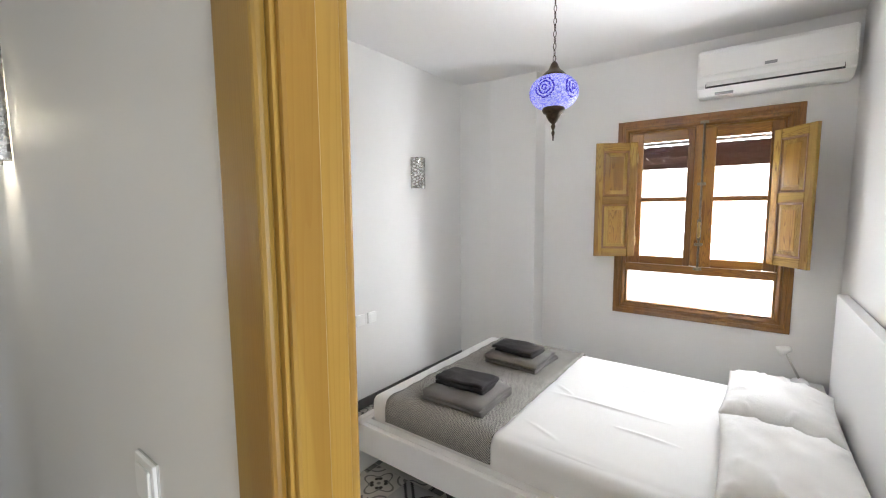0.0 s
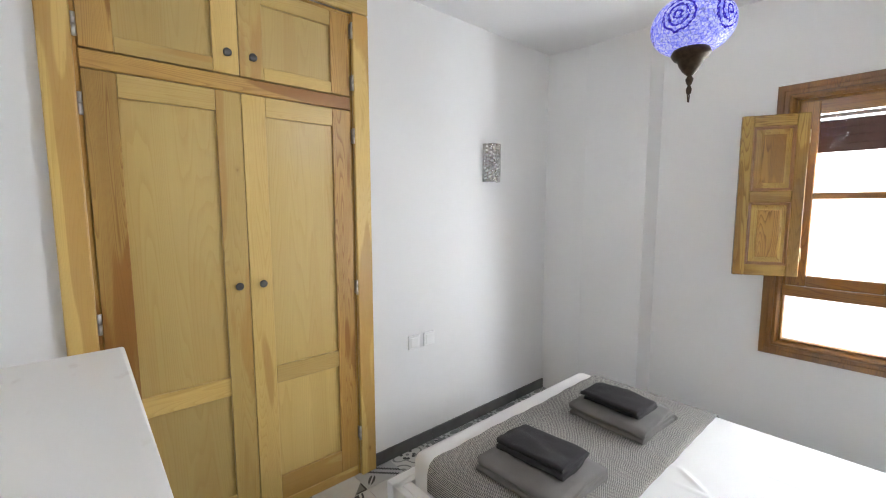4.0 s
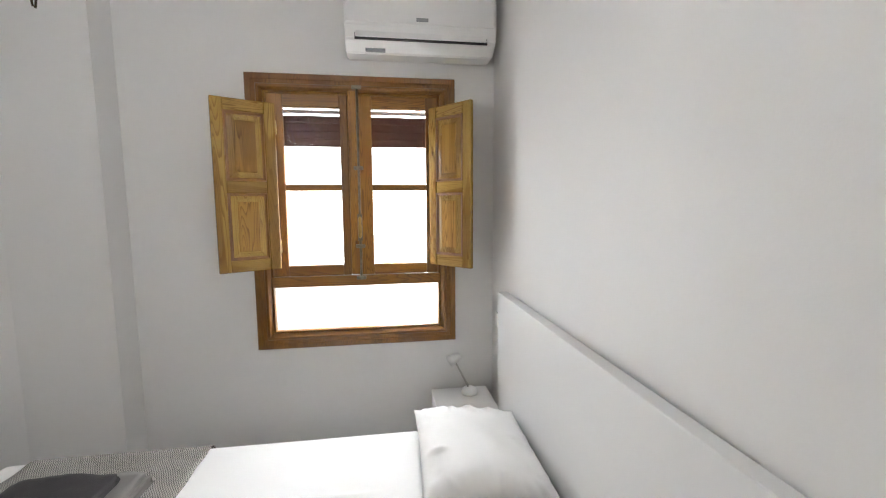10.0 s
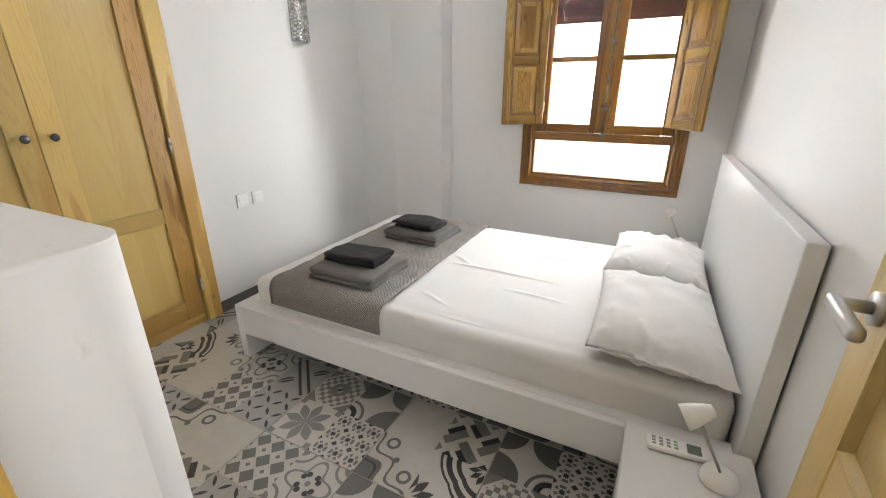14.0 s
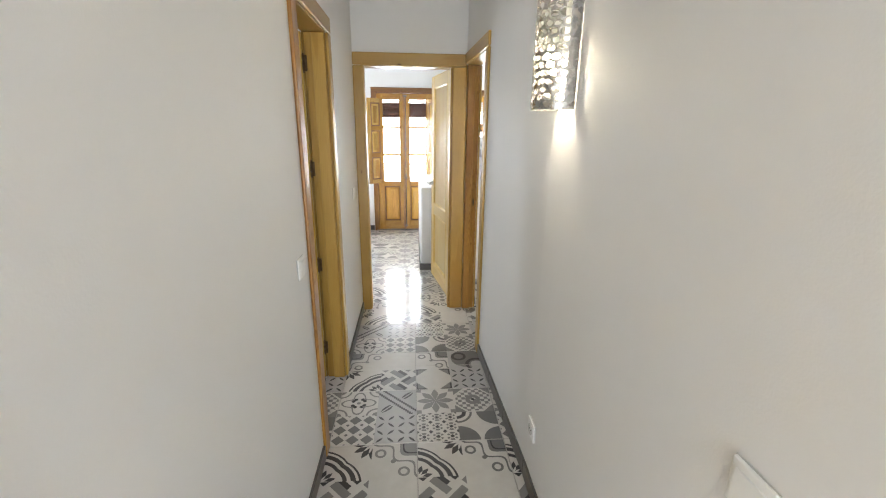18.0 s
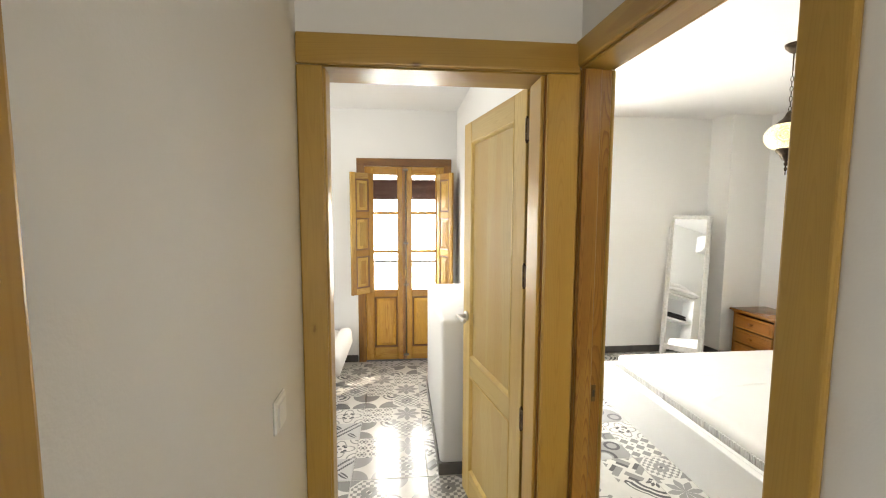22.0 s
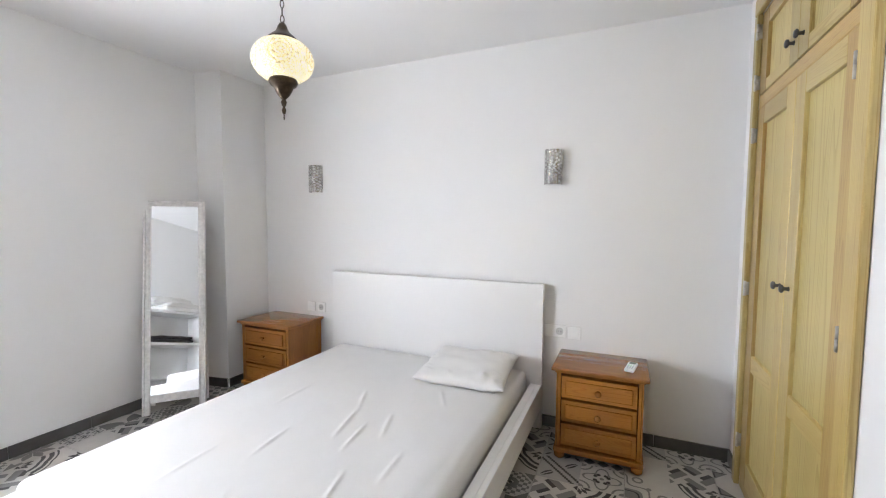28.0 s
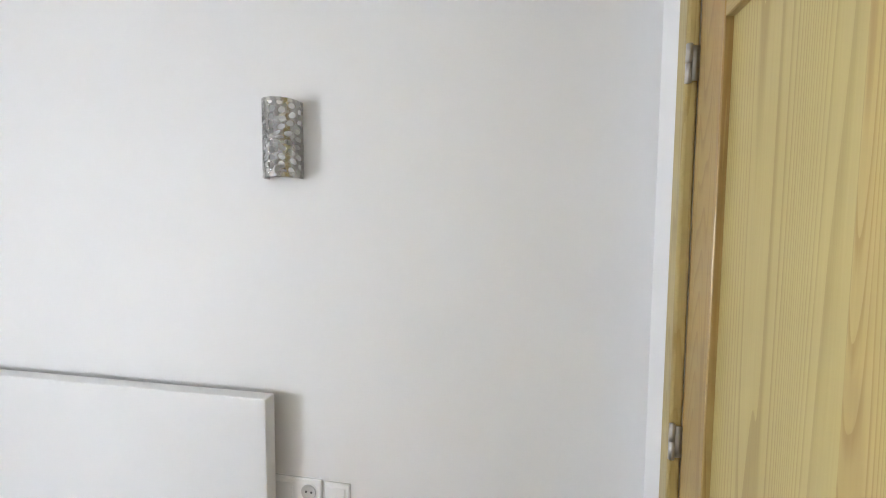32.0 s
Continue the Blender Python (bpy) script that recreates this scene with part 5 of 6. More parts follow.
def folded_towel(w, d, h, layers, seed):
    """A towel folded over and over: one strip zigzagging up in rounded folds, its layered edge showing at both ends."""
    pitch = h / layers
    path = []
    for k in range(layers):
        s = 1 if k % 2 == 0 else -1
        z = pitch * (k + 0.5)
        inset = 0.009 * math.sin(seed + k * 2.1)
        for i in range(13):
            q = -1 + 2 * i / 12
            path.append((s * q * (w / 2 - pitch / 2 + inset), z))
        if k < layers - 1:
            for j in range(1, 5):
                a = math.pi * j / 5
                path.append((s * (w / 2 - pitch / 2 + inset + pitch / 2 * math.sin(a)), z + pitch / 2 - pitch / 2 * math.cos(a)))
    bm = bmesh.new()
    rows = []
    steps = 14
    t = pitch * 0.33
    for j in range(steps + 1):
        y = -d / 2 + d * j / steps
        loop_a, loop_b = [], []
        for i, (x, z) in enumerate(path):
            x0, z0 = path[max(0, i - 1)]
            x1, z1 = path[min(len(path) - 1, i + 1)]
            tx, tz = x1 - x0, z1 - z0
            ln = math.hypot(tx, tz) or 1.0
            nx, nz = -tz / ln, tx / ln
            dome = (z / h) * h * (0.10 * abs(2 * x / w) ** 5 + 0.05 * abs(2 * y / d) ** 5)
            sag = 0.009 * (z / h) * noise.noise(Vector((x * 11 + seed, y * 11, 1.0))) + 0.0045 * noise.noise(Vector((x * 30 + seed, y * 30, z * 30))) - dome
            dy = 0.020 * noise.noise(Vector((x * 7, seed + j, z * 45))) * (1 if j in (0, steps) else 0.2)
            drop = -0.16 * pitch * (abs(2 * y / d) ** 6) * (z / h)
            loop_a.append(bm.verts.new((x + nx * t, y + dy, max(0.0, z + nz * t + sag + drop))))
            loop_b.append(bm.verts.new((x - nx * t, y + dy, max(0.0, z - nz * t + sag + drop))))
        rows.append(loop_a + loop_b[::-1])
    m = len(rows[0])
    for j in range(steps):
        for i in range(m):
            bm.faces.new((rows[j][i], rows[j][(i + 1) % m], rows[j + 1][(i + 1) % m], rows[j + 1][i])).smooth = True
    half = len(path)
    for row in (rows[0], rows[-1]):
        for i in range(half - 1):
            bm.faces.new((row[i], row[i + 1], row[m - 2 - i], row[m - 1 - i]))
    return bm


def bed(label, m, w, length, hb_w, creases, hb_off=0.0):
    """White lacquered bed: local x across, y from the headboard (0) to the foot (length)."""
    b = thing("bed", label, "bed", m)
    h = 0.306
    part("headboard", box(-hb_w / 2 + hb_off, hb_w / 2 + hb_off, -0.048, 0.0, 0.0, 0.986, 0.004, 2), WHITE, b)
    part("footboard", box(-w / 2, w / 2, length - 0.045, length, 0.0, h, 0.003), WHITE, b)
    part("footboard_cap", box(-w / 2, w / 2, length - 0.075, length - 0.0455, h - 0.02, h, 0.002), WHITE, b)
    for s in (-1, 1):
        o = s * w / 2
        part("side_rail", box(o, o - s * 0.03, 0.001, length - 0.0455, 0.145, h, 0.003), WHITE, b)
        part("rail_cap", box(o - s * 0.0305, o - s * 0.075, 0.001, length - 0.0755, h - 0.02, h, 0.002), WHITE, b)
    part("slat_base", box(-w / 2 + 0.031, w / 2 - 0.031, 0.001, length - 0.046, 0.19, 0.225), WHITE, b)
    part("mid_leg", box(-0.03, 0.03, length * 0.5 - 0.03, length * 0.5 + 0.03, 0.0, 0.19), GREYP, b)
    return b


# ---- bedroom ----
BEDM = Matrix.Translation((2.083, -4.192, 0))
bed("white lacquered double bed frame against the wall", BEDM, 1.486, 2.15, 1.70, [], 0.107)
MX0, MX1, MY0, MY1, MZ = 1.415, 2.752, -4.185, -2.12, 0.445
mt = thing("mattress", "mattress under a smooth white fitted sheet", "mattress", pose(0, 0, 0))
part("core", soft_slab(MX0, MX1, MY0, MY1, 0.226, MZ, 0.05, 0, 0), SHEET, mt, "", True)
part("fitted_sheet", crease_sheet(MX0 + 0.046, MX1 - 0.046, MY0 + 0.046, MY1 - 0.046, MZ + 0.003,
     [(2.03, -3.22, 93, 0.75, 0.011), (1.84, -3.45, 92, 0.36, 0.009), (1.49, -3.26, 93, 0.40, 0.010), (2.10, -2.98, 60, 0.22, 0.009), (2.35, -3.35, 95, 0.6, 0.006), (1.62, -3.05, 70, 0.3, 0.005)], 200), SHEET, mt)


def runner(x0, x1, y0, y1, z, drop, n=24, ruffle=0.008, thick=0.004):
    """A throw laid across the bed, hanging down on both sides."""
    bm = bmesh.new()
    prof = [(x0 - 0.006, z - drop), (x0 - 0.006, z - 0.05), (x0 + 0.006, z - 0.014), (x0 + 0.03, z + 0.002)]
    prof += [(x0 + 0.03 + (x1 - x0 - 0.06) * i / 40, z + 0.003 + 0.0025 * math.sin(i * 1.3)) for i in range(1, 40)]
    prof += [(x1 - 0.03, z + 0.002), (x1 - 0.006, z - 0.014), (x1 + 0.006, z - 0.05), (x1 + 0.006, z - drop)]
    rows = []
    for k in range(n + 1):
        y = y0 + (y1 - y0) * k / n
        rows.append([bm.verts.new((x + (0.004 * math.sin(y * 9 + x) if 4 < i < len(prof) - 4 else 0), y + ruffle * noise.noise(Vector((x * 3, 0, 1))) * (k in (0, n)), zz)) for i, (x, zz) in enumerate(prof)])
    faces = []
    for k in range(n):
        for i in range(len(prof) - 1):
            f = bm.faces.new((rows[k][i], rows[k + 1][i], rows[k + 1][i + 1], rows[k][i + 1]))
            f.smooth = True
            faces.append(f)
    bmesh.ops.recalc_face_normals(bm, faces=bm.faces[:])
    if sum(f.normal.z for f in bm.faces) < 0:
        bmesh.ops.reverse_faces(bm, faces=bm.faces[:])
    bmesh.ops.solidify(bm, geom=bm.faces[:], thickness=-thick)
    return bm


thr = thing("bed_throw", "grey herringbone throw across the foot of the bed", "throw", pose(0, 0, 0))
part("cloth", runner(MX0, MX1, -2.89, -2.24, MZ + 0.008, 0.125), THROW, thr)
part("border", runner(MX0 - 0.001, MX1 + 0.001, -2.893, -2.845, MZ + 0.0095, 0.127, 2, 0.0, 0.002), BORDER, thr, "bold zigzag border")
for cx, cy, rot, w, d in ((1.68, -2.595, 1.0, 0.325, 0.36), (2.335, -2.59, -2.0, 0.325, 0.36)):
    solo("bath_towel", folded_towel(w, d, 0.066, 3, cx), TOWEL_G, "folded grey bath towel lying on the throw", "towel", pose(cx, cy, MZ + 0.016, 0, 0, rot), "towels on the bed")
for cx, cy, rot in ((1.70, -2.575, 4.0), (2.33, -2.57, -2.0)):
    solo("hand_towel", folded_towel(0.20, 0.285, 0.050, 2, cx * 2), TOWEL_D, "folded charcoal hand towel on a grey bath towel", "towel", pose(cx, cy, MZ + 0.078, 0, 0, rot), "towels on the bed")
for cx, cy, rz, sd, pw in ((1.765, -3.945, 182, 1.0, 0.71), (2.44, -3.94, -2, 4.0, 0.64)):
    solo("pillow", pillow(pw, 0.455, 0.155, sd, flange=0.07), PILLOW, "plump white pillow lying at the headboard", "pillow", pose(cx, cy, MZ + 0.058, 5 if rz < 90 else -5, 0, rz), "pillows on the bed", True)


def bedside_table(label, m):
    """Small white lacquered bedside table with one drawer."""
    t = thing("bedside_table", label, "nightstand", m, "white bedside tables")
    part("top", box(-0.17, 0.17, -0.165, 0.165, 0.335, 0.355, 0.003), WHITE, t)
    part("side_panel", box(-0.168, -0.15, -0.16, 0.16, 0, 0.334, 0.002), WHITE, t)
    part("side_panel", box(0.15, 0.168, -0.16, 0.16, 0, 0.334, 0.002), WHITE, t)
    part("back_panel", box(-0.149, 0.149, -0.16, -0.148, 0, 0.334), WHITE, t)
    part("drawer", box(-0.147, 0.147, 0.142, 0.162, 0.19, 0.33, 0.003), WHITE, t)
    part("shelf", box(-0.149, 0.149, -0.147, 0.15, 0.05, 0.068), WHITE, t)
    return t


bedside_table("low white lacquered bedside table by the door", pose(1.145, -4.055, 0))
bedside_table("low white lacquered bedside table under the window", pose(3.15, -4.035, 0))


def desk_lamp(label, m):
    """Small white reading lamp: round foot, twin rods, bell head."""
    l = thing("reading_lamp", label, "lamp", m, "reading lamps")
    mat = PLASTIC
    bm = bmesh.new()
    lathe(bm, [(0.045, 0), (0.047, 0.008), (0.040, 0.028), (0.022, 0.040), (0.0001, 0.042)], 24)
    part("foot", bm, mat, l, "", True)
    bm = bmesh.new()
    rod(bm, (-0.008, 0, 0.03), (-0.022, 0.072, 0.178), 0.0035, 8)
    rod(bm, (0.012, 0, 0.03), (-0.002, 0.077, 0.178), 0.0035, 8)
    part("arm", bm, STEEL, l, "thin chrome twin arm", True)
    bm = bmesh.new()
    lathe(bm, [(0.0001, 0.06), (0.018, 0.056), (0.028, 0.03), (0.036, 0.0), (0.040, -0.03), (0.036, -0.03), (0.03, 0.0), (0.0001, 0.04)], 22)
    bmesh.ops.transform(bm, matrix=pose(-0.012, 0.094, 0.200, 62, 0, 10) @ Matrix.Scale(0.82, 4), verts=bm.verts[:])
    part("shade", bm, mat, l, "white bell shade", True)
    return l


desk_lamp("small white reading lamp with a bell shade on the bedside table", pose(1.185, -4.125, 0.355, 0, 0, 5))
desk_lamp("small white reading lamp by the window", pose(3.235, -4.08, 0.355, 0, 0, -20))


def remote(label, m):
    r = thing("remote_control", label, "remote control", m, "air conditioner remotes")
    part("body", box(-0.026, 0.026, -0.075, 0.075, 0, 0.018, 0.006, 2), PLASTIC, r)
    part("display", box(-0.018, 0.018, 0.028, 0.064, 0.018, 0.0188), LCD, r, "grey liquid crystal display")
    for i in range(3):
        for k in range(4):
            mat = GREENKEY if (i, k) in ((0, 3), (1, 3)) else GREYP
            part("key", box(-0.017 + i * 0.0125, -0.0085 + i * 0.0125, -0.062 + k * 0.019, -0.052 + k * 0.019, 0.018, 0.0195, 0.001), mat, r)
    return r


remote("white air conditioner remote lying on the bedside table", pose(1.250, -4.025, 0.355, 0, 0, -176))
remote("white air conditioner remote lying on the wooden nightstand", pose(3.08, -0.275, 0.56, 0, 0, -100))


def air_conditioner(label, m):
    """Wall split unit; local x along the wall, y out of the wall, origin at its bottom back edge."""
    a = thing("air_conditioner", label, "air conditioner", m, "air conditioners")
    w, h, d = 0.385, 0.285, 0.205
    pts = [(0.0, 0.0), (d * 0.55, 0.0), (d * 0.90, 0.045), (d, 0.11), (d * 0.97, h - 0.03), (d * 0.86, h), (0.0, h)]
    bm = bmesh.new()
    lo = [bm.verts.new((-w, y, z)) for y, z in pts]
    hi = [bm.verts.new((w, y, z)) for y, z in pts]
    bm.faces.new(lo)
    bm.faces.new(hi[::-1])
    for i in range(len(pts)):
        j = (i + 1) % len(pts)
        bm.faces.new((lo[i], hi[i], hi[j], lo[j]))
    bmesh.ops.bevel(bm, geom=bm.edges[:], offset=0.008, segments=3, affect="EDGES")
    part("body", bm, PLASTIC, a)
    part("front_panel", box(-w + 0.012, w - 0.012, d * 0.985, d + 0.006, 0.115, h - 0.03, 0.004, 2), PLASTIC, a)
    slope = pose(0, d * 0.93, 0.066, 17.5)
    # flat dark strip, colouring in the shade of the outlet gap
    bm = add_box(bmesh.new(), -w + 0.05, w - 0.05, -0.004, 0.0035, -0.029, 0.029)
    bmesh.ops.transform(bm, matrix=slope, verts=bm.verts[:])
    part("outlet", bm, SLOT, a, "dark air outlet slot")
    bm = add_box(bmesh.new(), -w + 0.053, w - 0.053, 0.0036, 0.0085, -0.021, 0.0265, 0.002)
    bmesh.ops.transform(bm, matrix=slope, verts=bm.verts[:])
    part("flap", bm, PLASTIC, a, "white air outlet flap")
    part("grille", box(w - 0.20, w - 0.10, d * 0.60, d * 0.72, 0.004, 0.016), GREYP, a)
    part("badge", box(-0.03, 0.03, d + 0.0065, d + 0.0075, 0.128, 0.146), GREYP, a, "small grey badge")
    return a


air_conditioner("white wall air conditioner above the bedroom window", Matrix.Translation((B1["e"], -3.825, 2.215)) @ pose(0, 0, 0, 0, 0, 90))
air_conditioner("white wall air conditioner above the door", Matrix.Translation((B2["w"] + 0.02, 0.22, 2.20)) @ pose(0, 0, 0, 0, 0, -90))


# ---- lamps ----
def mosaic_lamp(label, m, material, chain, glow_watts, color, radius=0.122, tall=0.088):
    """Hanging mosaic lamp, origin at its lowest tip; chain: height of the canopy above the tip."""
    l = thing("pendant_lamp", label, "pendant lamp", m, "mosaic pendant lamps")
    bm = bmesh.new()
    prof = []
    for i in range(15):
        a = math.pi * (0.18 + 0.64 * i / 14)
        prof.append((radius * math.sin(a) ** 0.85, 0.215 - tall * math.cos(a)))
    lathe(bm, prof, 40, uvs=True)
    part("globe", bm, material, l, "lit mosaic glass globe", True)
    bm = bmesh.new()
    lathe(bm, [(0.0001, 0.0), (0.006, 0.004), (0.009, 0.018), (0.004, 0.03), (0.008, 0.036), (0.012, 0.05), (0.007, 0.06), (0.022, 0.075), (0.034, 0.095), (0.038, 0.108), (0.050, 0.115), (0.058, 0.128), (0.052, 0.145), (0.0001, 0.147)], 28)
    part("finial", bm, BRONZE, l, "dark bronze lower finial", True)
    bm = bmesh.new()
    for s in (-1, 1):
        rod(bm, (s * 0.008, 0, 0.002), (s * 0.003, 0, -0.022), 0.0022, 6)
    part("tassel", bm, BRONZE, l)
    bm = bmesh.new()
    lathe(bm, [(0.0001, 0.270), (0.048, 0.272), (0.062, 0.284), (0.066, 0.294), (0.060, 0.300), (0.048, 0.312), (0.030, 0.326), (0.022, 0.340), (0.018, 0.352), (0.012, 0.362), (0.004, 0.37), (0.0001, 0.372)], 28)
    part("cap", bm, BRONZE, l, "dark bronze cap", True)
    n = int((chain - 0.50) / 0.030)
    for k in range(n):
        z = 0.380 + k * 0.030
        bm = ringtube(bmesh.new(), (0, 0, z), 0.007, 0.016, 0.0022, "y" if k % 2 else "x", 14, 5)
        part("chain_link", bm, BRONZE, l)
    top = 0.380 + n * 0.030 - 0.012
    part("rod", rod(bmesh.new(), (0, 0, top), (0, 0, chain - 0.03), 0.004, 8), BRONZE, l)
    bm = bmesh.new()
    lathe(bm, [(0.006, chain - 0.055), (0.018, chain - 0.05), (0.046, chain - 0.02), (0.050, chain)], 24)
    part("canopy", bm, BRONZE, l, "dark bronze ceiling rose", True)
    data = bpy.data.lights.new("bulb", "POINT")
    data.energy, data.color, data.shadow_soft_size = glow_watts, color, radius + 0.012
    bulb = new("bulb", data)
    bulb.parent = l
    bulb.location = (0, 0, 0.215)
    return l


mosaic_lamp("hanging blue mosaic glass lamp on a bronze chain", pose(1.942, -2.944, 1.845), BLUEGLASS, B1["h"] - 1.845, 44.0, (1.0, 0.98, 0.96))
mosaic_lamp("hanging pale yellow glass lamp on a bronze chain", pose(1.835, 1.083, 1.835, 0, 0, 40), AMBERGLASS, B2["h"] - 1.835, 15.0, (1.0, 0.95, 0.82))
mosaic_lamp("hanging green and white mosaic glass lamp", pose(-1.55, 1.95, 2.065), GREENGLASS, LIV["h"] - 2.065, 0.5, (0.9, 1.0, 0.8), 0.112, 0.070)
mosaic_lamp("hanging orange and white mosaic glass lamp", pose(-1.735, 2.08, 1.885), ORANGEGLASS, LIV["h"] - 1.885, 0.5, (1.0, 0.9, 0.7), 0.112, 0.070)


def sconce(label, m, half_w, depth, height, seed, lit, cols, rows):
    """Pierced metal wall light: a curved shell with leaf-shaped holes, open above and below; local x along the wall, y out."""
    s = thing("wall_light", label, "wall light", m, "pierced metal wall lights")
    nu, nv = (cols * 9, rows * 9) if lit else (84, 108)
    rnd = random.Random(seed)
    wide = half_w * 2.35
    holes = []                        # centre in u and v, half axes in metres, tilt
    if lit:
        for i in range(cols):
            for k in range(rows):
                cu = (i + 0.5 + 0.5 * (k % 2) * (1 if i < cols - 1 else 0) + rnd.uniform(-0.12, 0.12)) / cols
                cv = (k + 0.5 + rnd.uniform(-0.12, 0.12)) / rows
                holes.append((cu, cv, rnd.uniform(0.24, 0.50) * wide / cols, rnd.uniform(0.28, 0.44) * height / rows, rnd.uniform(-0.9, 0.9)))
    else:
        # a large flower: rings of petals round the middle, spreading to the edges
        for ring, (r, count, long, thick) in enumerate(((0.017, 8, 0.0085, 0.0038), (0.037, 10, 0.0088, 0.0058), (0.058, 16, 0.0085, 0.0062), (0.080, 22, 0.009, 0.0062), (0.102, 28, 0.0085, 0.006), (0.123, 34, 0.008, 0.006))):
            for k in range(count):
                a = 2 * math.pi * (k + 0.5 * (ring % 2)) / count + rnd.uniform(-0.04, 0.04)
                holes.append((0.5 + r * math.cos(a) / wide, 0.5 + r * math.sin(a) / height, long, thick, a))

    def at(u, v):
        a = math.pi * u
        return (-half_w * math.cos(a), 0.002 + depth * math.sin(a) ** 0.8, v * height)

    bm = bmesh.new()
    verts = [[bm.verts.new(at(i / nu, k / nv)) for k in range(nv + 1)] for i in range(nu + 1)]
    for i in range(nu):
        for k in range(nv):
            cu, cv = (i + 0.5) / nu, (k + 0.5) / nv
            if 0.07 < cv < 0.95 and (0.08 if lit else 0.02) < cu < 0.98:
                gone = False
                for hu, hv, a, b, t in holes:
                    du, dv = (cu - hu) * wide, (cv - hv) * height
                    x, y = du * math.cos(t) + dv * math.sin(t), -du * math.sin(t) + dv * math.cos(t)
                    if (x / a) ** 2 + (y / b) ** 2 < 1.0:
                        gone = True
                        break
                if gone:
                    continue
            bm.faces.new((verts[i][k], verts[i + 1][k], verts[i + 1][k + 1], verts[i][k + 1])).smooth = True
    bmesh.ops.delete(bm, geom=[v for v in bm.verts if not v.link_faces], context="VERTS")
    for _ in range(3):
        bmesh.ops.smooth_vert(bm, verts=[v for v in bm.verts if v.is_boundary and 0.06 * height < v.co.z < 0.94 * height and v.co.y > depth * 0.2], factor=0.5, use_axis_x=True, use_axis_y=True, use_axis_z=True)
    bmesh.ops.recalc_face_normals(bm, faces=bm.faces[:])
    bmesh.ops.solidify(bm, geom=bm.faces[:], thickness=0.0022)
    part("shade", bm, SILVER, s, "pierced hammered metal shade")
    part("back_plate", box(-half_w * 0.55, half_w * 0.55, 0.0, 0.012, height * 0.2, height * 0.8, 0.003), PLASTIC, s)
    part("bracket", box(-0.012, 0.012, 0.012, depth * 0.62, height * 0.46, height * 0.54, 0.002), SILVER, s)
    bm = bmesh.new()
    lathe(bm, [(0.012, height * 0.30), (0.014, height * 0.36), (0.022, height * 0.44), (0.022, height * 0.50), (0.012, height * 0.54), (0.0001, height * 0.55)], 14, 0, depth * 0.5)
    part("bulb", bm, BULB if lit else PLASTIC, s, "warm glowing bulb" if lit else "unlit white bulb", True)
    if lit:
        data = bpy.data.lights.new("bulb_light", "POINT")
        data.energy, data.color, data.shadow_soft_size = 7.5, (1.0, 0.90, 0.70), 0.03
        b = new("bulb_light", data)
        b.parent = s
        b.location = (0, depth * 0.5, height * 0.34)
    return s


sconce("lit pierced silver wall light in the corridor", Matrix.Translation((CE, -2.022, 1.625)) @ pose(0, 0, 0, 0, 0, 90), 0.078, 0.118, 0.36, 3, True, 9, 15)
sconce("unlit pierced silver wall light by the wardrobe", Matrix.Translation((2.535, B1["n"], 1.645)) @ pose(0, 0, 0, 0, 0, 180), 0.068, 0.075, 0.25, 5, False, 7, 12)
sconce("unlit pierced silver wall light above the bed", Matrix.Translation((B2["e"], 0.228, 1.645)) @ pose(0, 0, 0, 0, 0, 90), 0.057, 0.078, 0.225, 8, False, 8, 11)
sconce("unlit pierced silver wall light above the bed", Matrix.Translation((B2["e"], 2.20, 1.640)) @ pose(0, 0, 0, 0, 0, 90), 0.057, 0.078, 0.225, 9, False, 8, 11)


# ---- switches and sockets ----
GREYL = plain("pale_grey_plastic", (0.55, 0.55, 0.54), 0.4, vary=0.03, bumpy=0.0)


def switch(label, m, kind="switch", wide=1):
    """A flush plate with a rocker or socket; local x along the wall, y out."""
    s = thing("wall_" + kind, label, kind, m, "switches and sockets")
    w = 0.041 * wide
    part("plate", box(-w, w, 0, 0.009, -0.041, 0.041, 0.003, 2), PLASTIC, s)
    part("backing", box(-w - 0.0012, w + 0.0012, 0, 0.0035, -0.0422, 0.0422, 0.001), GREYL, s)
    if kind == "switch":
        part("rocker", box(-w + 0.012, w - 0.012, 0.009, 0.013, -0.029, 0.029, 0.002), PLASTIC, s)
    else:
        ox = -0.041 if wide > 1 else 0.0
        bm = bmesh.new()
        lathe(bm, [(0.0245, 0.0), (0.0245, 0.0032), (0.022, 0.0032), (0.0205, 0.0006), (0.0001, 0.0005)], 28)
        bmesh.ops.transform(bm, matrix=Matrix.Translation((ox, 0.0092, 0)) @ pose(0, 0, 0, -90), verts=bm.verts[:])
        k = part("socket_well", bm, GREYL, s, "round pale grey socket well", True)
        for dx in (-0.009, 0.009):
            bm = bmesh.new()
            rod(bm, (ox + dx, 0.0097, 0), (ox + dx, 0.0106, 0), 0.0036, 10)
            part("hole", bm, SLOT, k)
        if wide > 1:
            part("rocker", box(0.012, w - 0.012, 0.009, 0.013, -0.029, 0.029, 0.002), PLASTIC, s)
    return s


def on_wall(x, y, z, facing):
    return Matrix.Translation((x, y, z)) @ pose(0, 0, 0, 0, 0, {"+x": -90, "-x": 90, "+y": 0, "-y": 180}[facing])


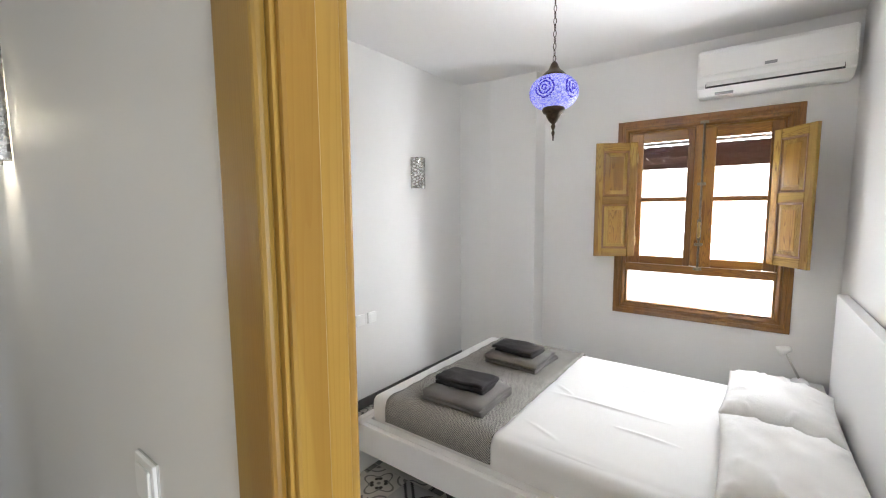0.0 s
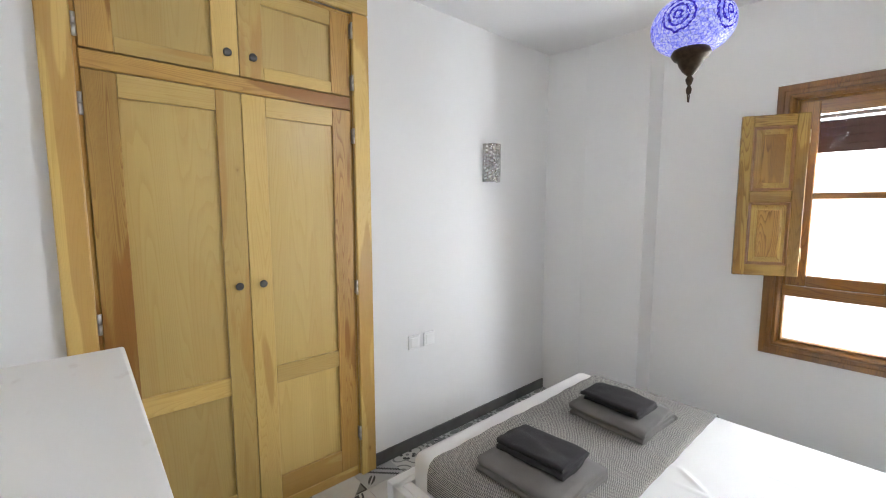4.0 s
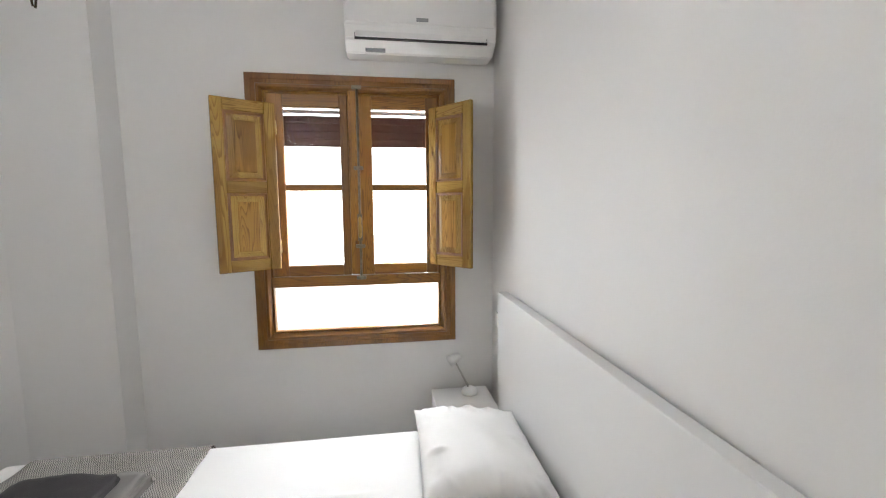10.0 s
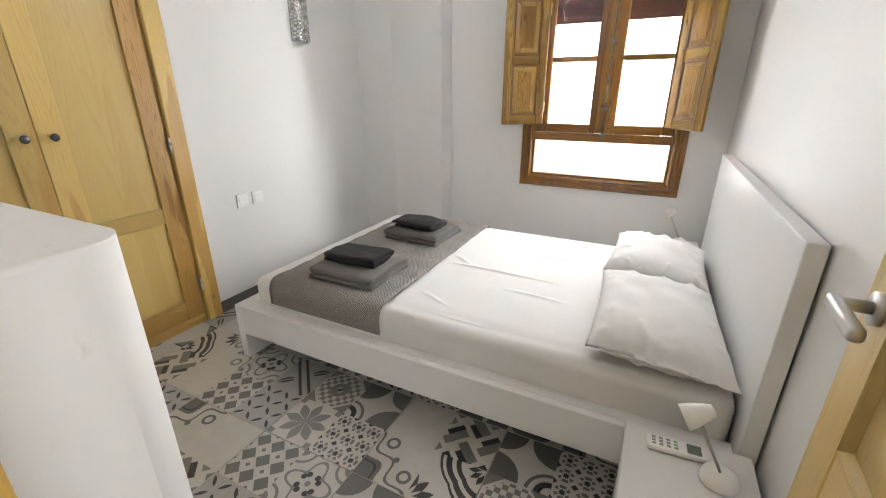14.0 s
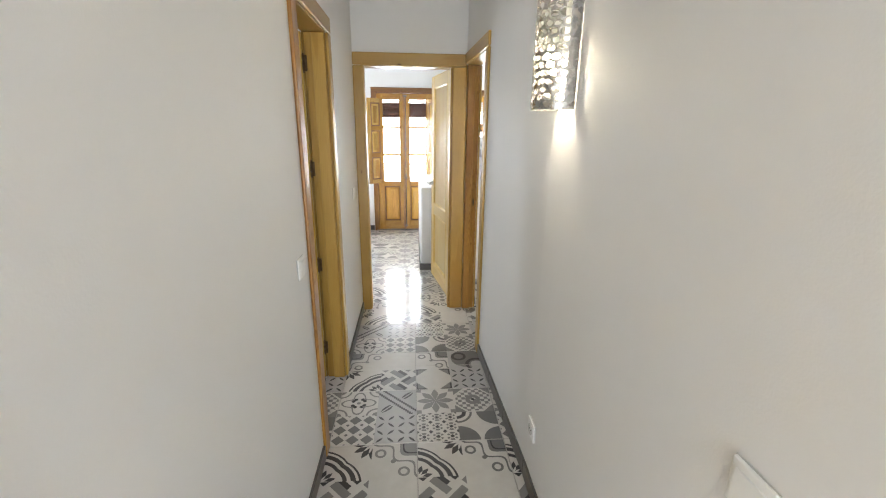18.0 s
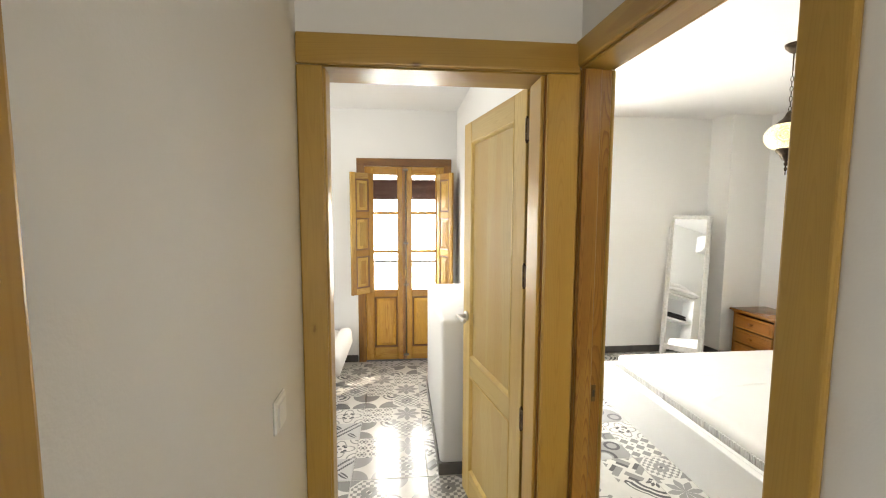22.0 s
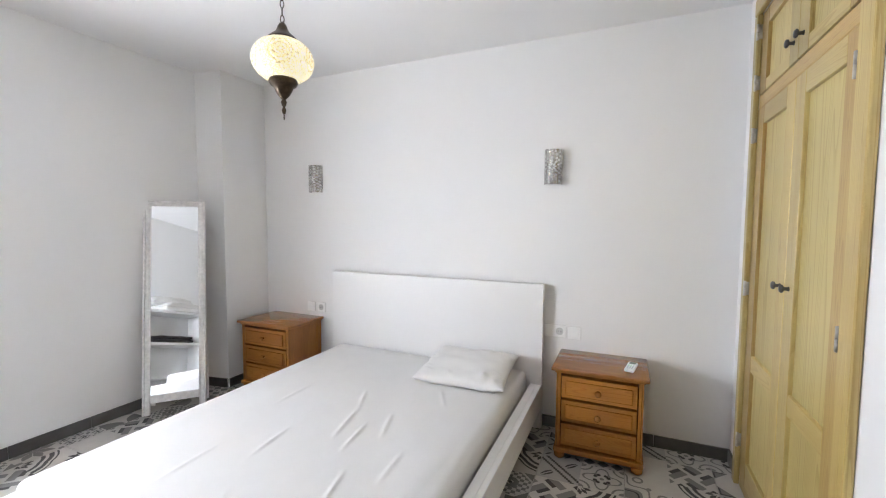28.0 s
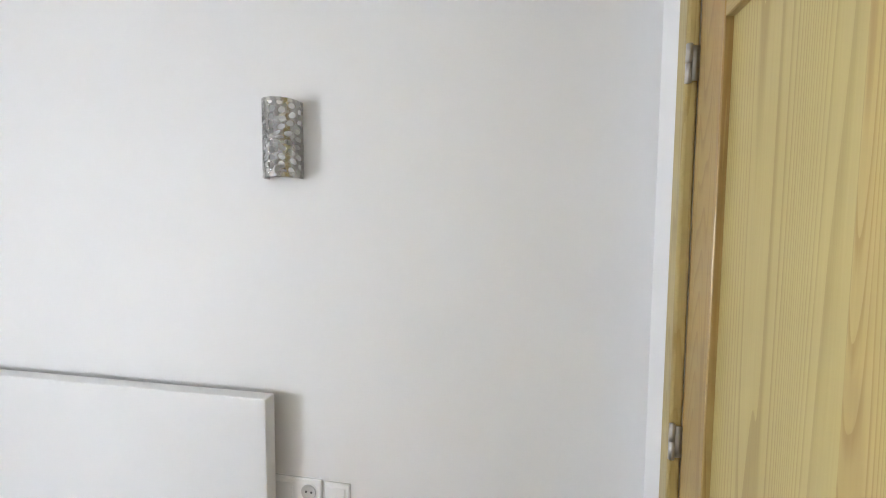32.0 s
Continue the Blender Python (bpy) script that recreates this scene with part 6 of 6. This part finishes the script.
switch("square white light switch on the corridor wall", on_wall(CE, -2.985, 1.03, "-x"))
switch("square white socket low on the corridor wall", on_wall(CE, -1.96, 0.30, "-x"), "socket")
switch("square white light switch by the bathroom door", on_wall(CW, -1.87, 1.03, "+x"))
switch("square white light switch near the living room", on_wall(CW, -0.285, 1.08, "+x"))
switch("square white light switch on the bedroom wall", on_wall(1.88, B1["n"], 0.672, "-y"))
switch("square white light switch on the bedroom wall", on_wall(1.997, B1["n"], 0.672, "-y"))
switch("double white socket beside the large bed", on_wall(B2["e"], 0.205, 0.668, "-x"), "socket", 2)
switch("square white light switch beside the large bed", on_wall(B2["e"], 0.07, 0.665, "-x"))
switch("square white light switch by the far nightstand", on_wall(B2["e"], 2.28, 0.655, "-x"))
switch("square white socket by the far nightstand", on_wall(B2["e"], 2.17, 0.655, "-x"), "socket")
switch("square white light switch by the headboard", on_wall(3.235, B1["s"], 0.78, "+y"))


# ---- large bedroom ----
BED2M = Matrix.Translation((3.266, 1.13, 0)) @ pose(0, 0, 0, 0, 0, 90)
bed("white lacquered double bed frame in the large bedroom", BED2M, 1.73, 2.12, 1.73, [])
m2 = thing("mattress", "mattress under a creased white fitted sheet", "mattress", pose(0, 0, 0))
NX0, NX1, NY0, NY1, NZ = 1.235, 3.257, 0.36, 1.90, 0.40
part("core", soft_slab(NX0, NX1, NY0, NY1, 0.226, NZ, 0.05, 0, 0), SHEET, m2, "", True)
folds = [(2.15, 1.02, 18, 0.40, 0.011), (2.05, 0.90, 14, 0.34, 0.010), (2.20, 0.82, 24, 0.30, 0.010), (1.85, 1.22, 12, 0.36, 0.008), (2.4, 1.1, 30, 0.3, 0.008),
         (1.7, 0.75, 20, 0.3, 0.008), (1.6, 1.4, 8, 0.4, 0.006), (2.6, 0.7, 34, 0.34, 0.008), (1.9, 0.62, 10, 0.3, 0.007), (2.3, 1.5, 5, 0.4, 0.006), (1.45, 1.05, 35, 0.25, 0.006)]
part("fitted_sheet", crease_sheet(NX0 + 0.046, NX1 - 0.046, NY0 + 0.046, NY1 - 0.046, NZ + 0.003, folds, 210), SHEET, m2)
ruf = bmesh.new()
for i in range(90):
    y = NY0 + 0.05 + (NY1 - NY0 - 0.10) * i / 89
    add_box(ruf, NX0 - 0.006 - 0.004 * (i % 2), NX0 + 0.01, y - 0.006, y + 0.006, 0.29, 0.345, 0.003)
part("gathered_hem", ruf, SHEET, m2)["kind"] = "stuff"
solo("pillow", pillow(0.57, 0.53, 0.125, 7.0), PILLOW, "small flat white pillow near the headboard", "pillow", pose(2.985, 0.685, NZ + 0.060, 4, 0, -86), "", True)


def nightstand(label, m, w=0.225, d=0.36, h=0.555):
    """Honey-stained wooden nightstand with three drawers; local y out of the wall, x along it."""
    n = thing("nightstand", label, "nightstand", m, "wooden nightstands")
    bm = box(-w - 0.035, w + 0.035, 0.0, d + 0.035, h - 0.022, h, 0.008, 3)
    part("top", bm, HONEY["x"], n, "", True)
    part("cornice", box(-w - 0.015, w + 0.015, 0.002, d + 0.016, h - 0.036, h - 0.0225, 0.005, 2), HONEY["x"], n)
    for s in (-1, 1):
        part("side_panel", box(s * w, s * (w - 0.018), 0.0, d, 0.075, h - 0.0365, 0.003), HONEY["z"], n)
        part("side_frame", box(s * (w + 0.008), s * (w + 0.0005), d - 0.06, d + 0.004, 0.075, h - 0.037, 0.002), HONEY["z"], n)
        part("side_frame", box(s * (w + 0.008), s * (w + 0.0005), 0.004, 0.06, 0.075, h - 0.037, 0.002), HONEY["z"], n)
    part("back", box(-w + 0.018, w - 0.018, 0.0, 0.012, 0.075, h - 0.037), HONEY["z"], n)
    part("plinth", box(-w - 0.018, w + 0.018, 0.004, d + 0.022, 0.045, 0.0748, 0.006, 2), HONEY["x"], n)
    for k in range(3):
        z0 = 0.088 + k * (h - 0.129) / 3
        z1 = z0 + (h - 0.129) / 3 - 0.014
        dr = part("drawer", box(-w + 0.022, w - 0.022, 0.10, d + 0.006, z0, z1, 0.004, 2), HONEY["x"], n)
        part("drawer_front", box(-w + 0.045, w - 0.045, d + 0.0062, d + 0.014, z0 + 0.022, z1 - 0.022, 0.006, 2), HONEY["x"], dr)
        kb = bmesh.new()
        lathe(kb, [(0.009, 0), (0.008, 0.010), (0.017, 0.020), (0.018, 0.026), (0.012, 0.032), (0.0001, 0.033)], 18)
        bmesh.ops.transform(kb, matrix=pose(0, d + 0.014, (z0 + z1) / 2, -90), verts=kb.verts[:])
        part("knob", kb, HONEY["z"], dr, "round wooden knob", True)
    for sx in (-1, 1):
        for y in (0.045, d - 0.015):
            fb = bmesh.new()
            lathe(fb, [(0.018, 0), (0.030, 0.010), (0.032, 0.026), (0.024, 0.045)], 16, sx * (w - 0.015), y)
            part("foot", fb, HONEY["z"], n, "", True)
    return n


nightstand("honey-stained wooden nightstand with three drawers by the wardrobe", Matrix.Translation((B2["e"] - 0.014, -0.108, 0)) @ pose(0, 0, 0, 0, 0, 90))
nightstand("honey-stained wooden nightstand with three drawers in the corner", Matrix.Translation((B2["e"] - 0.014, 2.415, 0)) @ pose(0, 0, 0, 0, 0, 90), 0.242, 0.385, 0.58)


# tilted standing mirror
mir = thing("standing_mirror", "tall whitewashed standing mirror leaning in the corner", "mirror", pose(2.395, 2.715, 0, -11.2, 0, -42.2))
mw, mh, fw = 0.198, 1.575, 0.046
for s in (-1, 1):
    bm = box(s * mw, s * (mw - 0.014), -0.024, 0.018, 0.02, mh, 0.005, 2)
    add_box(bm, min(s * (mw - 0.0145), s * (mw - fw + 0.008)), max(s * (mw - 0.0145), s * (mw - fw + 0.008)), -0.016, 0.018, 0.02, mh - 0.014, 0.004, 2)
    add_box(bm, min(s * (mw - fw + 0.0075), s * (mw - fw)), max(s * (mw - fw + 0.0075), s * (mw - fw)), -0.020, 0.018, 0.02, mh - 0.038, 0.003, 2)
    part("frame_side", bm, SHABBY, mir)
bm = box(-mw + 0.014, mw - 0.014, -0.023, 0.017, mh - 0.014, mh - 0.001, 0.005, 2)
add_box(bm, -mw + fw - 0.008, mw - fw + 0.008, -0.0165, 0.0175, mh - fw + 0.008, mh - 0.0145, 0.004, 2)
add_box(bm, -mw + fw, mw - fw, -0.0195, 0.017, mh - fw, mh - fw + 0.0075, 0.003, 2)
part("frame_top", bm, SHABBY, mir)
part("frame_bottom", box(-mw + fw, mw - fw, -0.017, 0.017, 0.10, 0.155, 0.006, 2), SHABBY, mir)
part("glass", box(-mw + fw - 0.004, mw - fw + 0.004, -0.006, -0.001, 0.15, mh - fw + 0.004), MIRROR, mir, "silvered mirror glass")
part("backing", box(-mw + fw - 0.004, mw - fw + 0.004, -0.0005, 0.012, 0.15, mh - fw + 0.004), SHABBY, mir)
for s in (-1, 1):
    bm = bmesh.new()
    add_box(bm, -0.015, 0.015, -0.008, 0.008, 0.0, 1.05, 0.003)
    bmesh.ops.transform(bm, matrix=pose(s * (mw - 0.02), 0.235, 0.0, 12, 0, 0), verts=bm.verts[:])
    part("stand_leg", bm, SHABBY, mir)


# shelf unit with cushions, against the wall beside the door
sh = thing("shelf_unit", "white open shelf unit holding folded cloth", "shelf", pose(0, 0, 0))
SX0, SX1, SY0, SY1, SH = 0.155, 0.395, 0.722, 1.62, 1.285
part("side_panel", box(SX0, SX1, SY0, SY0 + 0.03, 0, SH, 0.003), WHITE, sh)
part("side_panel", box(SX0, SX1, SY1 - 0.03, SY1, 0, SH, 0.003), WHITE, sh)
part("top", box(SX0, SX1, SY0 + 0.0305, SY1 - 0.0305, SH - 0.035, SH - 0.001, 0.003), WHITE, sh)
part("back", box(SX0, SX0 + 0.012, SY0 + 0.0305, SY1 - 0.0305, 0.0, SH - 0.036), WHITE, sh)
for z in (0.06, 0.45, 0.85):
    part("shelf_board", box(SX0 + 0.0125, SX1 - 0.004, SY0 + 0.0305, SY1 - 0.0305, z, z + 0.03, 0.002), WHITE, sh)
solo("folded_blanket", folded_towel(0.20, 0.55, 0.09, 4, 2.0), TOWEL_D, "folded dark grey blanket on the open shelf", "blanket", pose(0.29, 1.15, 0.882))


def cushion(label, m, w, d, h, seed):
    c = thing("cushion", label, "cushion", m, "cushions on the shelf unit")
    part("body", pillow(w, d, h, seed), CUSHION, c, "", True)
    bm = bmesh.new()
    rim = []
    for side in range(4):
        for i in range(24):
            t = i / 24 * 2 - 1
            x, y = ((t * w / 2, -d / 2), (w / 2, t * d / 2), (-t * w / 2, d / 2), (-w / 2, -t * d / 2))[side]
            a, b = abs(2 * x / w), abs(2 * y / d)
            rim.append((x * (1 + 0.006), y * (1 + 0.05 * a ** 3 * b ** 3), 0.003 * math.sin(i * 0.9)))
    for i in range(len(rim)):
        rod(bm, rim[i], rim[(i + 1) % len(rim)], 0.0032, 6)
    part("piping", bm, GREYCLOTH, c, "grey corded seam")
    return c


cushion("grey-white piped cushion lying on the shelf unit", pose(0.310, 1.02, SH + 0.046, 0, 5, 0), 0.335, 0.60, 0.15, 11.0)
cushion("grey-white cushion stacked on another cushion", pose(0.255, 1.12, SH + 0.138, 0, 16, 3), 0.25, 0.56, 0.135, 13.0)


# ---- living room ----
db = thing("daybed", "low white daybed with a fringed grey cover and rounded mattress end", "bed", pose(-1.62, 2.40, 0))
part("frame", box(-0.74, 0.42, -0.36, 0.36, 0.17, 0.245, 0.008, 2), GREYP, db, "dark grey metal frame")
for sx in (-0.66, 0.40):
    for sy in (-0.30, 0.36):
        lg = rod(bmesh.new(), (sx, sy, 0.0), (sx, sy, 0.20), 0.016, 12)
        part("leg", lg, GREYP, db, "", True)
part("mattress", soft_slab(-0.78, 0.455, -0.44, 0.44, 0.246, 0.405, 0.05, 0, 0), SHEET, db, "white mattress", True)
bol = soft_slab(0.462, 0.585, -0.43, 0.45, 0.235, 0.415, 0.058, 0, 0)
bmesh.ops.rotate(bol, cent=(0.46, 0, 0.24), matrix=Matrix.Rotation(radians(-7), 3, "Y"), verts=bol.verts[:])
part("mattress_end", bol, SHEET, db, "rounded white end roll", True)


def draped(x0, x1, yf, yb, z_top, z_low, n=36):
    """A cloth lying on top and falling straight down in front, with faint waves."""
    cb = bmesh.new()
    prof = [(yf, z_low), (yf - 0.003, z_low + 0.10), (yf - 0.002, z_top - 0.09), (yf + 0.004, z_top - 0.022), (yf + 0.018, z_top - 0.004), (yf + 0.05, z_top)]
    prof += [(yf + 0.05 + (yb - yf - 0.05) * k / 10, z_top) for k in range(1, 11)]
    g = []
    for a in range(n + 1):
        x = x0 + (x1 - x0) * a / n
        g.append([cb.verts.new((x, y + (0.006 * noise.noise(Vector((x * 7, z * 3, 2.0))) if z < z_top - 0.05 else 0),
                                z + (0.004 * noise.noise(Vector((x * 6, y * 6, 5.0))) if z == z_top else 0))) for y, z in prof])
    for a in range(n):
        for c in range(len(prof) - 1):
            cb.faces.new((g[a][c], g[a + 1][c], g[a + 1][c + 1], g[a][c + 1]))
    bmesh.ops.solidify(cb, geom=cb.faces[:], thickness=-0.007)
    bmesh.ops.recalc_face_normals(cb, faces=cb.faces[:])
    return cb


cover = part("cover", draped(-0.80, 0.458, -0.462, -0.30, 0.418, 0.085), GREYCLOTH, db, "grey woven cover hanging down", True)
frg = bmesh.new()
for i in range(170):
    x = -0.795 + 1.25 * i / 169
    rod(frg, (x, -0.461, 0.090), (x + 0.006 * math.sin(i * 1.7), -0.464, 0.030 + 0.006 * math.sin(i * 2.9)), 0.0032, 5)
part("fringe", frg, SHEET, cover, "cream cord fringe")["kind"] = "stuff"
solo("bath_towel", folded_towel(0.43, 0.42, 0.075, 3, 3.3), TOWEL_M, "folded grey towel lying on the daybed", "towel", pose(-1.475, 2.56, 0.426, 0, 0, 6), "")
bm = bmesh.new()
lathe(bm, [(0.14, 0.0), (0.17, 0.02), (0.175, 0.05), (0.165, 0.075), (0.0001, 0.085)], 32)
solo("pouffe", bm, SHEET, "low round white cushion on the floor", "pouffe", pose(-1.28, 1.62, 0), "", True)


# ---- outside ----
def railing(label, x0, x1, y):
    r = thing("balcony_railing", label, "railing", pose(0, 0, 0), "balcony railings")
    part("top_rail", box(x0, x1, y - 0.02, y + 0.02, 0.94, 0.965, 0.004), IRON, r)
    part("bottom_rail", box(x0, x1, y - 0.012, y + 0.012, 0.08, 0.10, 0.003), IRON, r)
    n = int((x1 - x0) / 0.12)
    for i in range(n + 1):
        x = x0 + 0.02 + (x1 - x0 - 0.04) * i / n
        part("baluster", rod(bmesh.new(), (x, y, 0.0), (x, y, 0.941), 0.007, 8), IRON, r)
    return r


structure("balcony_slab", box(-1.3, 1.5, 3.30, 3.95, -0.12, -0.004), OUTWALL, "pale balcony slab outside the doors", category="balcony")
railing("black iron balcony railing outside the doors", -1.28, 1.48, 3.90)
structure("street", box(-60, 60, -60, 60, -6.2, -6.0), GROUT, "pale street paving far below the windows", category="ground")


def house(label, m, w, h, d, cols, rows):
    """A plain rendered town house across the street, its windows closed with pale slatted blinds; front at local y = 0."""
    hs = thing("town_house", label, "house", m, "houses across the street")
    part("wall", box(-w / 2, w / 2, 0, d, -6.0, h), OUTWALL, hs)
    part("roof", box(-w / 2 - 0.25, w / 2 + 0.25, -0.25, d + 0.25, h + 0.001, h + 0.16, 0.02), BASE, hs)
    for i in range(cols):
        for k in range(rows):
            cx, cz = -w / 2 + w * (i + 0.5) / cols, -3.9 + k * 3.0
            wn_ = part("window", box(cx - 0.52, cx + 0.52, -0.03, -0.002, cz - 0.08, cz + 1.36, 0.01), OUTWALL, hs)
            for q in range(19):
                part("slat", box(cx - 0.46, cx + 0.46, -0.045, -0.031, cz + q * 0.068, cz + 0.052 + q * 0.068, 0.004), BLINDW2, wn_)
    return hs


BLINDW2 = plain("sunlit_blind", (0.62, 0.60, 0.57), 0.6, vary=0.05, bumpy=0.0)
house("white rendered town house with pale slatted blinds", Matrix.Translation((7.6, -3.9, 0)) @ pose(0, 0, 0, 0, 0, -90), 9.0, 9.6, 6.0, 3, 4)
house("white rendered town house across the street", Matrix.Translation((0.4, 10.5, 0)), 14.0, 3.6, 6.0, 4, 2)


# ---- floor tiles, the last of the setting ----
TW = 0.4505                           # a tile's pitch; each one carries four squares
DESIGN = dict(zip("PLSFDRQWGZOCHV", range(14)))
PRINTS = dict(A="QRWP", B="OZCL", E="SDFG", T="RVHL")   # north-west, north-east, south-west, south-east


def tile_part(x0, x1, y0, y1, cx, cy, kind, turn):
    """The part within x0..x1, y0..y1 of a tile centred at cx, cy, turned by quarter turns; its mesh is centred there too."""
    g, c = 0.0013, 0.001
    bx0, bx1, by0, by1 = max(x0, cx - TW / 2 + g), min(x1, cx + TW / 2 - g), max(y0, cy - TW / 2 + g), min(y1, cy + TW / 2 - g)
    if bx1 - bx0 < 0.004 or by1 - by0 < 0.004:
        return None
    verts, faces, uvs = [], [], []
    names = PRINTS[kind]
    for qx in (0, 1):
        for qy in (0, 1):
            a0, a1 = max(bx0 + c, cx - TW / 2 * (1 - qx)), min(bx1 - c, cx + TW / 2 * qx)
            b0, b1 = max(by0 + c, cy - TW / 2 * (1 - qy)), min(by1 - c, cy + TW / 2 * qy)
            if a1 - a0 < 1e-4 or b1 - b0 < 1e-4:
                continue
            n0 = len(verts)
            for x, y in ((a0, b0), (a1, b0), (a1, b1), (a0, b1)):
                verts.append((x - cx, y - cy, 0.0))
                mx, my = (qx - 0.5) * TW / 2, (qy - 0.5) * TW / 2
                px, py, sx, sy = x - cx - mx, y - cy - my, qx * 2 - 1, qy * 2 - 1
                for _ in range(turn):
                    px, py, sx, sy = py, -px, sy, -sx
                d = DESIGN[names[(0 if sy > 0 else 2) + (1 if sx > 0 else 0)]]
                uvs.append((2 * d + 0.5 + px / (TW / 2) + 0.5, py / (TW / 2) + 0.5))
            faces.append((n0, n0 + 1, n0 + 2, n0 + 3))
    n0 = len(verts)
    for k, z in ((c, 0.0), (0.0, -0.0015), (0.0, -0.0078)):
        verts += [(x - cx, y - cy, z) for x, y in ((bx0 + k, by0 + k), (bx1 - k, by0 + k), (bx1 - k, by1 - k), (bx0 + k, by1 - k))]
        uvs += [(1.0, 0.5)] * 4
    for r in (0, 4):
        for q in range(4):
            w = (q + 1) % 4
            faces.append((n0 + r + 4 + q, n0 + r + 4 + w, n0 + r + w, n0 + r + q))
    me = bpy.data.meshes.new("tile")
    me.from_pydata(verts, [], faces)
    lay = me.uv_layers.new(name="UVMap")
    for lp in me.loops:
        lay.data[lp.index].uv = uvs[lp.vertex_index]
    me.materials.append(TILE)
    return me


# the tiles that lie where they are plainly seen: (column, row) of the room's grid, print and quarter turns
CORRIDOR = {(0, -2): ("A", 1), (0, -1): ("B", 1), (0, 0): ("A", 1), (0, 1): ("B", 0), (0, 2): ("A", 0), (0, 3): ("B", 1), (0, 4): ("E", 2),
            (1, -3): ("B", 1), (1, -2): ("A", 0), (1, -1): ("E", 3), (1, 0): ("T", 0), (1, 1): ("E", 0), (1, 2): ("A", 0), (1, 3): ("E", 1), (1, 4): ("B", 3)}
BEDROOM = {(0, 2): ("A", 3), (0, 3): ("B", 3), (0, 4): ("E", 0), (0, 5): ("A", 1), (0, 6): ("E", 1),
           (-1, 2): ("B", 0), (-1, 3): ("A", 0), (-1, 4): ("B", 2), (-1, 5): ("E", 1), (-1, 6): ("A", 2)}
LARGE = {(0, 0): ("A", 2), (1, 1): ("A", 1), (1, 0): ("B", 1), (-3, -6): ("B", 2), (-3, -5): ("T", 3)}
pick = random.Random(11)
shared = {}
for gx, gy, x0, x1, y0, y1, known in ((-0.853, -0.769, CW - 0.12, 0.146, -5.15, -0.9505, CORRIDOR), (-0.853, -0.769, CW - 0.12, 0.08, -0.9505, 0.08, CORRIDOR), (1.013, -0.769, 0.146, 3.45, -4.35, -1.4, BEDROOM),
                                      (2.285, 0.194, 0.08, 3.40, -0.95, 3.06, LARGE), (-0.853, -0.769, -3.25, 0.08, 0.08, 3.06, CORRIDOR),
                                      (-0.853, -0.769, -2.70, CW - 0.12, -2.6, -0.4, {})):
    for i in range(-8, 10):
        for k in range(-10, 11):
            cx, cy = gx + (i + 0.5) * TW, gy - (k + 0.5) * TW
            kind, turn = pick.choice("ABEABET"), pick.randrange(4)
            kind, turn = known.get((i, k), (kind, turn))
            if cx + TW / 2 < x0 or cx - TW / 2 > x1 or cy + TW / 2 < y0 or cy - TW / 2 > y1:
                continue
            whole = x0 < cx - TW / 2 and cx + TW / 2 < x1 and y0 < cy - TW / 2 and cy + TW / 2 < y1
            me = shared.get((kind, turn)) if whole else None
            if me is None:
                me = tile_part(x0, x1, y0, y1, cx, cy, kind, turn)
                if whole:
                    shared[(kind, turn)] = me
            if me is None:
                continue
            ob = new("tile", me)
            ob.parent = floor
            ob.location = (cx, cy, 0)
